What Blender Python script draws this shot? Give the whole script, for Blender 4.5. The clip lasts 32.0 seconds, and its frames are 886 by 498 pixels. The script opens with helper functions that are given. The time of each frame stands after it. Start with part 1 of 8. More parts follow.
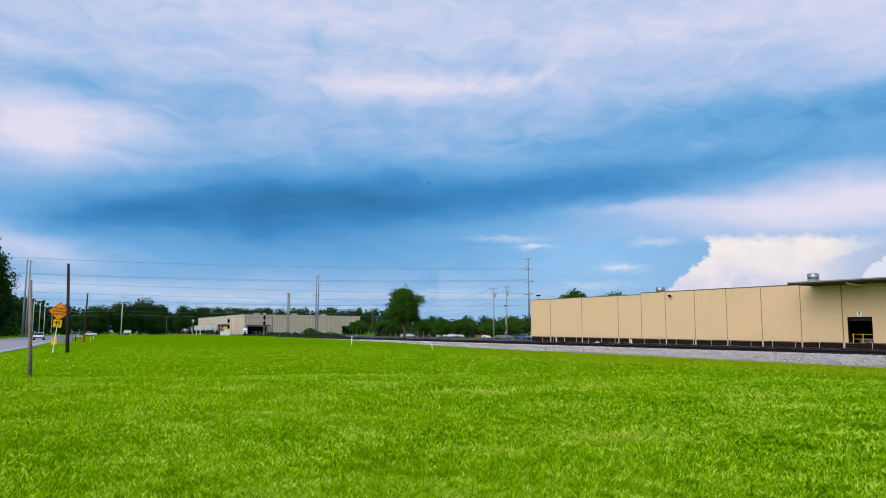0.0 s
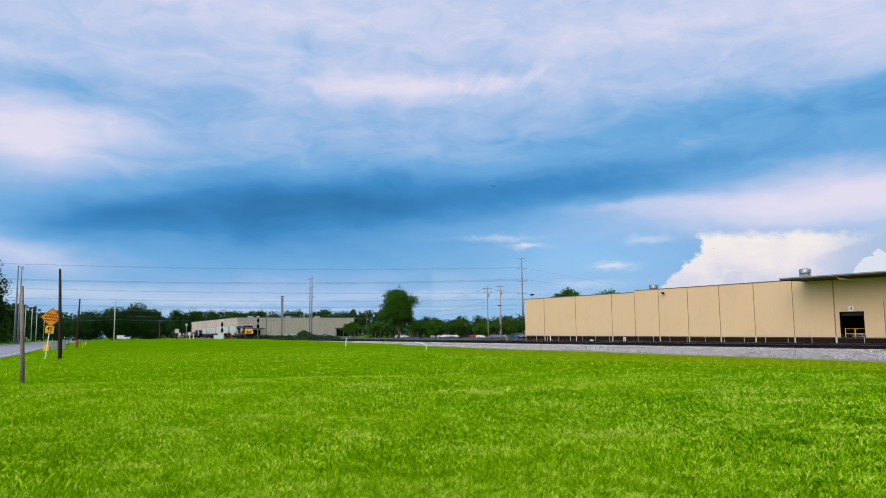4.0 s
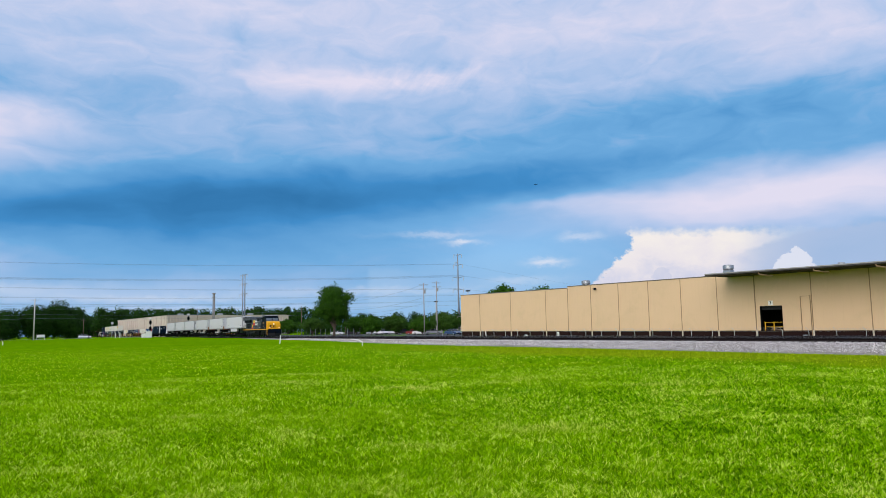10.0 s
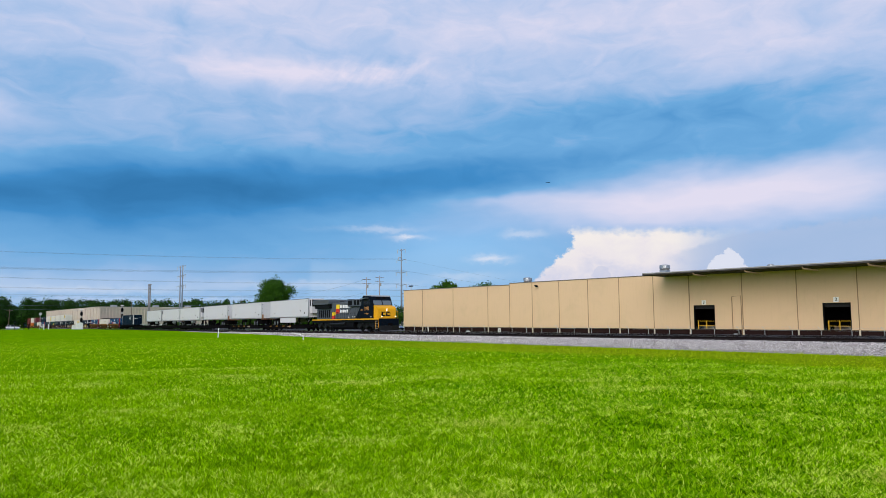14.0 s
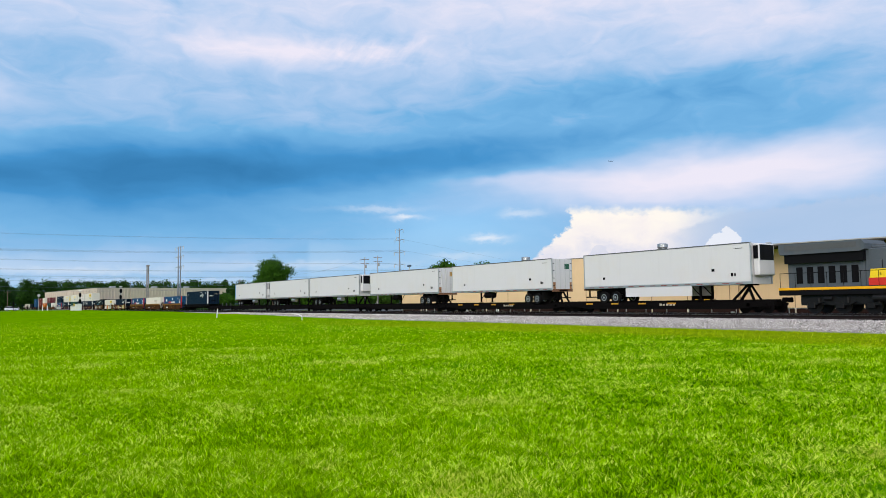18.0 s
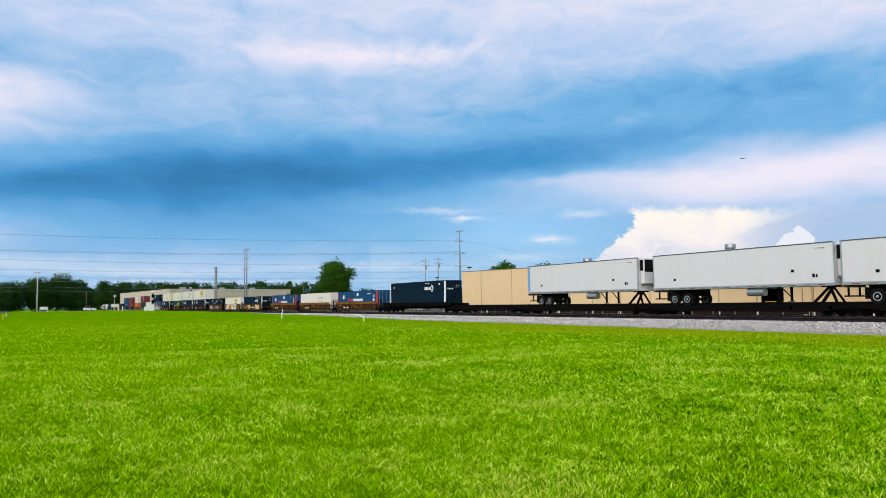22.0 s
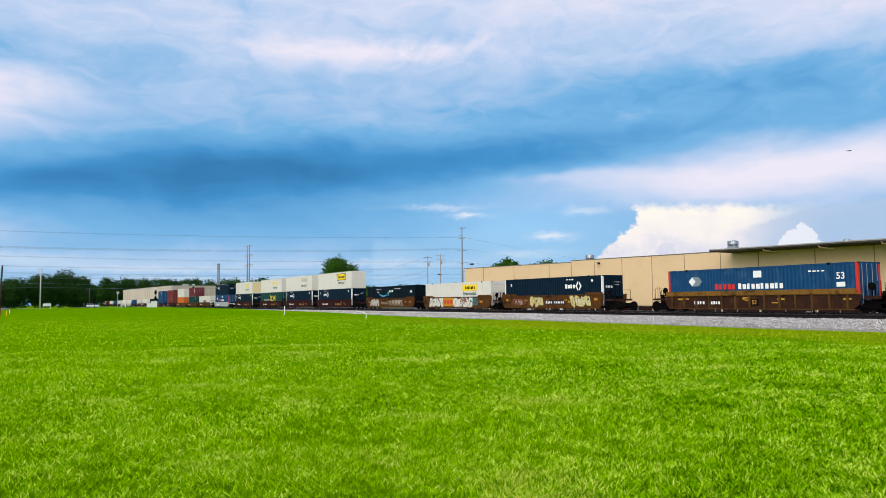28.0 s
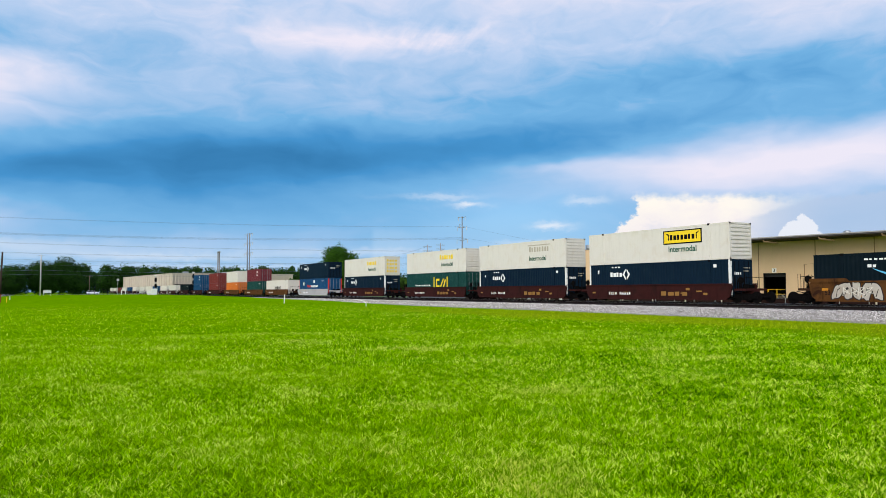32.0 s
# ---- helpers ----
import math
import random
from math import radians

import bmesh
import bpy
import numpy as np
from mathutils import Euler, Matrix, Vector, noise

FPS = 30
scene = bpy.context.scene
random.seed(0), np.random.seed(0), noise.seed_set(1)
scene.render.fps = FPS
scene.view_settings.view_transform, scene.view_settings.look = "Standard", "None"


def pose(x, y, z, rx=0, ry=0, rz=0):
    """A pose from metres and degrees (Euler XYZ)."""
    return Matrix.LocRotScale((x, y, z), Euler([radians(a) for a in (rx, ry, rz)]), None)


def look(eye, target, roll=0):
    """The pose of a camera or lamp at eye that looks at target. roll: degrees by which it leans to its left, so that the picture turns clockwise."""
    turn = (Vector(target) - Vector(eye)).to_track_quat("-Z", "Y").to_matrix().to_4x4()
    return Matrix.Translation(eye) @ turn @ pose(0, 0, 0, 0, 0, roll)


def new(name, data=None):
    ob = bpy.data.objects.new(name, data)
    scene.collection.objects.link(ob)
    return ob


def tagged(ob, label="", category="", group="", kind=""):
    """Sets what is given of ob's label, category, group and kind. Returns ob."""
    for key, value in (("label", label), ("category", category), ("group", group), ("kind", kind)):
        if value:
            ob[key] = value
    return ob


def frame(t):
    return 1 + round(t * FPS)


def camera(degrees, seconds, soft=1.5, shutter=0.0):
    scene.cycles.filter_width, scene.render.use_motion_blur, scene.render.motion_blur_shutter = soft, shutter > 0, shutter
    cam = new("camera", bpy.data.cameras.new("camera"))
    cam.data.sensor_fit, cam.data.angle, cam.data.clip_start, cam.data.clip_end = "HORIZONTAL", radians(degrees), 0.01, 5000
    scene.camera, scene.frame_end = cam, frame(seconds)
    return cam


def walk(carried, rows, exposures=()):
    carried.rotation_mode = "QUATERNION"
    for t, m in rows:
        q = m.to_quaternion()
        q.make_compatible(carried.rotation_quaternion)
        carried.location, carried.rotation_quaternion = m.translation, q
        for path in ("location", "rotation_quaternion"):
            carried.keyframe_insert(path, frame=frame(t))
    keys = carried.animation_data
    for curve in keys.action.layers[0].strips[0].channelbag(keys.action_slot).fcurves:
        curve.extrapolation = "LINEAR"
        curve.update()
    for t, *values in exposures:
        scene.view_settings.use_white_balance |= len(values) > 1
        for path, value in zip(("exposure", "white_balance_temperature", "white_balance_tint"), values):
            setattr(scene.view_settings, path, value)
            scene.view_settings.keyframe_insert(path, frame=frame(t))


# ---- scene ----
cam = camera(63.32, 32.0, soft=0.7)
EYE = 1.70
# seconds and the camera's turn in degrees; it is held in one place
TURNS = [
    (0, 96.598, -0.042, 65.409),
    (0.5, 96.984, 0.113, 65.435),
    (1, 97.198, 0.259, 65.450),
    (1.5, 97.213, 0.375, 65.430),
    (2, 97.106, 0.485, 65.378),
    (2.5, 96.940, 0.605, 65.296),
    (3, 96.770, 0.670, 65.224),
    (3.5, 96.645, 0.724, 65.134),
    (5.5, 96.842, 0.926, 63.828),
    (6, 96.839, 0.976, 63.259),
    (6.5, 96.838, 0.960, 62.706),
    (7, 96.859, 0.914, 62.255),
    (7.5, 96.795, 0.913, 61.807),
    (8, 96.653, 0.827, 61.423),
    (8.5, 96.460, 0.869, 61.043),
    (9, 96.321, 1.036, 60.684),
    (9.5, 96.253, 1.183, 60.303),
    (10, 96.246, 1.231, 59.902),
    (10.5, 96.282, 1.153, 59.536),
    (11, 96.280, 0.884, 59.151),
    (11.5, 96.281, 0.572, 58.696),
    (12, 96.288, 0.400, 58.115),
    (12.5, 96.271, 0.410, 57.385),
    (13, 96.191, 0.465, 56.554),
    (13.5, 96.056, 0.526, 55.824),
    (14, 95.803, 0.569, 55.335),
    (14.5, 95.436, 0.649, 55.076),
    (16.5, 93.771, 1.227, 54.729),
    (17, 93.804, 1.223, 54.696),
    (17.5, 93.973, 1.147, 54.848),
    (18, 94.182, 0.833, 55.199),
    (18.5, 94.293, 0.873, 55.768),
    (19, 94.333, 0.785, 56.586),
    (19.5, 94.362, 0.707, 57.463),
    (20, 94.406, 0.789, 58.301),
    (20.5, 94.448, 0.689, 58.991),
    (21, 94.478, 0.687, 59.469),
    (21.5, 94.441, 0.685, 59.783),
    (22, 94.358, 0.676, 60.000),
    (22.5, 94.309, 0.746, 60.207),
    (23, 94.313, 0.739, 60.433),
    (23.5, 94.354, 0.721, 60.624),
    (24, 94.403, 0.653, 60.756),
    (24.5, 94.411, 0.648, 60.775),
    (25, 94.375, 0.609, 60.735),
    (25.5, 94.305, 0.624, 60.614),
    (27.5, 94.090, 0.648, 60.206),
    (28, 94.099, 0.658, 60.188),
    (28.5, 94.090, 0.674, 60.197),
    (29, 94.035, 0.652, 60.242),
    (29.5, 93.951, 0.634, 60.273),
    (30, 93.808, 0.604, 60.302),
    (30.5, 93.665, 0.471, 60.292),
    (31, 93.523, 0.389, 60.224),
    (31.5, 93.383, 0.407, 60.109),
    (32, 93.239, 0.313, 60.173),
]
walk(cam, [(t, pose(0, 0, EYE, rx, ry, rz)) for t, rx, ry, rz in TURNS],
     exposures=[(0.0, -0.12, 6450, 14), (14.5, -0.12, 6450, 14), (16.5, 0.05, 6690, 10.5), (32.0, 0.05, 6690, 10.5)])
TRACK_Y = 48.29          # the track that the train runs on
NEAR_Y = 44.0            # the track beside it
RAIL_Z = EYE - 1.159     # top of rail
SPEED = 18.95


# ---------------- light ----------------
def srgb(r, g, b):
    return tuple((c / 255 / 12.92) if c / 255 <= 0.04045 else ((c / 255 + 0.055) / 1.055) ** 2.4 for c in (r, g, b))


class Nodes:
    """A short way to write node graphs."""

    def __init__(self, tree):
        self.tree = tree
        tree.nodes.clear()

    def add(self, kind, operation=None, use_clamp=None, data_type=None, blend_type=None):
        n = self.tree.nodes.new(kind)
        if operation is not None:
            n.operation = operation
        if use_clamp is not None:
            n.use_clamp = use_clamp
        if data_type is not None:
            n.data_type = data_type
        if blend_type is not None:
            n.blend_type = blend_type
        return n

    def link(self, a, b):
        self.tree.links.new(a, b)

    def put(self, socket, value):
        if hasattr(value, "is_output"):
            self.link(value, socket)
        elif value is not None:
            socket.default_value = value

    def math(self, op, a, b=None, c=None, clamp=False):
        n = self.add("ShaderNodeMath", operation=op, use_clamp=clamp)
        for s, v in zip(n.inputs, (a, b, c)):
            self.put(s, v)
        return n.outputs[0]

    def mix(self, fac, a, b, blend="MIX"):
        n = self.add("ShaderNodeMix", data_type="RGBA", blend_type=blend)
        self.put(n.inputs[0], fac)
        self.put(n.inputs[6], (*a, 1) if isinstance(a, tuple) else a)
        self.put(n.inputs[7], (*b, 1) if isinstance(b, tuple) else b)
        return n.outputs[2]

    def noise(self, vec, scale, detail=4, rough=0.55, distort=0.0):
        n = self.add("ShaderNodeTexNoise")
        self.put(n.inputs["Vector"], vec)
        n.inputs["Scale"].default_value = scale
        n.inputs["Detail"].default_value = detail
        n.inputs["Roughness"].default_value = rough
        n.inputs["Distortion"].default_value = distort
        return n.outputs["Fac"]

    def ramp(self, fac, stops):
        n = self.add("ShaderNodeValToRGB")
        el = n.color_ramp.elements
        while len(el) < len(stops):
            el.new(0.5)
        for e, (p, c) in zip(el, stops):
            e.position, e.color = p, (*c, 1)
        self.put(n.inputs[0], fac)
        return n.outputs[0]

    def span(self, value, a, b, c=0.0, d=1.0):
        n = self.add("ShaderNodeMapRange")
        n.interpolation_type = "SMOOTHSTEP"
        self.put(n.inputs[0], value)
        for i, v in enumerate((a, b, c, d)):
            n.inputs[1 + i].default_value = v
        return n.outputs[0]

    def combine(self, x, y, z):
        n = self.add("ShaderNodeCombineXYZ")
        for s, v in zip(n.inputs, (x, y, z)):
            self.put(s, v)
        return n.outputs[0]

    def separate(self, v):
        n = self.add("ShaderNodeSeparateXYZ")
        self.put(n.inputs[0], v)
        return n.outputs


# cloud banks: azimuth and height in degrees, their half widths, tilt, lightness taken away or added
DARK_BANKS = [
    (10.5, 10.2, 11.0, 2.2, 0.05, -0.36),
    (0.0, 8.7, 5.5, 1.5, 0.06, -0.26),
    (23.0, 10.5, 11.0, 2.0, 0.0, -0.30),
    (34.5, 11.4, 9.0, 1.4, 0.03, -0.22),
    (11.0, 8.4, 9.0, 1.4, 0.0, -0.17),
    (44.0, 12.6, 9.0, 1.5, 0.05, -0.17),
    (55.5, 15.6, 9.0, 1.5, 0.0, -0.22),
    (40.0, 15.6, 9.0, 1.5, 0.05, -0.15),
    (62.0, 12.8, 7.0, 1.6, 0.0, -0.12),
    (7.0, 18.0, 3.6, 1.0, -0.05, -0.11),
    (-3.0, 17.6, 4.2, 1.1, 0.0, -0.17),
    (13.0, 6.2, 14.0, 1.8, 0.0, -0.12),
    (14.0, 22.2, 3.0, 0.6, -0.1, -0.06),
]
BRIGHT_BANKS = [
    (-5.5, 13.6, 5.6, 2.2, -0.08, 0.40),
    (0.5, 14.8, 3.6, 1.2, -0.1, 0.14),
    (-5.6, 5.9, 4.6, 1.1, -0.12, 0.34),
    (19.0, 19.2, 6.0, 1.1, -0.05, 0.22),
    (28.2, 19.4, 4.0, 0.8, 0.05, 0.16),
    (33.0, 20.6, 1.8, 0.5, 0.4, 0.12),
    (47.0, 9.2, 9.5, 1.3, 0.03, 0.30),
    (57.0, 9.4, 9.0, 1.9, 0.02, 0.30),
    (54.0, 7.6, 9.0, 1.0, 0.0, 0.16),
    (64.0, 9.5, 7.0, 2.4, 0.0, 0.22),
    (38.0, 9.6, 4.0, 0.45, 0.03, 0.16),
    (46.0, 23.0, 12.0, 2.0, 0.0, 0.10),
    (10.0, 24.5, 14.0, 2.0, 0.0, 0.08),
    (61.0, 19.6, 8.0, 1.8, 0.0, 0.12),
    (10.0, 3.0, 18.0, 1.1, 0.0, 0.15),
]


def build_world():
    world = bpy.data.worlds.new("sky")
    scene.world = world
    world.use_nodes = True
    n = Nodes(world.node_tree)
    d = n.separate(n.add("ShaderNodeTexCoord").outputs["Generated"])
    az = n.math("MULTIPLY", n.math("ARCTAN2", d[1], n.math("MULTIPLY", d[0], -1.0)), 57.29578)
    el = n.math("MULTIPLY", n.math("ARCSINE", d[2]), 57.29578)

    def plane(ka, ke, layer, a=az, e=el):
        return n.combine(n.math("MULTIPLY", a, ka), n.math("MULTIPLY", e, ke), layer)

    def bell(a, e, sa, se, tilt=0.0, x=None, y=None):
        x, y = x or az, y or el
        across = n.math("SUBTRACT", x, float(a))
        line = n.math("ADD", n.math("MULTIPLY", across, float(tilt)), float(e))
        u = n.math("POWER", n.math("DIVIDE", across, float(sa)), 2.0)
        v = n.math("POWER", n.math("DIVIDE", n.math("SUBTRACT", y, line), float(se)), 2.0)
        return n.math("EXPONENT", n.math("MULTIPLY", n.math("ADD", u, v), -1.0))

    # torn edges: shift the coordinates by noise
    w1 = n.noise(plane(0.09, 0.22, 0.0), 1.6, 3, 0.5)
    w2 = n.noise(plane(0.09, 0.22, 7.0), 1.6, 3, 0.5)
    az2 = n.math("ADD", az, n.math("MULTIPLY", n.math("SUBTRACT", w1, 0.5), 6.0))
    el2 = n.math("ADD", el, n.math("MULTIPLY", n.math("SUBTRACT", w2, 0.5), 2.4))
    value = n.math("ADD", 0.56, n.math("MULTIPLY", n.span(el, 10.0, 24.0), 0.24))
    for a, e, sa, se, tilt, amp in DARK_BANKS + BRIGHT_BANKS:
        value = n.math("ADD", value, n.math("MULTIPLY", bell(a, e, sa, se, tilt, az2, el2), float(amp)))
    # long veils, soft lumps and fine ripples
    veil = n.noise(plane(0.04, 0.26, 3.0, az2, el2), 1.3, 7, 0.6, 0.5)
    value = n.math("ADD", value, n.math("MULTIPLY", n.math("SUBTRACT", veil, 0.5), 0.18))
    lumps = n.noise(plane(0.20, 0.50, 9.0, az2, el2), 1.2, 4, 0.52, 0.6)
    high = n.span(el, 9.0, 16.0, 0.35, 1.0)
    value = n.math("ADD", value, n.math("MULTIPLY", n.math("SUBTRACT", lumps, 0.5), n.math("MULTIPLY", high, 0.34)))
    ripple = n.noise(plane(0.75, 1.1, 5.0, az2, el2), 1.0, 4, 0.6, 0.6)
    value = n.math("ADD", value, n.math("MULTIPLY", n.math("SUBTRACT", ripple, 0.5), n.math("MULTIPLY", n.span(el, 13.0, 18.0), 0.09)))
    # a row of curling tufts
    tuft = n.noise(plane(0.8, 0.5, 2.0, n.math("SUBTRACT", az, n.math("MULTIPLY", el, 0.7))), 1.0, 4, 0.55)
    value = n.math("ADD", value, n.math("MULTIPLY", n.math("SUBTRACT", tuft, 0.5), n.math("MULTIPLY", bell(29.0, 19.6, 5.0, 1.3), 0.5)))
    cloud = n.ramp(value, [(0.0, srgb(48, 118, 172)), (0.25, srgb(68, 146, 206)), (0.5, srgb(113, 177, 227)),
                           (0.75, srgb(182, 206, 240)), (1.0, srgb(232, 230, 247))])
    # clear air low over the horizon, seen in the gap below the bank
    clear = n.ramp(n.span(el, 0.0, 9.0), [(0.0, srgb(172, 212, 240)), (1.0, srgb(142, 201, 249))])
    rain = n.span(az, 20.0, 34.0, 1.0, 0.0)
    clear = n.mix(n.math("MULTIPLY", rain, 0.5), clear, srgb(104, 172, 220))
    sky = n.mix(n.math("MULTIPLY", bell(36.0, 5.6, 7.5, 2.3, 0.0, az2, el2), 0.85, clamp=True), cloud, clear)
    low = n.math("MULTIPLY", n.span(el, 1.0, 7.5, 1.0, 0.0), n.span(az, 38.0, 48.0, 1.0, 0.3))
    sky = n.mix(n.math("MULTIPLY", low, 0.5), sky, clear)
    # the pale break at the end of the rain
    pale = n.math("MULTIPLY", n.math("MULTIPLY", n.span(az, 24.0, 24.5), n.span(az, 24.6, 30.0, 1.0, 0.0)), n.span(el, 4.4, 5.2, 1.0, 0.0))
    sky = n.mix(n.math("MULTIPLY", pale, 0.2), sky, srgb(196, 224, 246))
    # wisps in the gap
    wob = n.math("ADD", el, n.math("MULTIPLY", n.math("SUBTRACT", n.noise(plane(0.5, 0.9, 4.0), 1.4, 5, 0.65), 0.5), 1.1))
    for a, e, sa, se, amp in ((31.6, 6.75, 1.5, 0.20, 0.75), (38.8, 5.0, 1.3, 0.28, 0.7), (29.5, 7.4, 3.4, 0.22, 0.35), (41.5, 6.9, 1.6, 0.3, 0.4), (36.0, 3.6, 3.0, 0.3, 0.3),
                              (-4.0, 3.2, 9.0, 0.5, 0.4), (8.0, 2.6, 8.0, 0.3, 0.4), (12.0, 1.8, 12.0, 0.25, 0.35), (24.0, 3.0, 9.0, 0.3, 0.3)):
        sky = n.mix(n.math("MULTIPLY", bell(a, e, sa, se, 0.0, az2, wob), amp), sky, srgb(236, 241, 250))
    # a thunderhead with a steep lumpy side and a flat bright top
    puff = n.noise(plane(0.55, 0.75, 1.0), 1.0, 7, 0.58, 0.3)
    knob = n.noise(plane(1.5, 1.9, 6.0), 1.0, 4, 0.5)
    rough = n.math("ADD", n.math("MULTIPLY", n.math("SUBTRACT", puff, 0.5), 2.0), n.math("MULTIPLY", n.math("SUBTRACT", knob, 0.5), 1.5))
    left = n.math("SUBTRACT", 44.7, n.math("MULTIPLY", n.math("MAXIMUM", n.math("SUBTRACT", 5.6, el), 0.0), 1.15))
    top = n.math("SUBTRACT", 7.1, n.math("MULTIPLY", n.math("SUBTRACT", az, 45.0), 0.045))
    flank = n.math("ADD", n.math("MULTIPLY", n.math("SUBTRACT", az, left), 0.8), rough)
    crest = n.math("ADD", n.math("SUBTRACT", top, el), n.math("MULTIPLY", rough, 0.45))
    head = n.math("MULTIPLY", n.span(flank, -0.1, 0.3), n.span(crest, -0.35, 0.5))
    head = n.math("MULTIPLY", head, n.span(az, 52.0, 59.0, 1.0, 0.0))
    shade = n.math("ADD", n.math("MULTIPLY", n.math("SUBTRACT", 7.0, el), 0.17), n.math("MULTIPLY", n.math("SUBTRACT", 0.55, puff), 0.9))
    tone = n.ramp(shade, [(0.1, srgb(255, 249, 240)), (0.42, srgb(246, 240, 240)), (0.85, srgb(208, 214, 236))])
    sky = n.mix(n.math("MULTIPLY", head, 0.95), sky, tone)
    sky = n.mix(n.math("MULTIPLY", n.span(n.math("ADD", bell(47.2, 3.7, 0.9, 0.7), n.math("MULTIPLY", rough, 0.45)), 0.5, 0.6), 0.45), sky, srgb(196, 206, 230))
    # grey-blue cloud with a white puff before it
    rim2 = n.math("MINIMUM", n.math("ADD", 5.4, n.math("MULTIPLY", n.math("SUBTRACT", az, 53.2), 0.3)), n.math("ADD", 6.35, n.math("MULTIPLY", n.math("SUBTRACT", az, 56.2), 0.08)))
    over2 = n.math("ADD", n.math("SUBTRACT", rim2, el), n.math("MULTIPLY", rough, 0.5))
    sky = n.mix(n.math("MULTIPLY", n.math("MULTIPLY", n.span(over2, -0.1, 0.5), n.span(az, 51.0, 55.0)), 0.7), sky, srgb(180, 200, 230))
    rim3 = n.math("SUBTRACT", 5.1, n.math("MULTIPLY", n.math("POWER", n.math("SUBTRACT", az, 56.4), 2.0), 0.6))
    over3 = n.math("ADD", n.math("SUBTRACT", rim3, el), n.math("MULTIPLY", rough, 0.95))
    sky = n.mix(n.math("MULTIPLY", n.span(over3, 0.0, 0.2), 0.85), sky, srgb(234, 239, 249))
    # the ground's own bounce below the horizon
    sky = n.mix(n.span(el, -2.0, -0.5, 1.0, 0.0), sky, (0.10, 0.14, 0.06))
    bg = n.add("ShaderNodeBackground")
    n.link(sky, bg.inputs[0])
    bg.inputs[1].default_value = SKY_STRENGTH
    out = n.add("ShaderNodeOutputWorld")
    n.link(bg.outputs[0], out.inputs[0])


SKY_STRENGTH = 1.0
build_world()
sun = new("sun", bpy.data.lights.new("sun", "SUN"))
sun.data.energy, sun.data.angle, sun.data.color = 3.3, radians(60), (1.0, 0.93, 0.84)
sun.matrix_basis = look((54, -80, 47), (0, 0, 0))


# ---------------- materials ----------------
MATS = {}


def surface(name, base, rough=0.7, metal=0.0, var=0.25, scale=2.0, fine=30.0, bump=0.2, dirt=None, dirt_amount=0.4, dirt_scale=0.8,
            streak=0.0, per_piece=0.0, spec=0.25):
    """A painted, stained or mineral surface: two scales of tone, dirt patches, fine relief."""
    if name in MATS:
        return MATS[name]
    m = bpy.data.materials.new(name)
    m.use_nodes = True
    n = Nodes(m.node_tree)
    pos = n.add("ShaderNodeTexCoord").outputs["Object"]
    big = n.noise(pos, scale, 5, 0.6)
    small = n.noise(pos, fine, 3, 0.6)
    lo = tuple(c * (1 - var) for c in base)
    hi = tuple(min(1.0, c * (1 + var)) for c in base)
    col = n.mix(n.math("MULTIPLY", n.math("ADD", big, small), 0.5), lo, hi)
    if streak:
        s = n.separate(pos)
        run = n.noise(n.combine(n.math("MULTIPLY", s[0], 3.0), n.math("MULTIPLY", s[1], 3.0), n.math("MULTIPLY", s[2], 0.25)), 1.2, 5, 0.65)
        col = n.mix(n.math("MULTIPLY", n.span(run, 0.5, 0.75), streak), col, tuple(c * 0.45 for c in base))
    if dirt:
        d = n.noise(pos, dirt_scale, 6, 0.65, 0.6)
        col = n.mix(n.math("MULTIPLY", n.span(d, 0.48, 0.72), dirt_amount), col, dirt)
    if per_piece:
        info = n.add("ShaderNodeObjectInfo").outputs["Random"]
        col = n.mix(n.math("MULTIPLY", info, per_piece), col, tuple(c * 0.45 for c in base))
    b = n.add("ShaderNodeBsdfPrincipled")
    n.link(col, b.inputs["Base Color"])
    n.put(b.inputs["Roughness"], n.math("ADD", rough - 0.06, n.math("MULTIPLY", big, 0.12)))
    b.inputs["Metallic"].default_value = metal
    b.inputs["Specular IOR Level"].default_value = spec
    if bump:
        bp = n.add("ShaderNodeBump")
        bp.inputs["Strength"].default_value = bump
        bp.inputs["Distance"].default_value = 0.02
        n.link(n.math("ADD", big, small), bp.inputs["Height"])
        n.link(bp.outputs[0], b.inputs["Normal"])
    out = n.add("ShaderNodeOutputMaterial")
    n.link(b.outputs[0], out.inputs[0])
    MATS[name] = m
    return m


def leaf_material(name, dark, light, scale=0.6):
    if name in MATS:
        return MATS[name]
    m = bpy.data.materials.new(name)
    m.use_nodes = True
    n = Nodes(m.node_tree)
    geo = n.add("ShaderNodeNewGeometry")
    pos = n.add("ShaderNodeTexCoord").outputs["Object"]
    f = n.math("ADD", n.math("MULTIPLY", geo.outputs["Random Per Island"], 0.6), n.math("MULTIPLY", n.noise(pos, scale, 3), 0.5))
    col = n.mix(f, dark, light)
    b = n.add("ShaderNodeBsdfPrincipled")
    n.link(col, b.inputs["Base Color"])
    b.inputs["Roughness"].default_value = 0.6
    b.inputs["Specular IOR Level"].default_value = 0.1
    t = n.add("ShaderNodeBsdfTranslucent")
    n.link(col, t.inputs[0])
    mx = n.add("ShaderNodeMixShader")
    mx.inputs[0].default_value = 0.3
    n.link(b.outputs[0], mx.inputs[1])
    n.link(t.outputs[0], mx.inputs[2])
    out = n.add("ShaderNodeOutputMaterial")
    n.link(mx.outputs[0], out.inputs[0])
    MATS[name] = m
    return m


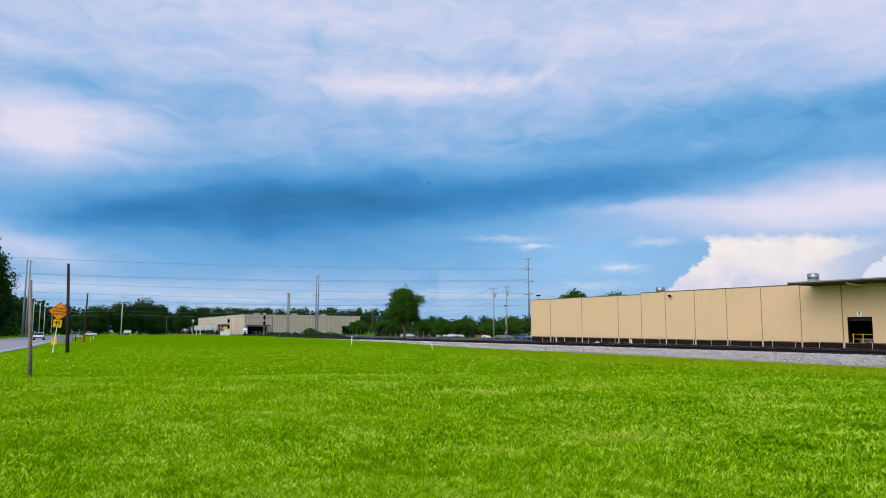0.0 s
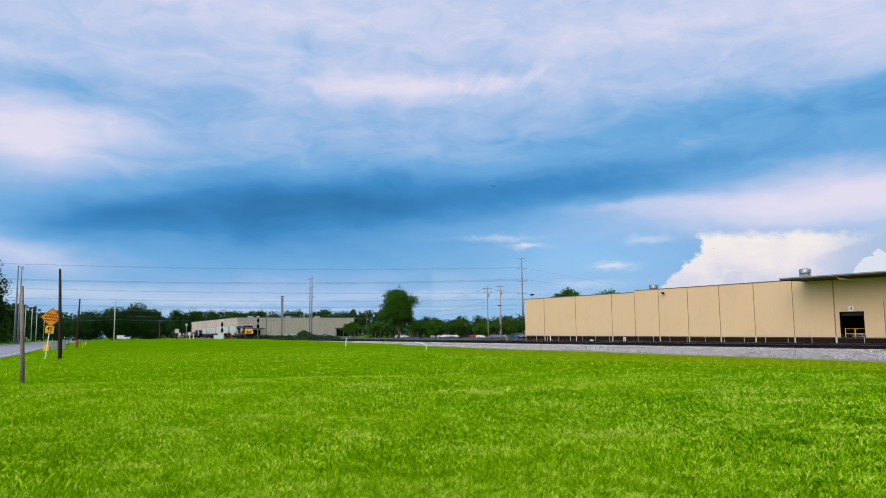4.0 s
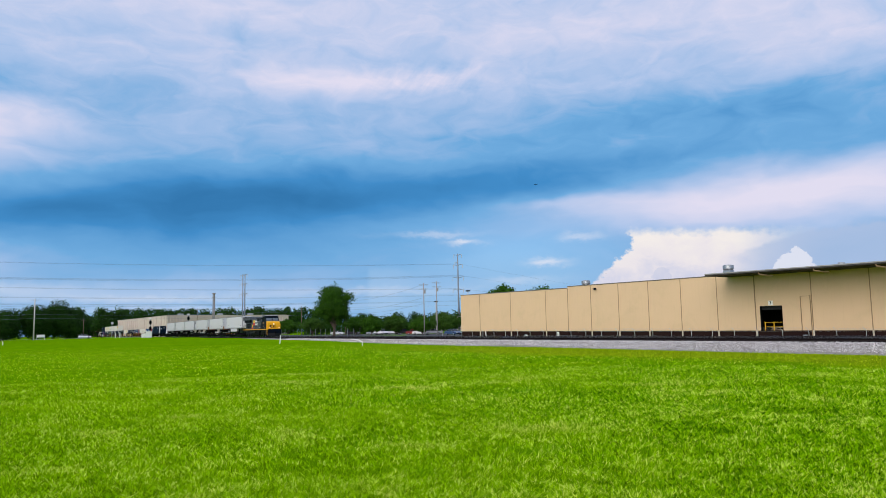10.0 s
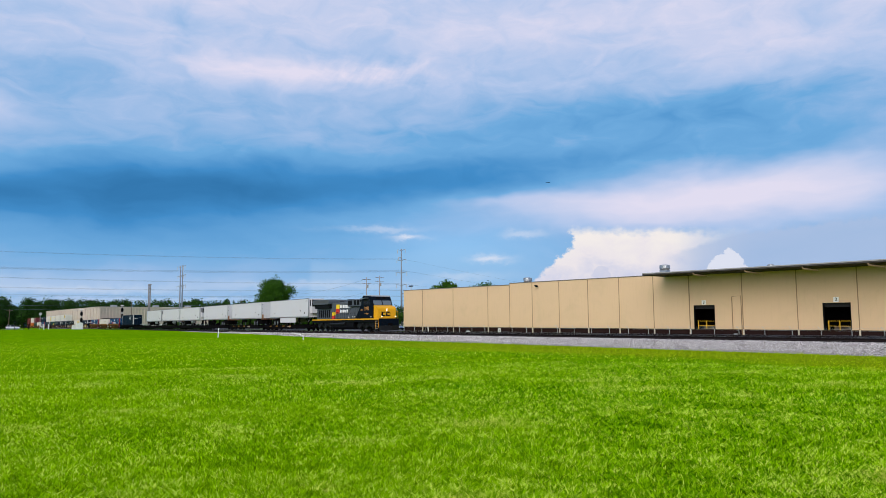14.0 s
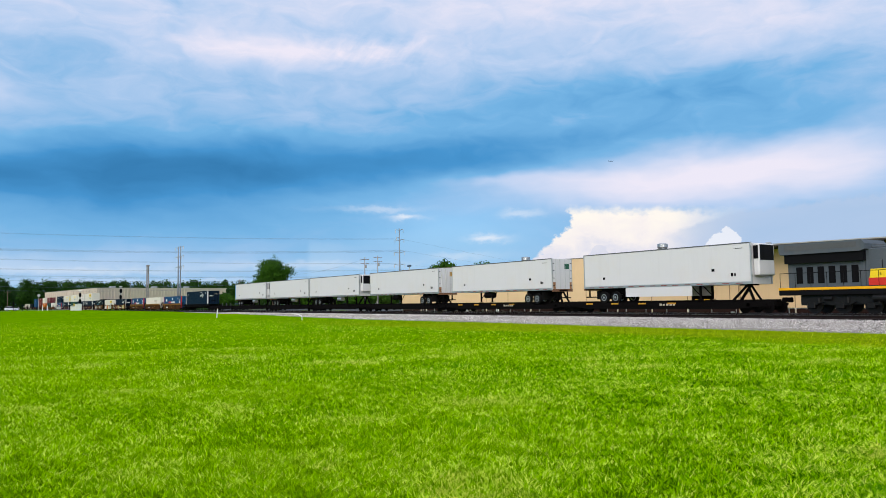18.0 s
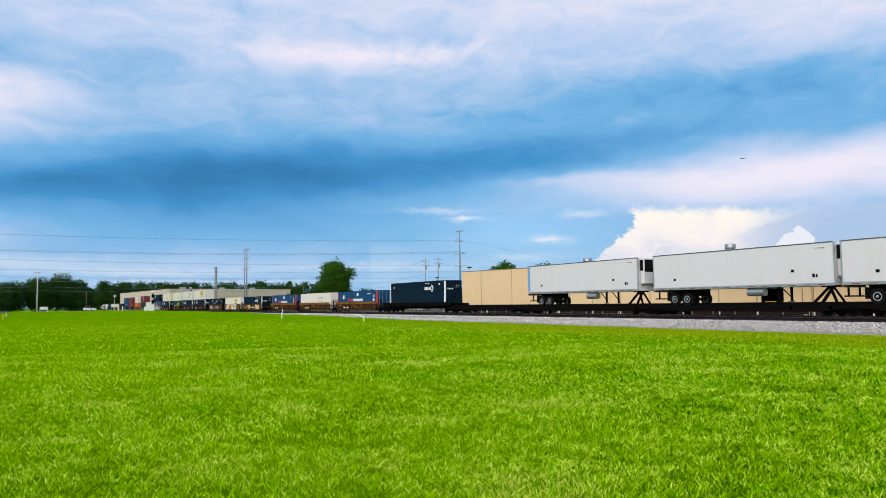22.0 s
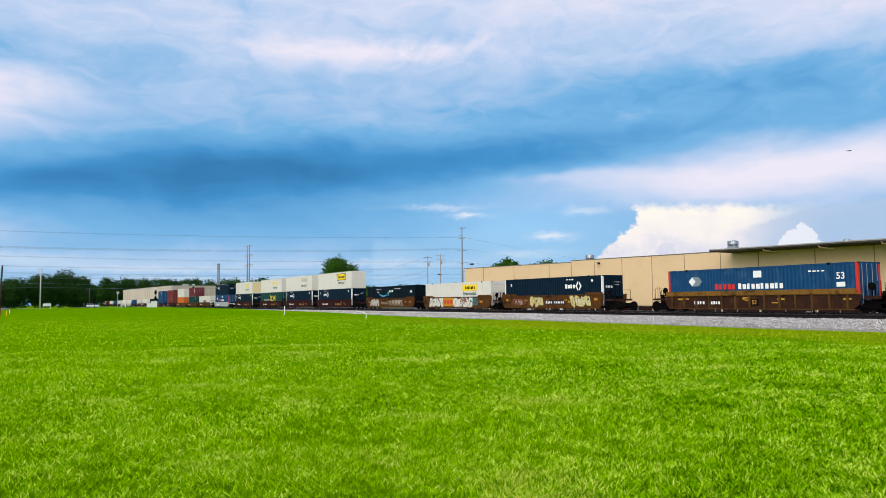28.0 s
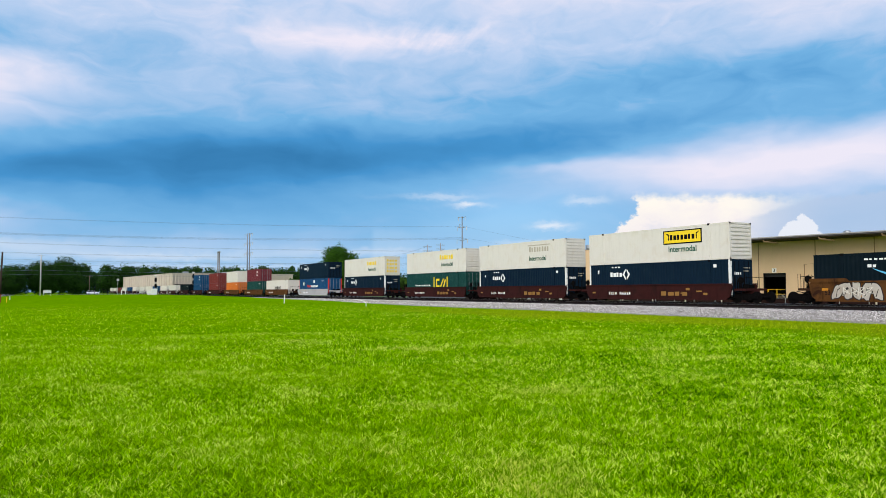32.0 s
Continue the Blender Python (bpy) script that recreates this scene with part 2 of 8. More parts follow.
def lawn_material(name="lawn"):
    m = bpy.data.materials.new(name)
    m.use_nodes = True
    n = Nodes(m.node_tree)
    pos = n.add("ShaderNodeTexCoord").outputs["Object"]
    big = n.noise(pos, 0.09, 4, 0.6)
    mid = n.noise(pos, 0.8, 5, 0.65)
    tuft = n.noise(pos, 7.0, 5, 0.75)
    col = n.mix(n.span(mid, 0.3, 0.7), GRASS_DARK, GRASS_LIGHT)
    col = n.mix(n.math("MULTIPLY", n.span(big, 0.45, 0.7), 0.45), col, GRASS_YELLOW)
    # dark mottle puts the shaded gaps between tufts into the colour
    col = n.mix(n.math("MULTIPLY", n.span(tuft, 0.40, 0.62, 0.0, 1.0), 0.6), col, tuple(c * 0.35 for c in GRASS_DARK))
    # thin, dry grass along the foot of the ballast
    s = n.separate(pos)
    edge = n.math("MULTIPLY", n.span(n.math("ADD", s[1], n.math("MULTIPLY", mid, 6.0)), 28.0, 36.0), n.span(s[0], -85.0, -40.0))
    col = n.mix(n.math("MULTIPLY", edge, 0.5), col, (0.21, 0.24, 0.008))
    b = n.add("ShaderNodeBsdfPrincipled")
    n.link(col, b.inputs["Base Color"])
    b.inputs["Roughness"].default_value = 0.85
    b.inputs["Specular IOR Level"].default_value = 0.0
    bp = n.add("ShaderNodeBump")
    bp.inputs["Strength"].default_value = 0.7
    bp.inputs["Distance"].default_value = 0.06
    n.link(n.math("ADD", tuft, mid), bp.inputs["Height"])
    n.link(bp.outputs[0], b.inputs["Normal"])
    out = n.add("ShaderNodeOutputMaterial")
    n.link(b.outputs[0], out.inputs[0])
    return m


def glass(name="dark_glass", tint=(0.02, 0.025, 0.03)):
    if name in MATS:
        return MATS[name]
    m = bpy.data.materials.new(name)
    m.use_nodes = True
    b = m.node_tree.nodes["Principled BSDF"]
    b.inputs["Base Color"].default_value = (*tint, 1)
    b.inputs["Roughness"].default_value = 0.06
    MATS[name] = m
    return m


def glow(name, color, strength):
    if name in MATS:
        return MATS[name]
    m = bpy.data.materials.new(name)
    m.use_nodes = True
    b = m.node_tree.nodes["Principled BSDF"]
    b.inputs["Base Color"].default_value = (*color, 1)
    b.inputs["Emission Color"].default_value = (*color, 1)
    b.inputs["Emission Strength"].default_value = strength
    MATS[name] = m
    return m


GRASS_DARK, GRASS_LIGHT, GRASS_YELLOW = (0.10, 0.26, 0.0005), (0.19, 0.39, 0.0008), (0.25, 0.41, 0.001)
lawn = lawn_material()
asphalt = surface("asphalt", (0.33, 0.33, 0.345), 0.85, var=0.15, scale=0.4, fine=40, dirt=(0.22, 0.22, 0.22), dirt_scale=0.3)
# ballast: dark tone and blotches stand in for shaded gaps between stones
ballast_m = surface("ballast_stone", (0.34, 0.31, 0.285), 0.9, var=0.8, scale=7.0, fine=19, bump=1.0, dirt=(0.06, 0.05, 0.045), dirt_amount=0.8, dirt_scale=9.0)
rail_m = surface("rusty_rail", (0.011, 0.0055, 0.0048), 0.7, metal=0.2, var=0.3)
railtop_m = surface("worn_rail_head", (0.42, 0.40, 0.38), 0.3, metal=1.0, var=0.1)
tie_m = surface("creosoted_tie", (0.012, 0.008, 0.007), 0.9, var=0.4, scale=3, spec=0.05, per_piece=0.5)
tan_m = surface("tan_wall_panel", (0.65, 0.45, 0.275), 0.8, var=0.07, scale=0.3, fine=25, bump=0.15, streak=0.10, dirt=(0.45, 0.34, 0.2), dirt_amount=0.2, dirt_scale=0.25)
seam_m = surface("tan_seam", (0.27, 0.18, 0.105), 0.8, var=0.1)
base_m = surface("dark_brown_base", (0.022, 0.011, 0.010), 0.9, var=0.25, scale=0.6, spec=0.05)
white_m = surface("white_paint", (0.75, 0.75, 0.73), 0.5, var=0.08, scale=1.0, dirt=(0.4, 0.36, 0.3), dirt_amount=0.3)
trim_m = surface("grey_fascia", (0.17, 0.15, 0.13), 0.6, var=0.1)
soffit_m = surface("dark_soffit", (0.022, 0.018, 0.016), 0.9, var=0.15)
black_m = surface("black_paint", (0.005, 0.005, 0.006), 0.6, var=0.3, spec=0.06)
# near-black colour that paints the lack of light inside bays and docks
dark_m = surface("dark_interior", (0.004, 0.004, 0.005), 0.9, var=0.2, spec=0.05)
yellow_m = surface("yellow_paint", (0.78, 0.46, 0.02), 0.5, var=0.12)
cream_m = surface("cream_concrete", (0.54, 0.465, 0.385), 0.85, var=0.12, scale=0.15, fine=8, streak=0.25, dirt=(0.36, 0.32, 0.28), dirt_amount=0.4, dirt_scale=0.06)
galv_m = surface("galvanised_steel", (0.42, 0.44, 0.45), 0.45, metal=0.8, var=0.12)
conc_m = surface("pale_concrete_pole", (0.50, 0.48, 0.44), 0.85, var=0.12)
wood_m = surface("weathered_pole_wood", (0.16, 0.115, 0.085), 0.9, var=0.35, scale=3, fine=50, streak=0.4)
bark_m = surface("bark", (0.10, 0.075, 0.055), 0.95, var=0.4, scale=4, bump=0.8)
polesteel_m = surface("weathered_pole_steel", (0.20, 0.23, 0.26), 0.7, var=0.2)
leaf_a = leaf_material("oak_leaves", (0.005, 0.030, 0.002), (0.060, 0.165, 0.009))
leaf_b = leaf_material("dark_leaves", (0.0025, 0.014, 0.002), (0.032, 0.098, 0.009))
leaf_c = leaf_material("shrub_leaves", (0.012, 0.042, 0.006), (0.065, 0.15, 0.015))


# ---------------- mesh tools ----------------
class Mesh:
    """Collects polygons for one mesh."""

    def __init__(self):
        self.v, self.f = [], []

    def quad(self, *pts):
        i = len(self.v)
        self.v += [tuple(p) for p in pts]
        self.f.append(tuple(range(i, i + len(pts))))
        return self

    def box(self, x0, x1, y0, y1, z0, z1, bev=0.0):
        if bev <= 0:
            i = len(self.v)
            self.v += [(x, y, z) for z in (z0, z1) for y in (y0, y1) for x in (x0, x1)]
            self.f += [tuple(i + k for k in q) for q in ((0, 2, 3, 1), (4, 5, 7, 6), (0, 1, 5, 4), (2, 6, 7, 3), (0, 4, 6, 2), (1, 3, 7, 5))]
            return self
        bm = bmesh.new()
        bmesh.ops.create_cube(bm, size=1.0, matrix=Matrix.LocRotScale(((x0 + x1) / 2, (y0 + y1) / 2, (z0 + z1) / 2), None, (x1 - x0, y1 - y0, z1 - z0)))
        bmesh.ops.bevel(bm, geom=bm.edges[:], offset=bev, segments=1, affect="EDGES")
        return self.take(bm)

    def take(self, bm):
        i = len(self.v)
        bm.verts.index_update()
        self.v += [tuple(v.co) for v in bm.verts]
        self.f += [tuple(i + v.index for v in f.verts) for f in bm.faces]
        bm.free()
        return self

    def prism(self, pts, axis, a, b):
        """A polygon (list of 2D points) drawn out along an axis from a to b."""
        i, n = len(self.v), len(pts)
        for h in (a, b):
            for p, q in pts:
                self.v.append({"x": (h, p, q), "y": (p, h, q), "z": (p, q, h)}[axis])
        self.f.append(tuple(range(i + n - 1, i - 1, -1)))
        self.f.append(tuple(range(i + n, i + 2 * n)))
        for k in range(n):
            j = (k + 1) % n
            self.f.append((i + k, i + j, i + n + j, i + n + k))
        return self

    def tube(self, p, q, r0, r1=None, seg=8, cap=True):
        r1 = r0 if r1 is None else r1
        p, q = Vector(p), Vector(q)
        d = (q - p).normalized()
        a = d.orthogonal().normalized()
        b = d.cross(a)
        i = len(self.v)
        for c, r in ((p, r0), (q, r1)):
            for k in range(seg):
                t = 2 * math.pi * k / seg
                self.v.append(tuple(c + r * (math.cos(t) * a + math.sin(t) * b)))
        for k in range(seg):
            j = (k + 1) % seg
            self.f.append((i + k, i + j, i + seg + j, i + seg + k))
        if cap:
            self.f.append(tuple(i + seg - 1 - k for k in range(seg)))
            self.f.append(tuple(i + seg + k for k in range(seg)))
        return self

    def beam(self, p, q, w, h=None):
        """A square bar from p to q."""
        h = w if h is None else h
        p, q = Vector(p), Vector(q)
        d = (q - p).normalized()
        up = Vector((0, 0, 1)) if abs(d.z) < 0.95 else Vector((1, 0, 0))
        a = d.cross(up).normalized() * (w / 2)
        b = a.cross(d).normalized() * (h / 2)
        i = len(self.v)
        for c in (p, q):
            self.v += [tuple(c + s * a + t * b) for s, t in ((-1, -1), (1, -1), (1, 1), (-1, 1))]
        self.f += [tuple(i + k for k in f) for f in ((3, 2, 1, 0), (4, 5, 6, 7), (0, 1, 5, 4), (1, 2, 6, 5), (2, 3, 7, 6), (3, 0, 4, 7))]
        return self

    def path(self, pts, r, seg=6):
        """One bent tube through the points."""
        pts = [Vector(p) for p in pts]
        i = len(self.v)
        for k, p in enumerate(pts):
            d = (pts[min(k + 1, len(pts) - 1)] - pts[max(k - 1, 0)]).normalized()
            up = Vector((0, 0, 1)) if abs(d.z) < 0.9 else Vector((0, 1, 0))
            a = d.cross(up).normalized()
            b = a.cross(d)
            for j in range(seg):
                t = 2 * math.pi * j / seg
                self.v.append(tuple(p + r * (math.cos(t) * a + math.sin(t) * b)))
        for k in range(len(pts) - 1):
            for j in range(seg):
                q = (j + 1) % seg
                self.f.append((i + k * seg + j, i + k * seg + q, i + (k + 1) * seg + q, i + (k + 1) * seg + j))
        self.f.append(tuple(i + seg - 1 - j for j in range(seg)))
        self.f.append(tuple(i + (len(pts) - 1) * seg + j for j in range(seg)))
        return self

    def data(self, name, mat, smooth=False):
        me = bpy.data.meshes.new(name)
        me.from_pydata(self.v, [], self.f)
        me.update()
        if mat:
            me.materials.append(mat)
        if smooth:
            me.polygons.foreach_set("use_smooth", [True] * len(me.polygons))
        return me


def arrays(name, verts, faces, mat):
    me = bpy.data.meshes.new(name)
    me.from_pydata(verts, [], faces)
    me.update()
    me.materials.append(mat)
    return me


def part(name, mesh, mat, parent, label="", at=None, smooth=False):
    """One mesh object under a thing or a part."""
    me = mesh.data(name, mat, smooth) if isinstance(mesh, Mesh) else mesh
    ob = new(name, me)
    ob.parent = parent
    if at is not None:
        ob.matrix_basis = at
    return tagged(ob, label)


def thing(name, label, category, group="", kind="", at=None):
    ob = new(name)
    ob.empty_display_size = 0.3
    if at is not None:
        ob.matrix_basis = at
    return tagged(ob, label, category, group, kind)


def solid(name, mesh, mat, label, category="", group="", kind="", at=None, smooth=False):
    ob = new(name, mesh.data(name, mat, smooth))
    if at is not None:
        ob.matrix_basis = at
    return tagged(ob, label, category, group, kind)


def words(text, size, depth=0.0):
    """The built-in font as a mesh, centred, in the plane of local x and z."""
    cu = bpy.data.curves.new("letters", "FONT")
    cu.body, cu.size, cu.align_x, cu.align_y, cu.extrude = text, size, "CENTER", "CENTER", depth
    cu.offset = size * 0.018
    ob = bpy.data.objects.new("letters", cu)
    scene.collection.objects.link(ob)
    bpy.context.view_layer.update()
    me = bpy.data.meshes.new_from_object(ob.evaluated_get(bpy.context.evaluated_depsgraph_get()))
    bpy.data.objects.remove(ob)
    me.transform(Matrix.Rotation(radians(90), 4, "X"))
    me.materials.clear()
    return me


def lettering(name, text, size, mat, parent, at, label=""):
    me = words(text, size)
    me.materials.append(mat)
    return part(name, me, mat, parent, label, at)


def smooth01(a, b, x):
    t = min(1.0, max(0.0, (x - a) / (b - a)))
    return t * t * (3 - 2 * t)


def ground_z(x, y):
    z = 0.40 * smooth01(-50, -230, x) * (1 - smooth01(60, 110, y))
    z -= 0.28 * smooth01(18, 36, y) * (1 - smooth01(-60, -140, x))
    z += 0.05 * math.sin(x * 0.11 + 1.0) * math.sin(y * 0.17) * (1 if abs(x) < 300 else 0)
    z -= 0.25 * smooth01(50, 58, y)
    z -= 0.35 * smooth01(-5.5, -8.5, y)
    return z


# ---------------- the land ----------------
def build_ground():
    xs = [-3000, -1500, -900, -600, -450] + list(range(-360, -120, 12)) + list(range(-120, 40, 4)) + [44, 52, 64, 80, 120, 300, 1000, 3000]
    ys = [-3000, -1200, -500, -250, -140, -90, -60, -40, -32] + [-28 + 1.5 * i for i in range(20)] + [2 + 2 * i for i in range(32)] + [70, 80, 95, 120, 160, 220, 320, 600, 1200, 3000]
    m = Mesh()
    for y in ys:
        for x in xs:
            m.v.append((x, y, ground_z(x, y)))
    w = len(xs)
    for j in range(len(ys) - 1):
        for i in range(w - 1):
            k = j * w + i
            m.f.append((k, k + 1, k + w + 1, k + w))
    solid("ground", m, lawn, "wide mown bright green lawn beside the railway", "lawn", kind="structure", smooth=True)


build_ground()


def build_road():
    m = Mesh()
    xs = list(range(-900, 200, 20))
    for x in xs:
        m.v += [(x, -24.5, ground_z(x, -24.5) + 0.05), (x, -17, ground_z(x, -17) + 0.16), (x, -9.3, ground_z(x, -9.3) + 0.05)]
    for i in range(len(xs) - 1):
        k = 3 * i
        m.f += [(k, k + 1, k + 4, k + 3), (k + 1, k + 2, k + 5, k + 4)]
    road = solid("road", m, asphalt, "pale grey asphalt road with white edge lines", "road", kind="structure")
    for nm, y, mat in (("edge_line", -10.3, white_m), ("edge_line", -23.4, white_m), ("centre_line", -16.8, yellow_m)):
        s = Mesh()
        for a, b in zip(xs, xs[1:]):
            za, zb = (ground_z(a, y) + 0.05 + 0.11 * (1 - abs(y + 17) / 7.6) + 0.012, ground_z(b, y) + 0.05 + 0.11 * (1 - abs(y + 17) / 7.6) + 0.012)
            s.quad((a, y - 0.08, za), (b, y - 0.08, zb), (b, y + 0.08, zb), (a, y + 0.08, za))
        part(nm, s, mat, road)
    # the side street that crosses the railway
    c = Mesh()
    ys = [-10 + 3 * i for i in range(19)]
    for y in ys:
        z = ground_z(-331, y) + 0.06 if y < 40 else RAIL_Z - 0.03
        c.v += [(-337, y, z), (-325, y, z)]
    for i in range(len(ys) - 1):
        c.f.append((2 * i, 2 * i + 1, 2 * i + 3, 2 * i + 2))
    solid("road", c, asphalt, "side street that leads over the level crossing", "road", kind="structure")


build_road()


def build_track():
    # ballast bed with a rough, stony skin
    prof = [(39.6, None), (40.6, 0.02), (41.6, 0.22), (42.1, 0.30), (45.9, 0.31), (46.2, 0.27), (46.5, 0.31), (50.2, 0.31), (50.8, 0.22), (52.6, None)]
    xs = [-1500, -1200, -900, -600, -400, -300, -250, -200, -170] + [-150 + 1.5 * i for i in range(116)] + [30, 60, 150, 400]
    m = Mesh()
    for x in xs:
        for y, z in prof:
            yy = y + 0.25 * noise.noise((x * 0.5, y, 0.0)) + ((0.45 + 0.75 * smooth01(-30, -80, x)) * (1.0 if y < 40 else 0.6) if y < 41 else 0.0)
            m.v.append((x, yy, (ground_z(x, y) - 0.06) if z is None else z + 0.03 * noise.noise((x * 1.3, y * 2, 3.0))))
    w = len(prof)
    bed = Mesh()
    bed.v = m.v
    for i in range(len(xs) - 1):
        for j in range(w - 1):
            k = i * w + j
            (m if j < 3 else bed).f.append((k, k + w, k + w + 1, k + 1))
    solid("ballast_bed", m, ballast_m, "pale grey crushed stone ballast shoulder", "ballast", kind="structure")
    # base colour set near black, far darker than the shoulder stone
    solid("track_bed", bed, surface("sooty_ballast", (0.013, 0.010, 0.009), 0.95, var=0.5, scale=3.0, fine=14, bump=1.0, spec=0.05), "near-black ballast between the rails", "ballast", kind="structure")
    for cy in (NEAR_Y, TRACK_Y):
        tr = thing("railway_track", "rusty steel rails on dark wooden ties", "railway track", "parallel tracks", "structure")
        for o in (-0.755, 0.755):
            r = Mesh()
            prof2 = [(-0.075, 0), (0.075, 0), (0.075, 0.02), (0.012, 0.045), (0.012, 0.13), (0.037, 0.14), (0.037, 0.172), (-0.037, 0.172), (-0.037, 0.14), (-0.012, 0.13), (-0.012, 0.045), (-0.075, 0.02)]
            r.prism([(cy + o + a, RAIL_Z - 0.175 + b) for a, b in prof2], "x", -1500, 400)
            rail = part("rail", r, rail_m, tr)
            h = Mesh().box(-1500, 400, cy + o - 0.03, cy + o + 0.03, RAIL_Z - 0.003, RAIL_Z + 0.002)
            part("rail_head", h, railtop_m, rail, "bright worn running surface")


build_track()


# ---------------- warehouse beside the tracks ----------------
WALL = Matrix.Translation((-90, 75.23, EYE)) @ Euler((0, radians(0.40), math.atan(0.104))).to_matrix().to_4x4()
ROOF1, ROOF2, DOCK, FOOT = 5.85, 6.10, -0.97, -2.3


pier_m = surface("pale_pier_paint", (0.60, 0.52, 0.42), 0.8, var=0.15)
edge_m = surface("dark_canopy_edge", (0.055, 0.048, 0.045), 0.7, var=0.2)


def build_warehouse():
    """Local x runs along the wall, y points away from the tracks, z is measured from eye height."""
    w = thing("warehouse", "long tan tilt-up warehouse with dark base and loading doors", "warehouse", at=WALL)
    joints = [-28.0, -22.2, -13.65, -4.86, 0.2, 5.1, 10.55, 15.98, 21.4, 26.9, 32.15]
    for i, (a, b) in enumerate(zip(joints, joints[1:])):
        top = ROOF1 if b <= 0.3 else ROOF2
        m = Mesh().box(a + 0.03, b - 0.03, 0, 0.3, DOCK, top - 0.02, 0.015)
        part("wall_panel", m, tan_m, w)
        part("base_panel", Mesh().box(a + 0.1, b - 0.1, 0.05, 0.3, FOOT, DOCK - 0.01), base_m, w, "dark brown painted base")
        part("panel_joint", Mesh().box(b - 0.05, b + 0.05, -0.02, 0.2, DOCK, top - 0.1), seam_m, w)
        if b not in (0.2,):
            part("pier", Mesh().box(b - 0.07, b + 0.07, -0.03, 0.2, FOOT, DOCK + 0.02, 0.01), pier_m, w, "short pale-painted pier")
    # coping on the parapet
    for a, b, top in ((-28.05, 0.2, ROOF1), (0.2, 32.2, ROOF2)):
        part("coping", Mesh().box(a, b, -0.05, 0.36, top - 0.02, top + 0.10, 0.01), trim_m, w, "thin grey metal coping")
    # the bays under the canopy: 32.2 to 84 along the wall
    doors = [(32.75, 35.6), (48.4, 51.3)]
    edges = [32.2, 39.2, 45.66, 52.06, 58.5, 64.9, 71.3, 77.7, 84.1]
    top = ROOF2 - 0.25
    for a, b in zip(edges, edges[1:]):
        hole = [d for d in doors if a < d[0] < b]
        spans = [(a + 0.03, b - 0.03)]
        if hole:
            l, r = hole[0]
            spans = [(a + 0.03, l), (r, b - 0.03)]
            part("wall_panel", Mesh().box(l, r, 0, 0.3, 1.78 + 0.25, top), tan_m, w)
        for p, q in spans:
            part("wall_panel", Mesh().box(p, q, 0, 0.3, DOCK, top), tan_m, w)
        part("base_panel", Mesh().box(a + 0.1, b - 0.1, 0.05, 0.3, FOOT, DOCK - 0.01), base_m, w, "dark brown painted base")
        part("panel_joint", Mesh().box(b - 0.05, b + 0.05, -0.02, 0.2, DOCK, top), seam_m, w)
        part("pier", Mesh().box(b - 0.07, b + 0.07, -0.03, 0.2, FOOT, DOCK + 0.02, 0.01), pier_m, w, "short pale-painted pier")
    for (l, r), number in zip(doors, ("3", "2")):
        d = part("door_frame", Mesh().box(l, l + 0.08, -0.02, 0.3, DOCK, 2.03).box(r - 0.08, r, -0.02, 0.3, DOCK, 2.03).box(l, r, -0.02, 0.3, 1.95, 2.03), black_m, w)
        part("roller_door", Mesh().box(l + 0.08, r - 0.08, 0.3, 0.36, 1.55, 1.95), surface("dark_roller_slats", (0.02, 0.02, 0.021), 0.7, var=0.3, spec=0.1), d, "roller door pulled up")
        # bay surfaces coloured near black, so the inside reads as unlit
        part("bay_floor", Mesh().box(l - 2, r + 2, 0.3, 6, DOCK - 0.1, DOCK), dark_m, d)
        part("bay_lining", Mesh().box(l - 2, r + 2, 6, 6.2, DOCK, 2.4).box(l - 2.2, l - 2, 0.3, 6, DOCK, 2.4).box(r + 2, r + 2.2, 0.3, 6, DOCK, 2.4).box(l - 2, r + 2, 0.3, 6, 2.4, 2.5), dark_m, d, "near-black lining that paints the bay as unlit")
        g = Mesh()
        for z in (DOCK + 0.45, DOCK + 1.0):
            g.beam((l + 0.5, 0.12, z), (r - 0.02, 0.12, z), 0.045)
        for x in (l + 0.5, (l + r) / 2 + 0.2, r - 0.1):
            g.beam((x, 0.12, DOCK), (x, 0.12, DOCK + 1.05), 0.07)
        part("guard_rail", g, yellow_m, d, "yellow steel safety rail")
        part("pallet", Mesh().box(l + 0.6, r - 0.5, 1.2, 2.2, DOCK, DOCK + 0.14).box(l + 0.6, r - 0.5, 1.2, 2.2, DOCK + 0.3, DOCK + 0.44).box(l + 0.7, l + 0.8, 1.2, 2.2, DOCK + 0.14, DOCK + 0.3).box(r - 0.7, r - 0.6, 1.2, 2.2, DOCK + 0.14, DOCK + 0.3), wood_m, d)
        plate = part("number_board", Mesh().box((l + r) / 2 - 0.28, (l + r) / 2 + 0.28, -0.05, -0.01, 2.09, 2.65, 0.01), white_m, w, "white board with a black number")
        lettering("number", number, 0.52, black_m, plate, pose((l + r) / 2, -0.056, 2.37))
    # pipe loop on the wall
    pipe = Mesh().path([(37.9, -0.06, DOCK), (37.9, -0.06, 3.0), (39.05, -0.06, 3.1), (39.05, -0.06, FOOT)], 0.05)
    part("wall_pipe", pipe, seam_m, w, "brown pipe loop")
    # canopy over the loading side
    c0, c1, deep = 28.7, 86.0, 5.0
    part("canopy", Mesh().prism([(-deep, 5.86), (-deep, 6.10), (0.3, 6.16), (0.3, 5.845)], "x", c0, c1), soffit_m, w, "deep flat canopy with dark underside")
    part("canopy_fascia", Mesh().box(c0 - 0.02, c1, -deep - 0.06, -deep, 5.88, 6.03, 0.01), edge_m, w, "dark canopy edge")
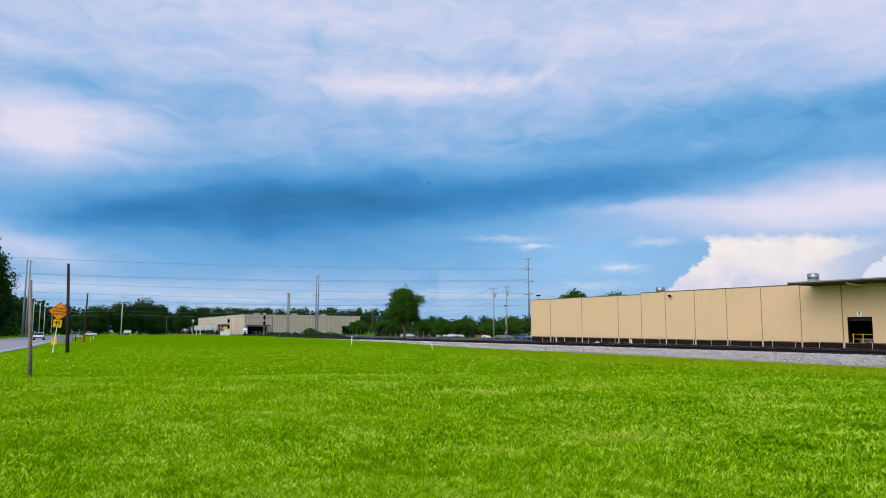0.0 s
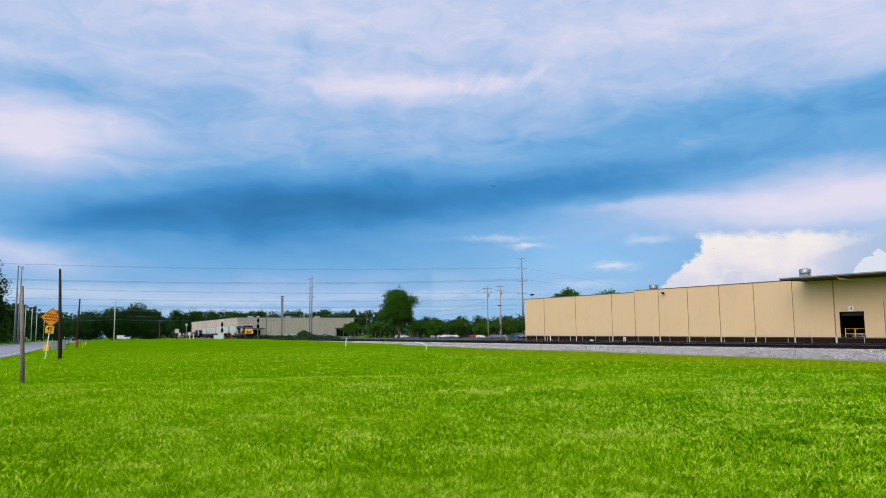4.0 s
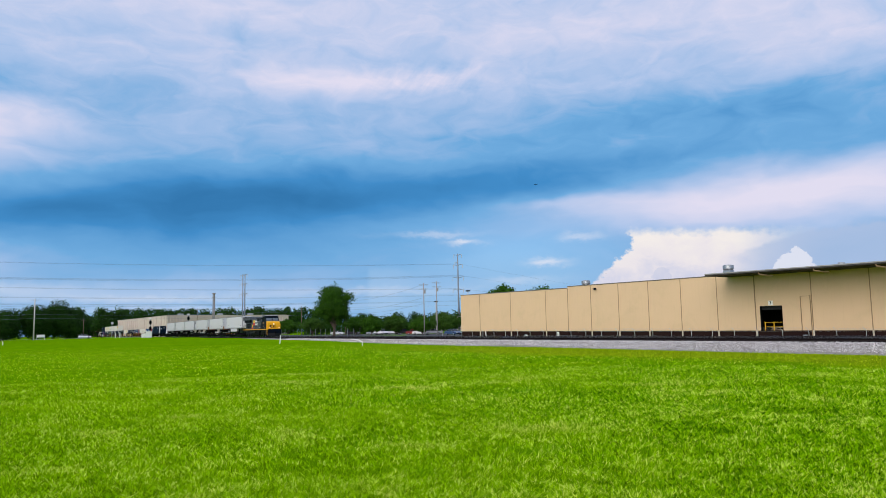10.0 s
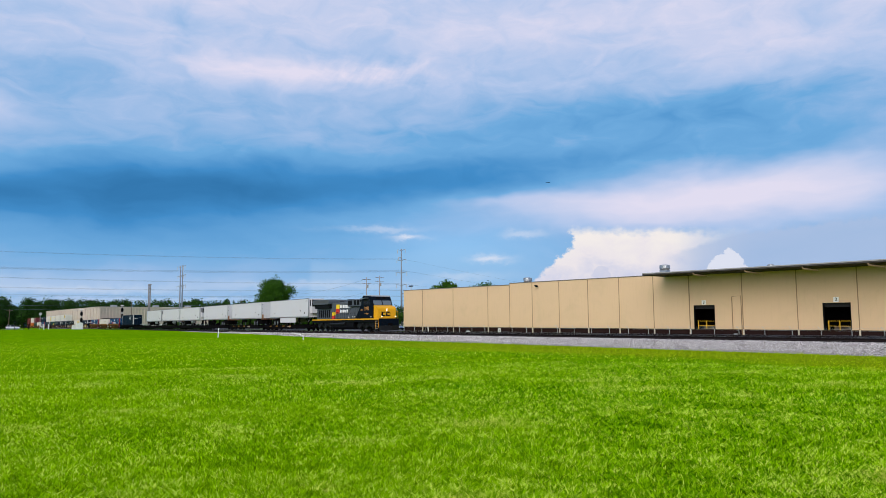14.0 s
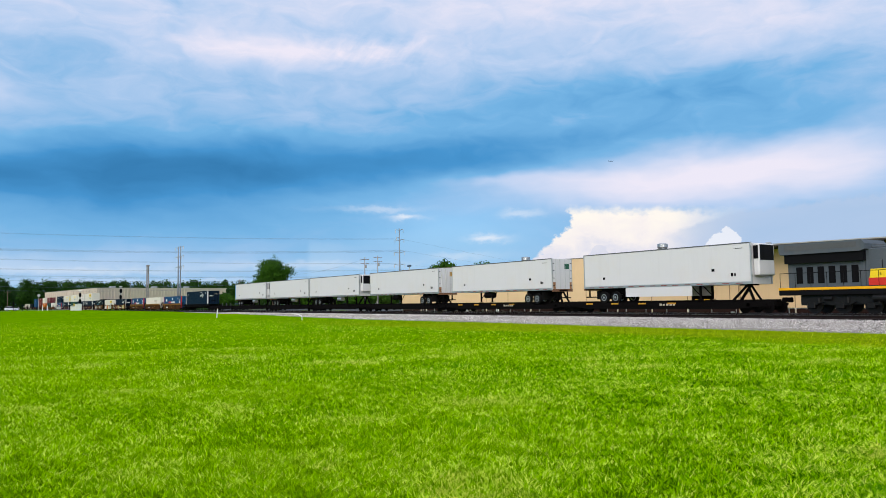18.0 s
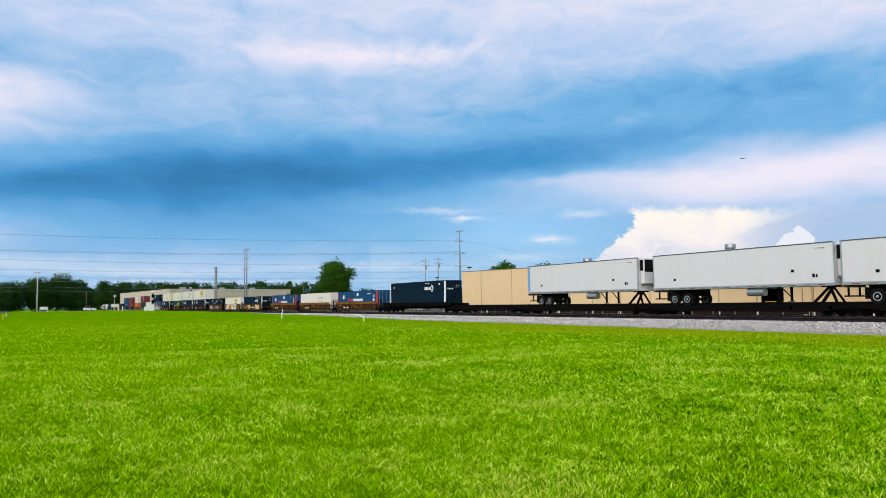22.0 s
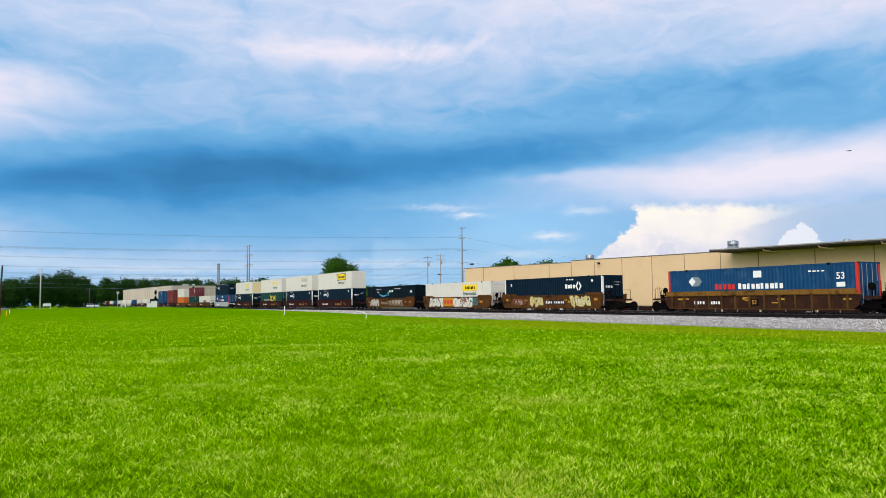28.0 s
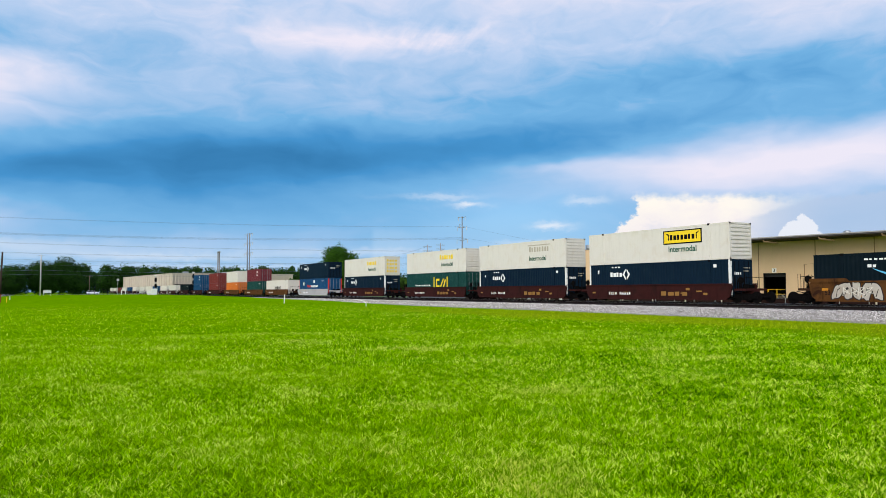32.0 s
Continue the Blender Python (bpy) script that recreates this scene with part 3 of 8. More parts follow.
    part("canopy_cap", Mesh().box(c0 - 0.04, c1, -deep - 0.08, -deep + 0.3, 6.03, 6.15), surface("grey_metal_cap", (0.34, 0.33, 0.32), 0.5, metal=0.3, var=0.15), w, "thin grey metal cap")
    part("canopy_fascia", Mesh().box(c0 - 0.06, c0, -deep, -0.06, 5.84, 6.08), edge_m, w)
    for k in range(9):
        x = 36.0 + 6.4 * k
        part("gutter_outlet", Mesh().path([(x - 0.3, -deep + 0.05, 5.86), (x - 0.25, -deep + 0.12, 5.66), (x + 0.5, -deep + 0.6, 5.50), (x + 0.9, -deep + 1.1, 5.42)], 0.08), seam_m, w, "brown gutter elbow")
    # plain closing walls and roof
    part("roof", Mesh().box(-28, 0.2, 0.3, 60, ROOF1 - 0.6, ROOF1 - 0.4).box(0.2, 84, 0.3, 60, ROOF2 - 0.6, ROOF2 - 0.4), trim_m, w)
    part("end_wall", Mesh().box(-28.0, -27.7, 0.3, 60, FOOT, ROOF1), tan_m, w)
    part("end_wall", Mesh().box(84.0, 84.3, 0.3, 60, FOOT, ROOF2), tan_m, w)
    part("rear_wall", Mesh().box(-28, 84, 60, 60.3, FOOT, ROOF1), tan_m, w)
    part("coping", Mesh().box(-28.06, -27.66, 0.36, 60, ROOF1, ROOF1 + 0.1), trim_m, w)
    # security lamp
    part("wall_lamp", Mesh().box(6.0, 6.25, -0.5, 0.0, 5.5, 5.6).box(6.25, 6.6, -0.6, -0.3, 5.3, 5.55, 0.03), black_m, w, "dark flood lamp bracket")
    for x, y, r, top in ((25.0, 6.0, 0.72, 7.95), (-1.3, 6.0, 0.72, 7.35), (41.0, 4.0, 0.4, 7.0), (58.0, 6.0, 0.7, 7.2)):
        v = thing("roof_vent", "galvanised round roof ventilator", "roof vent", "vents on the warehouse roof", at=WALL @ pose(x, y, 5.6))
        h = top - 5.6
        part("curb", Mesh().box(-0.75 * r, 0.75 * r, -0.75 * r, 0.75 * r, 0, h - 0.75, 0.03), galv_m, v)
        part("hood", Mesh().tube((0, 0, h - 0.75), (0, 0, h - 0.55), 0.8 * r, 1.05 * r, 20).tube((0, 0, h - 0.55), (0, 0, h - 0.1), 1.0 * r, 1.0 * r, 20).tube((0, 0, h - 0.1), (0, 0, h), 1.0 * r, 0.6 * r, 20), galv_m, v)


build_warehouse()


def build_wall_clutter():
    p = thing("plank", "white plank leaning on the dark warehouse base", "plank", at=WALL @ pose(-20.2, -0.25, FOOT, 0, -8, 0))
    part("board", Mesh().box(-0.12, 0.12, -0.02, 0.02, 0, 1.35, 0.01), white_m, p)
    b = thing("notice_board", "small white notice on the warehouse base", "notice", at=WALL @ pose(-2.2, -0.02, -1.75))
    part("sheet", Mesh().box(-0.28, 0.28, -0.03, 0.02, 0, 0.62, 0.01), white_m, b)
    part("dark_mark", Mesh().box(-0.1, 0.1, -0.036, -0.03, 0.12, 0.4), black_m, b)
    for x, z in ((-9.3, FOOT + 0.05), (38.45, FOOT + 0.1)):
        m = thing("meter_box", "small pale utility box at the warehouse foot", "utility box", "boxes at the warehouse foot", at=WALL @ pose(x, -0.5, z))
        part("case", Mesh().box(-0.32, 0.32, -0.2, 0.2, 0, 0.55, 0.03), white_m, m)
        part("lid", Mesh().box(-0.2, 0.2, -0.15, 0.15, 0.55, 0.75, 0.03), galv_m, m)


build_wall_clutter()


def build_fence():
    """Chain-link fence with outward barbed-wire arms along the warehouse foot."""
    f = thing("chain_link_fence", "grey chain-link fence with leaning barbed-wire arms", "fence", at=WALL)
    y = -3.0
    for k in range(33):
        x = -30 + 3.05 * k
        part("fence_post", Mesh().tube((x, y, FOOT), (x, y, -0.92), 0.035, seg=6).tube((x, y, -0.92), (x - 0.28, y - 0.12, -0.55), 0.022, seg=6), galv_m, f)
    for z in (-1.0, -1.6, -2.1):
        part("fence_wire", Mesh().beam((-30, y, z), (67.6, y, z), 0.012), galv_m, f)
    for o in (0.08, 0.2, 0.34):
        part("barbed_wire", Mesh().beam((-30 - o * 0.8, y - o * 0.35, -0.92 + o), (67.6 - o * 0.8, y - o * 0.35, -0.92 + o), 0.008), galv_m, f)


build_fence()


# ---------------- the far factory ----------------
def build_factory():
    """A long low cream building with ribbed panels, past the level crossing."""
    c, e, w = Vector((-410, 66, 0)), Vector((-424, 138, 0)), Vector((-545, 56, 0))
    H = 11.4
    b = thing("factory", "far low cream factory with ribbed wall panels", "factory", at=pose(0, 0, -0.3))
    foot = [(c.x, c.y), (e.x, e.y), (e.x - 130, e.y + 6), (w.x, w.y)]
    part("wall", Mesh().prism(foot, "z", 0, H), cream_m, b)
    mid = Vector((-470, 95, 0))
    rim = [tuple((Vector((x, y, 0)) + (Vector((x, y, 0)) - mid).normalized() * 0.5).xy) for x, y in foot]
    part("coping", Mesh().prism(rim, "z", H, H + 0.35), cream_m, b)
    L = (e - c).length
    run = pose(c.x, c.y, 0, 0, 0, math.degrees(math.atan2(e.y - c.y, e.x - c.x)))
    for k in range(44):
        x = 0.6 + k * (L - 1.2) / 43
        part("rib", Mesh().box(x - 0.22, x + 0.22, 0.02 - 0.55, 0.02, 2.4, H - 0.5), cream_m, b, at=run)
    Ls = (w - c).length
    side = pose(c.x, c.y, 0, 0, 0, math.degrees(math.atan2(w.y - c.y, w.x - c.x)))
    for k in range(22):
        x = 4 + k * (Ls - 8) / 21
        part("rib", Mesh().box(x - 0.2, x + 0.2, -0.02, 0.3, 0.5, H - 0.3), cream_m, b, at=side)
    for x0, x1 in ((1.0, 14.0), (60.0, 71.0)):
        part("dock_canopy", Mesh().box(x0, x1, -5, -0.6, 5.2, 5.7), soffit_m, b, "dark canopy over a loading bay", at=run)
        # near-black slab on the wall stands in for a shaded dock opening
        part("dock_opening", Mesh().box(x0 + 1, x1 - 1, -0.75, -0.6, 0.6, 5.0), dark_m, b, at=run)
    part("pale_band", Mesh().box(14.5, 59.5, -0.7, -0.56, 0.6, 2.3), white_m, b, "whitewashed lower wall", at=run)
    for x in (10, 33, 52):
        part("roof_unit", Mesh().box(x, x + 2.5, 8, 11, H + 0.35, H + 1.5, 0.1), galv_m, b, at=run)


build_factory()


# ---------------- poles and lines ----------------
def polar(az, dist):
    """Plan position at an azimuth from the far end of the railway, towards the tracks."""
    a = radians(az)
    return -dist * math.cos(a), dist * math.sin(a)


def steel_pole(x, y, top, arms, label):
    z0 = ground_z(x, y) - 0.1
    p = thing("transmission_pole", label, "power pole", "transmission poles", at=pose(x, y, z0, 0, 0, 0))
    h = top - z0
    part("mast", Mesh().tube((0, 0, 0), (0, 0, h), 0.38, 0.17, 12), polesteel_m, p, smooth=True)
    for k, (z, out) in enumerate(arms):
        part("arm", Mesh().tube((0, 0, z - z0), (out * LINE_N[0], out * LINE_N[1], z - z0 + 0.35), 0.12, 0.07, 6), polesteel_m, p)
        part("insulator", Mesh().tube((out * LINE_N[0], out * LINE_N[1], z - z0 + 0.3), (out * LINE_N[0], out * LINE_N[1], z - z0 - 0.9), 0.08, 0.08, 6), conc_m, p)
    return p


LINE_N = (0.93, 0.36)


def wood_pole(x, y, top, r=0.16, arms=1, lean=(0, 0), mat=None, label="weathered wooden utility pole with a crossarm", equip=False):
    z0 = ground_z(x, y) - 0.1
    p = thing("utility_pole", label, "utility pole", "utility poles", at=pose(x, y, z0, lean[0], lean[1], 0))
    h = top - z0
    part("shaft", Mesh().tube((0, 0, 0), (0, 0, h), r, r * 0.65, 10), mat or wood_m, p, smooth=True)
    for k in range(arms):
        z = h - 0.5 - 1.0 * k
        part("crossarm", Mesh().box(-0.05, 0.05, -1.1, 1.1, z - 0.05, z + 0.05), wood_m, p)
        for o in (-1.1, -0.5, 0.5, 1.1):
            part("insulator", Mesh().tube((0, o, z + 0.05), (0, o, z + 0.2), 0.04, 0.03, 6), greypole_m, p)
    if equip:
        part("transformer", Mesh().tube((0.35, 0.1, h - 2.6), (0.35, 0.1, h - 1.75), 0.2, 0.2, 10), greypole_m, p)
    return p


darkwood_m = surface("tarred_pole_wood", (0.045, 0.03, 0.024), 0.9, var=0.4, scale=3, fine=50, streak=0.4, spec=0.1)


splitwood_m = surface("split_pole_wood", (0.26, 0.20, 0.165), 0.9, var=0.6, scale=6, fine=60, bump=0.8, streak=1.0, dirt=(0.02, 0.009, 0.007), dirt_amount=1.0, dirt_scale=2.2)
greypole_m = surface("grey_concrete_pole", (0.26, 0.25, 0.24), 0.85, var=0.15)


def build_poles():
    ax, ay = -319.1, 84.0
    for dx, dy, top in ((0, 0, EYE + 25.7), (2.6, -1.6, EYE + 25.0)):
        steel_pole(ax + dx, ay + dy, top, [(top - 0.6, 2), (top - 4.6, 2.2), (top - 9, 2.2), (top - 0.6, -2), (top - 4.6, -2.2), (top - 9, -2.2)], "tall slender galvanised transmission pole")
    steel_pole(-204.9, 125.0, EYE + 24.6, [(EYE + 24, 1.6), (EYE + 24, -1.6), (EYE + 21.5, -1.2), (EYE + 20.6, 1.9), (EYE + 20.6, -1.9), (EYE + 16.4, 2.2), (EYE + 16.4, -2.2), (EYE + 12.3, -2.2), (EYE + 12.3, 2.2), (EYE + 9.4, 1.4)], "tall galvanised transmission pole with short arms")
    for dx, dy, top in ((0, 0, EYE + 22.6), (1.5, 1.1, EYE + 22.2)):
        steel_pole(-258.7 + dx, -25.3 + dy, top, [(top - 0.6, 1.6), (top - 4.6, 1.6), (top - 9, 1.6)], "tall galvanised transmission pole beside the road")
    # old lattice pole
    x, y = -332, 73.5
    p = thing("lattice_pole", "old grey lattice mast with a platform", "lattice mast", at=pose(x, y, 0))
    h = EYE + 17.8
    for sx in (-0.55, 0.55):
        part("leg", Mesh().beam((sx, -0.3, 0), (sx, -0.3, h), 0.22), greypole_m, p)
        part("leg", Mesh().beam((sx, 0.3, 0), (sx, 0.3, h), 0.22), greypole_m, p)
    for k in range(9):
        z = h - 0.4 - 1.6 * k
        part("brace", Mesh().box(-0.6, 0.6, -0.4, 0.4, z - 0.09, z + 0.09), greypole_m, p)
    part("platform", Mesh().box(-1.4, 1.4, -0.5, 0.5, h - 0.5, h - 0.1).box(-1.2, 1.2, -0.4, 0.4, h - 2.2, h - 1.9), greypole_m, p)
    # concrete distribution poles by the car park
    for x, y, top in ((-153, 83.5, EYE + 10.9), (-155.5, 88.5, EYE + 11.6)):
        wood_pole(x, y, top, 0.15, 2, mat=greypole_m, label="pale concrete distribution pole with crossarms", equip=True)
    # wooden poles near the road
    wood_pole(-300, 3.1, EYE + 13.6, 0.24, 1, mat=conc_m, label="tall pale wooden utility pole at the crossing street")
    wood_pole(-32.2, -2.8, 3.72, 0.088, 0, lean=(2.8, 0), mat=splitwood_m, label="split, weathered wooden pole with dark stains")
    wood_pole(-66.0, -3.2, EYE + 5.55, 0.15, 0, lean=(2.4, 0), mat=darkwood_m, label="plain dark wooden pole in the grass")
    rp = wood_pole(-124, -3.9, EYE + 5.9, 0.16, 0, lean=(-1.5, 0), mat=darkwood_m, label="slim leaning pole with a red-brown foot")
    part("painted_foot", Mesh().tube((0, 0, 0), (0, 0, 1.35), 0.19, 0.185, 10), surface("red_brown_paint", (0.28, 0.05, 0.03), 0.7), rp, "red-brown painted foot")
    for d, off, hh in ((297, -26, 13.2), (322, -26, 13.2), (344, -26, 13.0), (400, -27, 10.5), (470, -27, 12), (430, -8, 10)):
        wood_pole(-d, off, hh, 0.22, 1, mat=conc_m, label="pale wooden utility pole along the road")
    for px, py, hh in ((-330, 66, 12.5), (-290, 100, 12), (-345, 22, 8.6), (-262, 108, 13)):
        wood_pole(px, py, hh, 0.14, 1, label="thin wooden utility pole near the factory")
    # car-park lights
    for x, y, h in ((-178, 101, 9.3), (-148, 93, 10.6)):
        p = thing("car_park_light", "tall car park lamp on a thin mast", "street lamp", "car park lamps", at=pose(x, y, ground_z(x, y) - 0.1))
        part("mast", Mesh().tube((0, 0, 0), (0, 0, h), 0.13, 0.09, 8), conc_m, p)
        part("lamp_head", Mesh().box(-0.55, 0.55, -0.35, 0.35, h, h + 0.28, 0.05), black_m, p)


build_poles()


def sagging(p, q, sag, n=14):
    p, q = Vector(p), Vector(q)
    return [p.lerp(q, i / n) - Vector((0, 0, 4 * sag * (i / n) * (1 - i / n))) for i in range(n + 1)]


def build_wires():
    cable = surface("aluminium_cable", (0.15, 0.20, 0.28), 0.6, bump=0)
    left, right, far = Vector((-246, -62, 0)), Vector((-204.9, 125, 0)), Vector((-411, 437, 0))
    # each: height above the eye at the left end and at the tall pole, sag, how many cables run side by side
    for hl, hr, sag, count in ((22.6, 21.2, 1.6, 2), (18.4, 17.4, 1.9, 4), (15.6, 12.9, 1.2, 2), (12.9, 10.8, 1.4, 2), (10.9, 8.8, 1.3, 2), (9.2, 7.3, 1.0, 1)):
        ln = thing("power_line", "thin high-voltage cables strung along the pole line", "power line", "power lines")
        for k in range(count):
            off = Vector((0.9 * k, 0.35 * k, -0.22 * k))
            a, b, c = (q + off + Vector((0, 0, EYE + h)) for q, h in ((left, hl), (right, hr), (far, hr)))
            part("cable", Mesh().path(sagging(a, b, sag), 0.019, 4), cable, ln)
            if k == 0:
                part("cable", Mesh().path(sagging(b, c, 1.2), 0.018, 4), cable, ln)
    for z in (12.8, 9.6, 8.2):
        ln = thing("power_line", "low distribution cables past the factory", "power line", "power lines")
        part("cable", Mesh().path(sagging((-300, -80, z), (-300, 3.1, z), 0.8), 0.022, 4), cable, ln)
        part("cable", Mesh().path(sagging((-300, 3.1, z), (-262, 108, z), 1.0), 0.022, 4), cable, ln)
        part("cable", Mesh().path(sagging((-262, 108, z), (-153, 83.5, z - 0.6), 1.0), 0.022, 4), cable, ln)


build_wires()


# ---------------- trees ----------------
def leaf_cloud(lobes, count, size, rng):
    """Small leaf sprays, thick towards the outside of a set of lobes (x, y, z, rx, ry, rz)."""
    vol = np.array([l[3] * l[4] * l[5] for l in lobes])
    pick = rng.choice(len(lobes), count, p=vol / vol.sum())
    lob = np.array(lobes)[pick]
    d = rng.normal(size=(count, 3))
    d /= np.linalg.norm(d, axis=1)[:, None]
    r = rng.random(count) ** 0.45
    lump = 1 + 0.22 * np.sin(d[:, 0] * 5 + pick) * np.sin(d[:, 1] * 6 + 2 * pick) + 0.14 * np.sin(d[:, 2] * 9 + pick)
    c = lob[:, :3] + d * lob[:, 3:] * (r * lump)[:, None]
    n = d + rng.normal(scale=0.42, size=(count, 3))
    n /= np.linalg.norm(n, axis=1)[:, None]
    a = np.cross(n, rng.normal(size=(count, 3)))
    a /= np.linalg.norm(a, axis=1)[:, None]
    b = np.cross(n, a)
    s = size * (0.55 + 0.9 * rng.random(count))[:, None]
    v = np.stack([c - a * s, c + b * s * 0.55 - a * s * 0.1, c + a * s, c - b * s * 0.55 + a * s * 0.15], 1).reshape(-1, 3)
    f = np.arange(count * 4).reshape(-1, 4)
    return v.tolist(), f.tolist()


def tree(name, x, y, height, width, label, leaf, seed, count=5000, size=0.3, trunk=0.32, base=0.3, group="trees", depth=None):
    rng = np.random.default_rng(seed)
    t = thing(name, label, "tree", group, at=pose(x, y, ground_z(x, y) - 0.15, 0, 0, 0))
    depth = width if depth is None else depth
    b = base * height
    m = Mesh()
    m.tube((0, 0, 0), (0.1, 0.05, b), trunk, trunk * 0.75, 10)
    lobes = []
    n = 24
    for k in range(n):
        ang = k * 2.4 + rng.random()
        up = (k + 0.5) / n
        rad = (0.20 + 0.18 * rng.random()) * math.sin(math.pi * (0.15 + 0.75 * up))
        zz = b + (height - b) * (0.14 + 0.70 * up + 0.06 * rng.random())
        q = (0.15 + 0.07 * rng.random()) * (0.75 + 0.45 * math.sin(math.pi * up))
        px, py = math.cos(ang) * rad * width, math.sin(ang) * rad * depth
        lobes.append((px, py, zz, width * q, depth * q, (height - b) * (0.13 + 0.05 * rng.random())))
        m.tube((0.1, 0.05, b * 0.9), (px * 0.8, py * 0.8, zz), trunk * 0.5, trunk * 0.1, 6)
    lobes.append((0, 0, b + (height - b) * 0.55, width * 0.33, depth * 0.33, (height - b) * 0.38))
    part("trunk", m, bark_m, t)
    part("crown", arrays("crown", *leaf_cloud(lobes, count, size, rng), leaf), leaf, t)
    return t


def woods(name, label, line, h0, h1, count, leaf, seed, size=1.0, step=7.0, deep=14.0):
    """A far belt of trees: one mass of leaf sprays over many crowns."""
    rng = np.random.default_rng(seed)
    lobes = []
    for (x0, y0), (x1, y1) in zip(line, line[1:]):
        L = math.hypot(x1 - x0, y1 - y0)
        for k in range(max(1, int(L / step))):
            f = (k + rng.random()) / max(1, int(L / step))
            h = h0 + (h1 - h0) * rng.random()
            r = 3.5 + 3.0 * rng.random()
            px, py = x0 + (x1 - x0) * f + rng.normal() * deep * 0.3, y0 + (y1 - y0) * f + rng.normal() * deep * 0.3
            lobes.append((px, py, h - r * 0.75, r, r, r * 0.8))
            lobes.append((px + rng.normal(), py + rng.normal(), h * 0.45, r * 1.2, r * 1.2, h * 0.45))
    ob = new(name, arrays(name, *leaf_cloud(lobes, count, size, rng), leaf))
    return tagged(ob, label, "trees", kind="stuff")


def build_trees():
    tree("oak_tree", -183, 72.2, 14.4, 11.4, "large round-crowned green oak behind the tracks", leaf_a, 11, 26000, 0.21, 0.4, 0.16)
    for k, (x, y, h, w) in enumerate(((-205, 74, 7.5, 10), (-222, 72, 7.5, 9), (-176, 80, 7.5, 8), (-186, 92, 8, 9), (-170, 92, 7, 8), (-196, 84, 8, 9),
                                      (-163, 96, 7.5, 9), (-158, 103, 8, 9), (-150, 105, 7, 8), (-180, 104, 9, 10), (-142, 102, 8, 8), (-172, 112, 9, 10))):
        tree("car_park_tree", x, y, h * 0.74, w * 0.85, "small leafy tree at the edge of the car park", leaf_a if k % 3 else leaf_c, 40 + k, 6000, 0.25, 0.16, 0.14, "car park trees")
    woods("tree_belt", "low dark trees behind the car park", [(-320, 112), (-262, 122), (-200, 128), (-150, 126), (-128, 120)], 5.0, 7.8, 30000, leaf_b, 21, 0.4, 3.6, 8)
    tree("round_bush", -262, 66, 3.3, 5.0, "clipped round green bush before the factory", leaf_c, 5, 1500, 0.3, 0.1, 0.05)
    tree("tree", -150, 118, 12.5, 15, "leafy treetop behind the warehouse", leaf_a, 77, 9000, 0.28, 0.3, 0.3)
    tree("tree", -163.7, 114.9, 13.7, 11, "leafy treetop behind the warehouse", leaf_a, 79, 9000, 0.28, 0.3, 0.3)
    woods("tree_belt", "dark distant belt of trees beyond the factory", [(-620, 10), (-650, 130), (-590, 240)], 18, 24, 22000, leaf_b, 1, 1.1)
    woods("tree_belt", "distant belt of dark trees beyond the car park", [(-590, 240), (-470, 330), (-300, 360), (-200, 330)], 11, 16.5, 40000, leaf_b, 15, 0.8)
    woods("tree_belt", "dark trees just behind the factory", [(-575, 40), (-585, 120), (-560, 190)], 17, 22, 26000, leaf_b, 12, 0.75, 5.5, 12)
    woods("tree_belt", "dark trees along the crossing street", [(-352, -14), (-358, 0), (-366, 14), (-372, 24)], 11, 17.5, 60000, leaf_b, 2, 0.36, 5.5, 12)
    woods("tree_belt", "dark trees far down the line", [(-560, 10), (-600, 40), (-640, 70)], 14, 19, 7000, leaf_b, 3, 1.2)
    woods("roadside_trees", "tall dark trees along the far side of the road", [(-150, -38), (-200, -40), (-250, -42)], 12, 17, 12000, leaf_b, 4, 0.8, 6, 8)
    for k, (x, y, h, w) in enumerate(((-206, -30, 27, 16), (-219, -31, 24, 12), (-228, -28.5, 17, 7), (-196, -34, 24, 14))):
        tree("roadside_tree", x, y, h, w, "tall dark tree at the far side of the road", leaf_b, 90 + k, 19000, 0.29, 0.35, 0.08, "roadside trees")
    woods("roadside_trees", "dark trees far along the road", [(-260, -36), (-380, -40), (-480, -30), (-560, -14)], 12, 18, 12000, leaf_b, 6, 1.1, 7, 10)


build_trees()


# ---------------- the train ----------------
MOVERS = []      # thing, place along the track of its centre at 16 s, height of its base


def moving(ob, centre, z=0.0, y=0.0):
    MOVERS.append((ob, centre, RAIL_Z + z, TRACK_Y + y))
    return ob


navy = surface("navy_container", (0.0035, 0.013, 0.027), 0.6, var=0.3, scale=0.5, dirt=(0.010, 0.024, 0.036), dirt_amount=0.5, streak=0.3, spec=0.05)
slate = surface("blackish_slate_container", (0.003, 0.0085, 0.013), 0.6, var=0.3, scale=0.5, dirt=(0.008, 0.014, 0.018), dirt_amount=0.5, streak=0.3, spec=0.05)
blue = surface("blue_container", (0.006, 0.052, 0.135), 0.6, spec=0.1, var=0.2, scale=0.5, dirt=(0.06, 0.12, 0.22), dirt_amount=0.4, streak=0.3)
cream = surface("white_container", (0.65, 0.615, 0.555), 0.55, var=0.07, scale=0.5, dirt=(0.55, 0.46, 0.34), dirt_amount=0.35, streak=0.15)
green = surface("green_container", (0.006, 0.045, 0.040), 0.6, spec=0.1, var=0.2, dirt=(0.04, 0.1, 0.09))
red = surface("red_container", (0.15, 0.018, 0.014), 0.55, var=0.2, dirt=(0.16, 0.05, 0.04))
maroon = surface("maroon_container", (0.12, 0.012, 0.02), 0.5, var=0.2, dirt=(0.2, 0.08, 0.07))
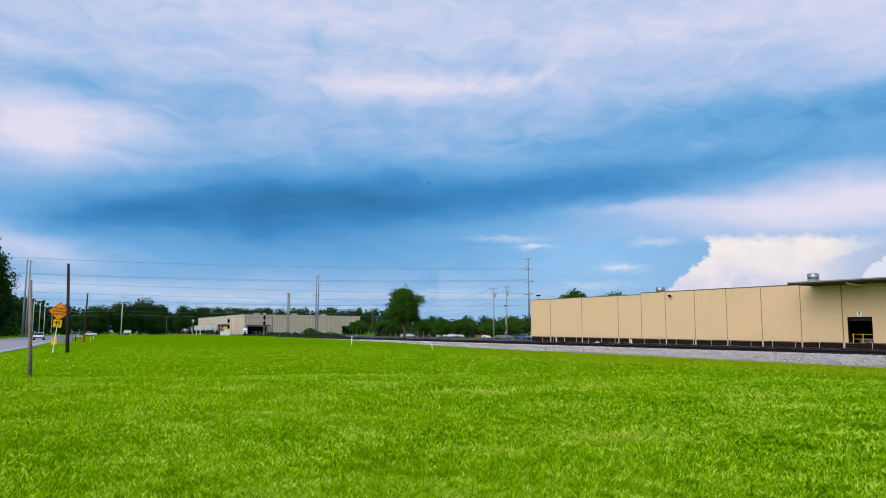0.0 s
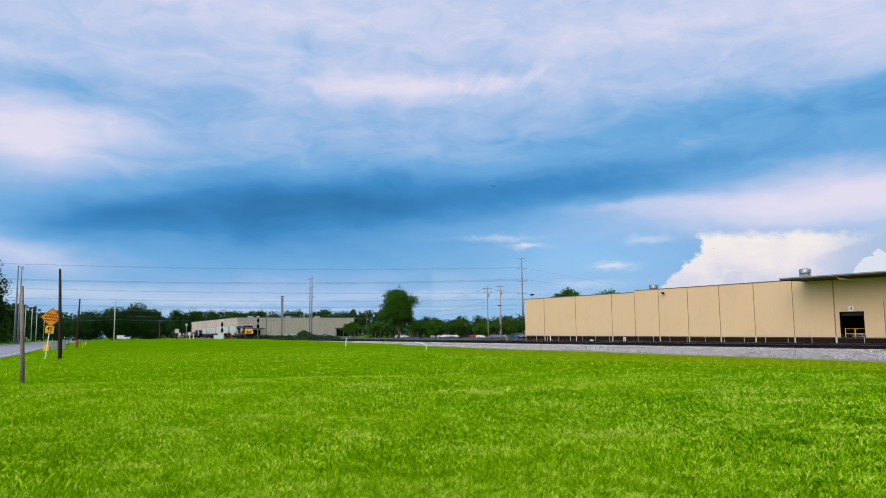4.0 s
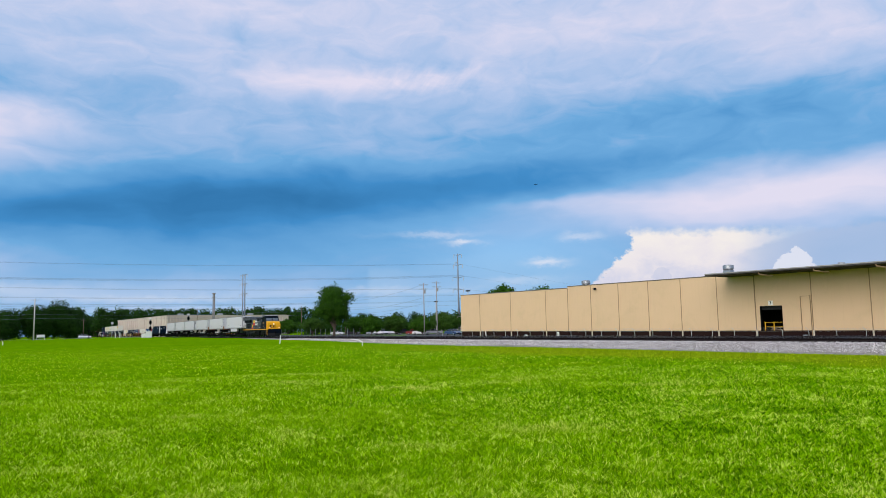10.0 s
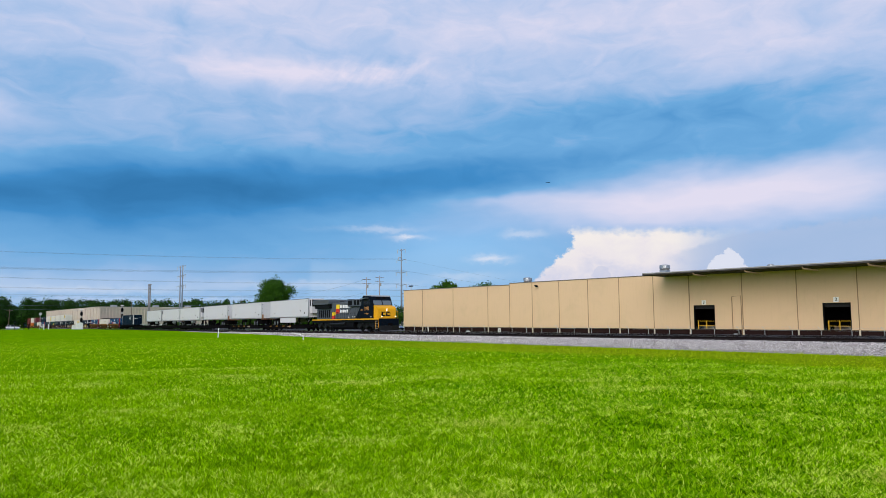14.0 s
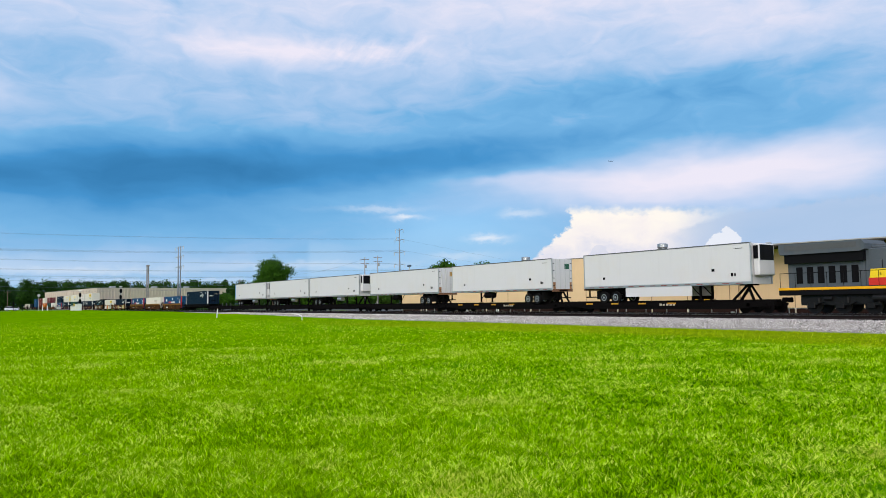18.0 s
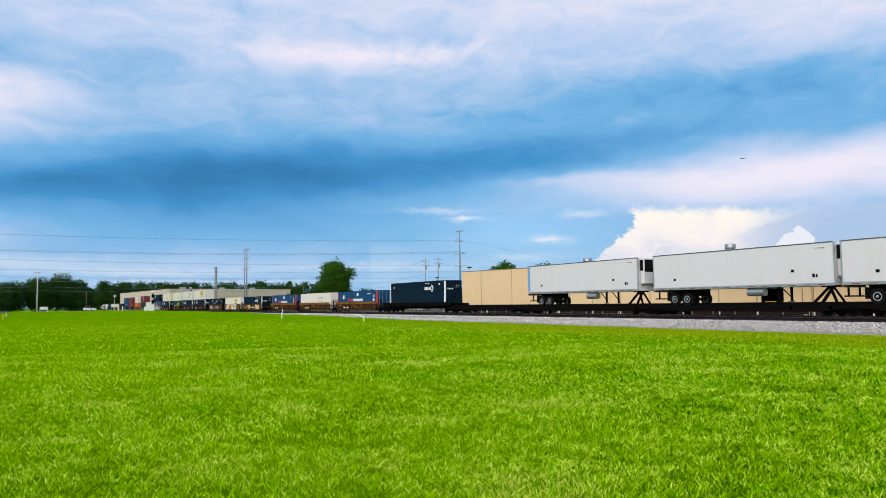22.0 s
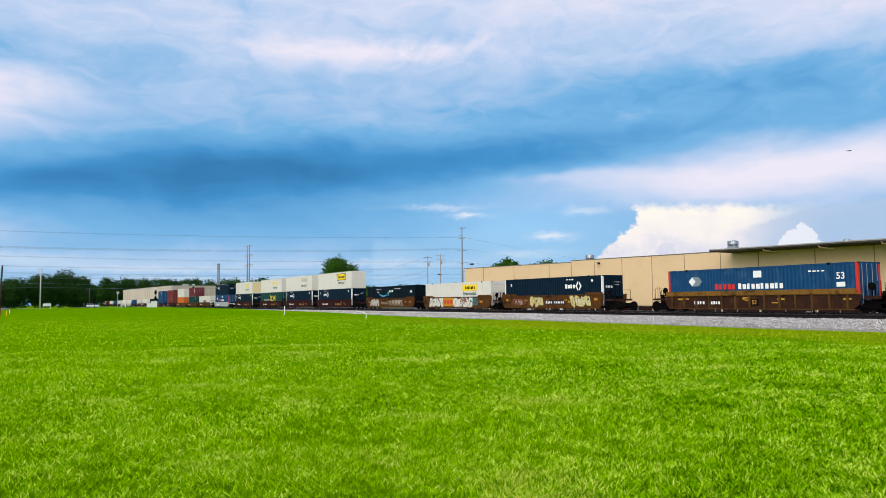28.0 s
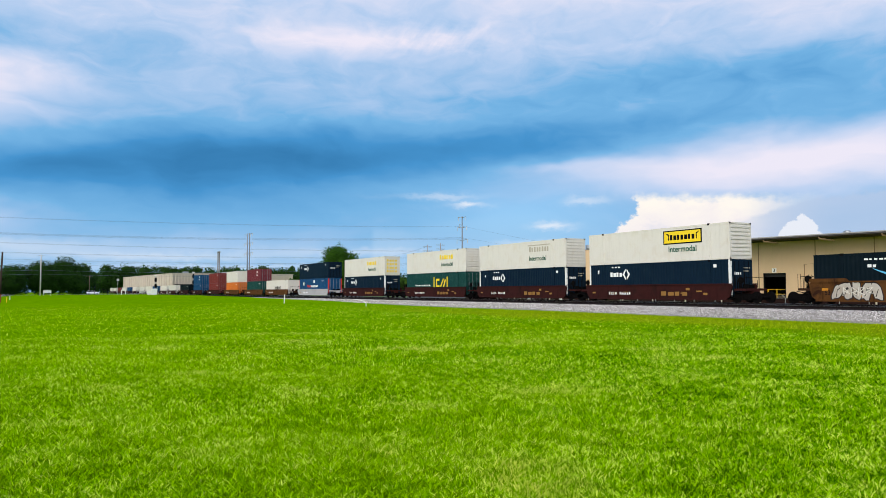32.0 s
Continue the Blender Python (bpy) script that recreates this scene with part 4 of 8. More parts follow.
orange = surface("orange_container", (0.52, 0.13, 0.015), 0.55, var=0.15, dirt=(0.4, 0.12, 0.04))
trailer_w = surface("white_trailer", (0.57, 0.57, 0.585), 0.45, var=0.05, scale=0.6, dirt=(0.58, 0.52, 0.44), dirt_amount=0.3, dirt_scale=0.35, streak=0.08)
well_brown = surface("brown_well_car", (0.036, 0.010, 0.009), 0.8, spec=0.06, var=0.45, dirt=(0.014, 0.008, 0.007), dirt_amount=0.7, streak=0.7)
well_rust = surface("rusty_brown_well_car", (0.095, 0.040, 0.012), 0.8, spec=0.05, var=0.7, scale=2.2, dirt=(0.020, 0.009, 0.006), dirt_amount=1.0, dirt_scale=1.1, streak=1.0)
well_gold = surface("dull_yellow_girder", (0.19, 0.095, 0.02), 0.8, spec=0.06, var=0.5, scale=2.0, dirt=(0.04, 0.018, 0.009), dirt_amount=1.0, dirt_scale=1.0, streak=1.0)
well_rib = surface("grimy_brown_rib", (0.085, 0.042, 0.014), 0.85, spec=0.05, var=0.6, scale=2.0, dirt=(0.02, 0.010, 0.007), dirt_amount=1.0, dirt_scale=1.6, streak=0.8)
well_soot = surface("sooty_side_sheet", (0.035, 0.016, 0.010), 0.85, spec=0.06, var=0.4, scale=1.5, dirt=(0.10, 0.04, 0.012), dirt_amount=0.6, dirt_scale=1.3, streak=0.8)
well_grey = surface("grey_well_car", (0.42, 0.42, 0.42), 0.6, var=0.15, dirt=(0.2, 0.17, 0.15), streak=0.5)
# near-black base colour, used mostly for running gear and underframes
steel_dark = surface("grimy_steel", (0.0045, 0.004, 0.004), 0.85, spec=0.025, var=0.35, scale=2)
rubber = surface("tyre_rubber", (0.007, 0.007, 0.007), 0.9, var=0.2, spec=0.06)
logo_white = surface("white_marking", (0.80, 0.80, 0.78), 0.6, var=0.05, bump=0)
logo_yellow = surface("yellow_marking", (0.85, 0.60, 0.02), 0.6, var=0.08, bump=0)
logo_red = surface("red_marking", (0.55, 0.03, 0.02), 0.6, var=0.08, bump=0)
logo_green = surface("dark_green_marking", (0.02, 0.10, 0.06), 0.6, var=0.08, bump=0)
logo_pale = surface("faded_marking", (0.42, 0.38, 0.30), 0.6, var=0.08, bump=0)
placard_m = surface("dirty_yellow_marking", (0.50, 0.26, 0.02), 0.7, var=0.3, bump=0, dirt=(0.2, 0.08, 0.02), dirt_amount=0.5)
logo_gold = surface("dull_gold_marking", (0.26, 0.13, 0.03), 0.7, var=0.2, bump=0)
logo_blue = surface("light_blue_marking", (0.10, 0.42, 0.65), 0.6, var=0.08, bump=0)

CL, CW, CH = 16.15, 2.6, 2.9


def bars(m, x, z, w, h, y, n=4, gap=0.25):
    """Unreadable writing: n plain blocks in a row from x on."""
    step = w / n
    for k in range(n):
        fat = (1 - gap) * (0.72 + 0.28 * ((k * 7 + n) % 3) / 2)
        m.box(x + k * step, x + (k + fat) * step, y - 0.004, y, z, z + h * (1.0 if k == 0 else 0.86 + 0.08 * ((k * 5) % 3 == 1)))
    return m


def corrugated(L, H, y, depth=0.036, pitch=0.30, x0=None, x1=None, z0=0.12, z1=None):
    """A ribbed side sheet facing -y, as one strip of faces."""
    x0 = -L / 2 + 0.2 if x0 is None else x0
    x1 = L / 2 - 0.2 if x1 is None else x1
    z1 = H - 0.12 if z1 is None else z1
    n = max(2, int((x1 - x0) / pitch))
    p = (x1 - x0) / n
    pts = []
    for k in range(n):
        a = x0 + k * p
        pts += [(a, y), (a + 0.28 * p, y), (a + 0.5 * p, y + depth), (a + 0.78 * p, y + depth)]
    pts.append((x1, y))
    m = Mesh()
    for x, yy in pts:
        m.v += [(x, yy, z0), (x, yy, z1)]
    for k in range(len(pts) - 1):
        m.f.append((2 * k, 2 * k + 2, 2 * k + 3, 2 * k + 1))
    return m


def container(mat, label, marks=None, posts=None, L=CL, smooth_side=False, end=None, H=CH):
    """A steel box; local origin at the middle of its floor, -y faces the lawn."""
    c = thing("container", label, "container", "containers on the train")
    h = L / 2
    w = CW / 2
    post = posts or mat
    body = Mesh().box(-h + 0.1, h - 0.1, -w + 0.05, w - 0.02, 0.05, H - 0.03)
    part("body", body, mat, c)
    side = Mesh()
    if smooth_side:
        side.box(-h + 0.15, h - 0.15, -w + 0.012, -w + 0.06, 0.12, H - 0.12)
        for k in range(27):
            x = -h + 0.35 + k * (L - 0.7) / 26
            side.box(x - 0.02, x + 0.02, -w + 0.006, -w + 0.012, 0.14, H - 0.14)
    else:
        side = corrugated(L, H, -w + 0.012, 0.004 if mat is cream else (0.02 if mat in (navy, slate) else 0.032))
    part("side_wall", side, mat, c)
    for nm, z0, z1 in (("bottom_rail", 0.0, 0.14), ("top_rail", H - 0.13, H)):
        frame_m = Mesh()
        frame_m.box(-h, h, -w, -w + 0.1, z0, z1).box(-h, h, w - 0.1, w, z0, z1)
        frame_m.box(h - 0.12, h, -w, w, z0, z1).box(-h, -h + 0.12, -w, w, z0, z1)
        part(nm, frame_m, mat, c)
    for x in (-h, h - 0.18):
        part("corner_post", Mesh().box(x, x + 0.18, -w - 0.004, -w + 0.2, 0, H, 0.01), post, c)
        part("corner_post", Mesh().box(x, x + 0.18, w - 0.2, w + 0.004, 0, H, 0.01), post if post is logo_red else mat, c)
    for x in (-6.1, 6.1):
        if L > 14:
            part("stacking_post", Mesh().box(x - 0.11, x + 0.11, -w - 0.012, -w + 0.05, 0.0, H), mat, c)
            part("casting", Mesh().box(x - 0.1, x + 0.1, -w - 0.02, -w + 0.1, H - 0.13, H + 0.03), steel_dark, c)
    # doors and locking bars on the leading end
    if mat is cream and end is None:
        part("end_wall", Mesh().box(h - 0.08, h - 0.03, -w + 0.14, w - 0.14, 0.14, H - 0.14), mat, c)
        for k in range(8):
            part("end_rib", Mesh().box(h - 0.03, h + 0.02, -w + 0.2, w - 0.2, 0.3 + 0.31 * k, 0.47 + 0.31 * k, 0.015), mat, c)
    for y0, y1 in (() if mat is cream and end is None else ((-w + 0.14, -0.01), (0.01, w - 0.14))):
        d = part("door", Mesh().box(h - 0.06, h - 0.01, y0, y1, 0.14, H - 0.14), end or mat, c)
        for y in (y0 + 0.3, y1 - 0.3):
            part("locking_bar", Mesh().tube((h + 0.02, y, 0.12), (h + 0.02, y, H - 0.12), 0.022, seg=6), steel_dark if mat in (navy, slate) else polesteel_m, d)
        for z in (0.5, 1.1, 1.7, 2.3):
            part("hinge", Mesh().box(h - 0.01, h + 0.015, y0, y0 + 0.25, z, z + 0.07), end or mat, d)
    if mat is navy and L > 14:
        part("end_mark", bars(Mesh(), -0.9, 1.7, 0.9, 0.22, 0, 4, 0.2), logo_white, c, at=pose(h + 0.02, 0, 0, 0, 0, 90))
        part("end_writing", bars(bars(Mesh(), 0.25, 2.2, 0.8, 0.1, 0, 4), 0.25, 1.95, 0.6, 0.1, 0, 3), logo_pale, c, at=pose(h + 0.02, 0, 0, 0, 0, 90))
    y = -w - 0.006
    for nm, mesh, mm in (marks(y) if marks else []):
        part(nm, mesh, mm, c)
    return c


def marks_shipper(y):
    """Yellow panel with a dark border and plain blocks."""
    b = Mesh().box(1.36, 5.44, y - 0.006, y, 1.46, 2.62)
    p = Mesh().box(1.48, 5.32, y - 0.012, y - 0.006, 1.56, 2.52)
    t = bars(Mesh(), 2.1, 1.80, 2.7, 0.46, y - 0.012, 7, 0.16)
    t2 = Mesh().prism([(1.55, 2.45), (2.0, 2.3), (2.0, 1.8), (1.9, 1.8), (1.9, 2.2)], "y", y - 0.016, y - 0.012).prism([(5.25, 2.45), (4.85, 2.3), (4.85, 1.8), (4.95, 1.8), (4.95, 2.2)], "y", y - 0.016, y - 0.012)
    return [("logo_border", b, black_m), ("logo_panel", p, logo_yellow), ("logo_band", t, black_m), ("logo_wings", t2, black_m)]


def marks_shipper_flat(y):
    """Yellow patch without a border."""
    return [("logo_panel", Mesh().box(1.6, 5.0, y - 0.006, y, 1.84, 2.58), logo_yellow), ("logo_band", bars(Mesh(), 2.3, 2.02, 2.3, 0.36, y - 0.006, 7, 0.2), black_m)]


def marks_shipper_worn(y):
    """The same panel weathered away to faint blocks."""
    return [("worn_patch", bars(Mesh(), 1.9, 1.75, 3.6, 0.55, y, 8, 0.3), logo_pale), ("worn_band", Mesh().box(1.7, 5.5, y - 0.004, y, 2.4, 2.5), logo_pale)]


def marks_shipper_yellow(y):
    return [("worn_patch", bars(Mesh(), 1.5, 1.7, 3.5, 0.6, y, 6, 0.2), logo_yellow)]


def add_intermodal(c, x=3.4, z=1.02, mat=None, size=0.68):
    me = words("Intermodal", size)
    me.materials.append(mat or logo_green)
    part("lettering", me, None, c, "the word Intermodal in green", pose(x, -CW / 2 - 0.014, z))


def diamond_at(x0, z):
    """Four white blocks, then a diamond with a dark core."""
    def make(y):
        m = bars(Mesh(), x0, z - 0.2, 1.6, 0.42, y, 4, 0.14)
        cx, r = x0 + 2.05, 0.42
        d = Mesh()
        for s in (-1, 1):
            d.prism([(cx + s * 0.06, z + r * 1.2), (cx + s * (r + 0.06), z), (cx + s * 0.06, z - r * 1.2), (cx + s * 0.06, z - r * 0.7), (cx + s * (r * 0.55), z), (cx + s * 0.06, z + r * 0.7)], "y", y - 0.006, y)
        small = bars(Mesh(), x0 + 0.2, z + 0.62, 1.2, 0.12, y, 3)
        small.box(-6.9, -6.7, y - 0.004, y, 2.1, 2.4).box(6.5, 6.8, y - 0.004, y, 2.3, 2.55)
        return [("logo_band", m, logo_white), ("logo_diamond", d, logo_white), ("small_writing", small, logo_white)]
    return make


marks_diamond = diamond_at(-5.2, 1.95)
marks_diamond_fore = diamond_at(2.6, 1.92)


def marks_stack(y):
    hexa = Mesh().prism([(-5.9, 1.95), (-5.55, 2.33), (-4.9, 2.33), (-4.55, 1.95), (-4.9, 1.56), (-5.55, 1.56)], "y", y - 0.006, y)
    cube = Mesh().prism([(-5.9, 1.95), (-5.55, 2.30), (-5.2, 1.95), (-5.55, 1.59)], "y", y - 0.012, y - 0.006)
    r = bars(Mesh(), -3.3, 1.26, 2.0, 0.46, y, 5, 0.2)
    w = bars(Mesh(), -1.15, 1.26, 3.9, 0.44, y, 10, 0.2)
    sq = Mesh().box(0.2, 0.9, y - 0.006, y, 2.1, 2.6)
    sm = bars(Mesh(), 4.6, 2.35, 1.3, 0.1, y, 4)
    return [("logo_hexagon", hexa, galv_m), ("logo_cube", cube, logo_white), ("logo_band", r, logo_red), ("logo_band", w, logo_white), ("square_mark", sq, logo_white), ("small_writing", sm, logo_white)]


def marks_swoosh(y):
    s = Mesh()
    n = 20
    cx, rx = -2.3, 1.75
    for k in range(n):
        u0, u1 = -1 + 2 * k / n, -1 + 2 * (k + 1) / n
        low = lambda u: 1.34 + 0.52 * u * u
        fat = lambda u: 0.03 + 0.15 * (1 - u * u)
        s.quad((cx + rx * u0, y - 0.002, low(u0)), (cx + rx * u1, y - 0.002, low(u1)), (cx + rx * u1, y - 0.002, low(u1) + fat(u1)), (cx + rx * u0, y - 0.002, low(u0) + fat(u0)))
    s.prism([(-0.95, 1.96), (-0.3, 2.0), (-0.42, 1.45), (-0.55, 1.45), (-0.5, 1.8)], "y", y - 0.004, y)
    t = bars(Mesh(), -0.3, 1.98, 1.5, 0.36, y, 5, 0.2)
    small = bars(Mesh(), -4.6, 2.42, 1.6, 0.12, y, 5)
    bars(small, 1.6, 2.42, 2.0, 0.12, y, 6)
    bars(small, -4.4, 1.95, 0.7, 0.2, y, 2)
    dots = Mesh()
    for x in (6.7, 7.1):
        dots.prism([(x - 0.14, 2.0), (x, 1.8), (x + 0.14, 2.0), (x, 2.2)], "y", y - 0.004, y)
    return [("smile_curve", s, logo_blue), ("logo_band", t, logo_white), ("small_writing", small, logo_white), ("placards", dots, logo_white)]


def marks_green(y):
    p = Mesh()
    for x in (-0.2, 3.3):
        p.box(x, x + 0.25, y - 0.006, y, 0.75, 2.35)
    p.box(0.5, 1.4, y - 0.006, y, 1.85, 2.1).box(0.5, 0.75, y - 0.006, y, 1.25, 1.85).box(0.5, 1.4, y - 0.006, y, 1.0, 1.25)
    p.prism([(1.5, 1.0), (1.8, 1.0), (2.6, 2.1), (2.3, 2.1)], "y", y - 0.006, y).prism([(2.3, 1.0), (2.6, 1.0), (3.1, 1.9), (2.85, 2.1)], "y", y - 0.006, y)
    t = bars(Mesh(), -5.4, 1.15, 4.4, 0.2, y, 9)
    return [("logo_shape", p, logo_yellow), ("small_writing", t, logo_white)]


def marks_plain(y):
    return [("small_writing", bars(Mesh(), 4.2, 2.2, 1.8, 0.14, y, 5), logo_white)]


def marks_red(y):
    return [("small_writing", bars(bars(Mesh(), 2.6, 1.9, 1.5, 0.5, y, 2), 2.6, 1.2, 1.5, 0.4, y, 2), logo_white)]


def marks_black_block(y):
    m = bars(Mesh(), -1.5, 0.7, 4.2, 0.95, y, 6, 0.15)
    return [("logo_band", m, black_m)]


# ---- running gear ----
def wheel_mesh(r=0.42, w=0.13):
    m = Mesh().tube((0, -w / 2, 0), (0, w / 2, 0), r, r, 20)
    m.tube((0, w / 2, 0), (0, w / 2 + 0.03, 0), r + 0.028, r + 0.028, 20)
    m.tube((0, -w / 2 - 0.05, 0), (0, -w / 2, 0), 0.11, 0.13, 10)
    return m


WHEEL = wheel_mesh().data("wheel", steel_dark)


def truck(parent, x, base=1.78):
    """A two-axle freight bogie."""
    t = Mesh()
    hb = base / 2
    t.prism([(-hb - 0.25, 0.36), (-hb - 0.25, 0.56), (-hb + 0.25, 0.66), (-0.35, 0.74), (0.35, 0.74), (hb - 0.25, 0.66), (hb + 0.25, 0.56), (hb + 0.25, 0.36), (hb - 0.2, 0.36), (0.4, 0.22), (-0.4, 0.22), (-hb + 0.2, 0.36)], "y", -1.02, -0.88)
    t.prism([(-hb - 0.25, 0.36), (-hb - 0.25, 0.56), (-hb + 0.25, 0.66), (-0.35, 0.74), (0.35, 0.74), (hb - 0.25, 0.66), (hb + 0.25, 0.56), (hb + 0.25, 0.36), (hb - 0.2, 0.36), (0.4, 0.22), (-0.4, 0.22), (-hb + 0.2, 0.36)], "y", 0.88, 1.02)
    t.box(-0.2, 0.2, -1.0, 1.0, 0.4, 0.7)
    for k in (-0.16, 0.0, 0.16):
        t.tube((k, -1.05, 0.3), (k, -1.05, 0.55), 0.07, 0.07, 8)
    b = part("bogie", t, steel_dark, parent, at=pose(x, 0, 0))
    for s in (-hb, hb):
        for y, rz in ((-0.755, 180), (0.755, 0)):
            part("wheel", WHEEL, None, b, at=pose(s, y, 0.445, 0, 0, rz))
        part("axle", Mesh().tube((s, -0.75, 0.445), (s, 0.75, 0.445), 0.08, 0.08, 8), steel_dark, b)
    return b


def well_car(mat, label, pitch, ribs=0, sheet=None, number=None, tag=None, graffiti=None, side_h=1.05, last=True, top_beam=False, near=True):
    """A well unit, 53-foot well: local origin mid length at rail level."""
    c = thing("well_car", label, "well car", "well cars in the train")
    h = pitch / 2
    wl = 8.35
    z0, z1 = 0.28, 0.28 + side_h
    for s in (-1, 1):
        y0, y1 = (-1.52, -1.40) if s < 0 else (1.40, 1.52)
        side = Mesh().prism([(-wl, z1 - 0.1), (-wl + 0.1, z1), (wl - 0.1, z1), (wl, z1 - 0.1), (wl - 0.2, z0 + 0.25), (wl - 0.55, z0), (-wl + 0.55, z0), (-wl + 0.2, z0 + 0.25)], "y", y0, y1)
        part("side_sill", side, sheet or mat, c)
    for y0, y1 in ((-1.58, -1.36), (1.36, 1.58)):
        part("top_chord", Mesh().box(-wl, wl, y0, y1, z1, z1 + 0.09), mat, c)
        part("bottom_chord", Mesh().box(-wl + 0.5, wl - 0.5, y0, y1, z0 - 0.06, z0 + 0.02), well_rib if ribs else mat, c)
    if ribs:
        for k in range(ribs):
            x = -wl + 0.9 + k * (2 * wl - 1.8) / (ribs - 1)
            part("rib", Mesh().box(x - 0.08, x + 0.08, -1.62, -1.52, z0, z1), well_rib, c)
    if top_beam:
        part("walkway", Mesh().box(-wl + 0.3, wl - 0.3, -1.66, -1.50, z1 + 0.05, z1 + 0.40), mat, c, "long yellow-brown top girder")
    part("well_floor", Mesh().box(-wl + 0.3, wl - 0.3, -1.40, 1.40, z0 + 0.0, z0 + 0.10), steel_dark, c)
    # platforms over the bogies
    for s in (-1, 1):
        e = Mesh()
        a, b = sorted((s * wl, s * (h - 0.25)))
        e.box(a, b, -1.25, 1.25, 0.95, 1.12).box(a, b, -0.35, 0.35, 0.7, 0.95)
        part("end_platform", e, well_soot if mat is well_rust or mat is well_gold else mat, c)
        hr = Mesh()
        x = s * (h - 0.45)
        for y in (-1.2, 1.2):
            hr.tube((x, y, 1.1), (x, y, 2.0), 0.02, seg=6).tube((x - s * 0.6, y, 1.1), (x - s * 0.6, y, 1.75), 0.02, seg=6)
        hr.tube((x, -1.2, 1.95), (x, 1.2, 1.95), 0.02, seg=6)
        part("hand_rail", hr, steel_dark, c)
        if near:
            for k, (o, top) in enumerate(((0.15, 2.05), (0.55, 1.8), (0.95, 2.1))):
                gx = s * (wl + o)
                part("grab_iron", Mesh().path([(gx, -1.3, 1.1), (gx, -1.3, top), (gx + 0.22, -1.3, top), (gx + 0.22, -1.3, 1.1)], 0.018, 5), steel_dark, c)
            part("brake_wheel", Mesh().tube((s * (wl + 0.4), -1.0, 1.75), (s * (wl + 0.4), -0.94, 1.75), 0.26, 0.26, 14), steel_dark, c)
            part("brake_stand", Mesh().beam((s * (wl + 0.4), -0.97, 1.1), (s * (wl + 0.4), -0.97, 1.75), 0.08), steel_dark, c)
            part("air_pipe", Mesh().path([(s * (wl - 0.1), -1.28, 0.92), (s * (wl + 0.5), -1.34, 0.80), (s * (wl + 1.1), -1.28, 0.92)], 0.03, 5), steel_dark, c)
        part("brake_cylinder", Mesh().tube((x - s * 0.3, -0.6, 1.12), (x - s * 0.3, -0.6, 1.45), 0.22, 0.2, 8), steel_dark, c)
        part("brake_box", Mesh().box(x - s * 0.7 - 0.2, x - s * 0.7 + 0.2, 0.1, 0.7, 1.12, 1.4), steel_dark, c)
    if last:
        truck(c, -(wl + 0.75))
    truck(c, wl + 0.75)
    y = -1.53
    if number:
        part("number_bars", bars(bars(Mesh(), -5.2, 0.62, 1.1, 0.26, y, 4), -3.8, 0.62, 1.4, 0.26, y, 6), logo_white, c)
    if tag:
        part("stencil_marks", tag(y), logo_gold if mat is not well_grey else black_m, c)
    if sheet:
        plate = part("number_panel", Mesh().box(0.0, 0.75, y - 0.006, y, 0.5, 1.0), black_m, c)
        lettering("number", "53", 0.42, placard_m, plate, pose(0.375, y - 0.010, 0.75))
    if graffiti:
        for s in (-1, 1):
            part("raised_end", Mesh().prism([(s * (wl - 0.1), z1), (s * (wl - 0.1), z1 + 0.27), (s * (wl - 2.6), z1 + 0.27), (s * (wl - 2.9), z1)], "y", -1.60, -1.45), mat, c)
        lettering("number", "53", 0.42, black_m, c, pose(-7.0, y - 0.004, 0.8))
        for nm, m, mm in graffiti(y):
            part(nm, m, mm, c)
    rng = random.Random(int(pitch * 100) + ribs)
    for k in range(7):
        x = rng.uniform(-7.5, 7.2)
        z = rng.uniform(0.55, 1.05)
        plate = Mesh().box(x, x + rng.uniform(0.25, 0.6), y - 0.004, y, z, z + rng.uniform(0.06, 0.2))
        part("placard", plate, placard_m if sheet or graffiti else logo_gold, c)
    return c


def tag_blocks(y):
    return bars(Mesh(), 1.2, 0.55, 3.0, 0.36, y, 4, 0.16)


def stroke(m, pts, w, y):
    """A sprayed line of even width through points of the x-z plane."""
    for (ax, az), (bx, bz) in zip(pts, pts[1:]):
        L = max(1e-4, math.hypot(bx - ax, bz - az))
        dx, dz = (bx - ax) / L * w / 2, (bz - az) / L * w / 2
        m.quad((ax - dx - dz, y, az - dz + dx), (bx + dx - dz, y, bz + dz + dx), (bx + dx + dz, y, bz + dz - dx), (ax - dx + dz, y, az - dz - dx))


def blob(m, cx, cz, rx, rz, y, rng, n=14):
    """A swollen, uneven letter shape."""
    skew = rng.uniform(-0.25, 0.35)
    ph, k1, k2 = rng.uniform(0, 6.28), rng.uniform(0.08, 0.2), rng.uniform(0.05, 0.14)
    pts = []
    for i in range(n):
        a = 2 * math.pi * i / n
        q = 1 + k1 * math.sin(2 * a + ph) + k2 * math.sin(5 * a + 2 * ph)
        dz = max(-1.0, min(1.0, 1.25 * math.sin(a))) * rz * q
        pts.append((cx + max(-1.0, min(1.0, 1.2 * math.cos(a))) * rx * q + skew * dz, y, cz + dz))
    m.quad(*pts)


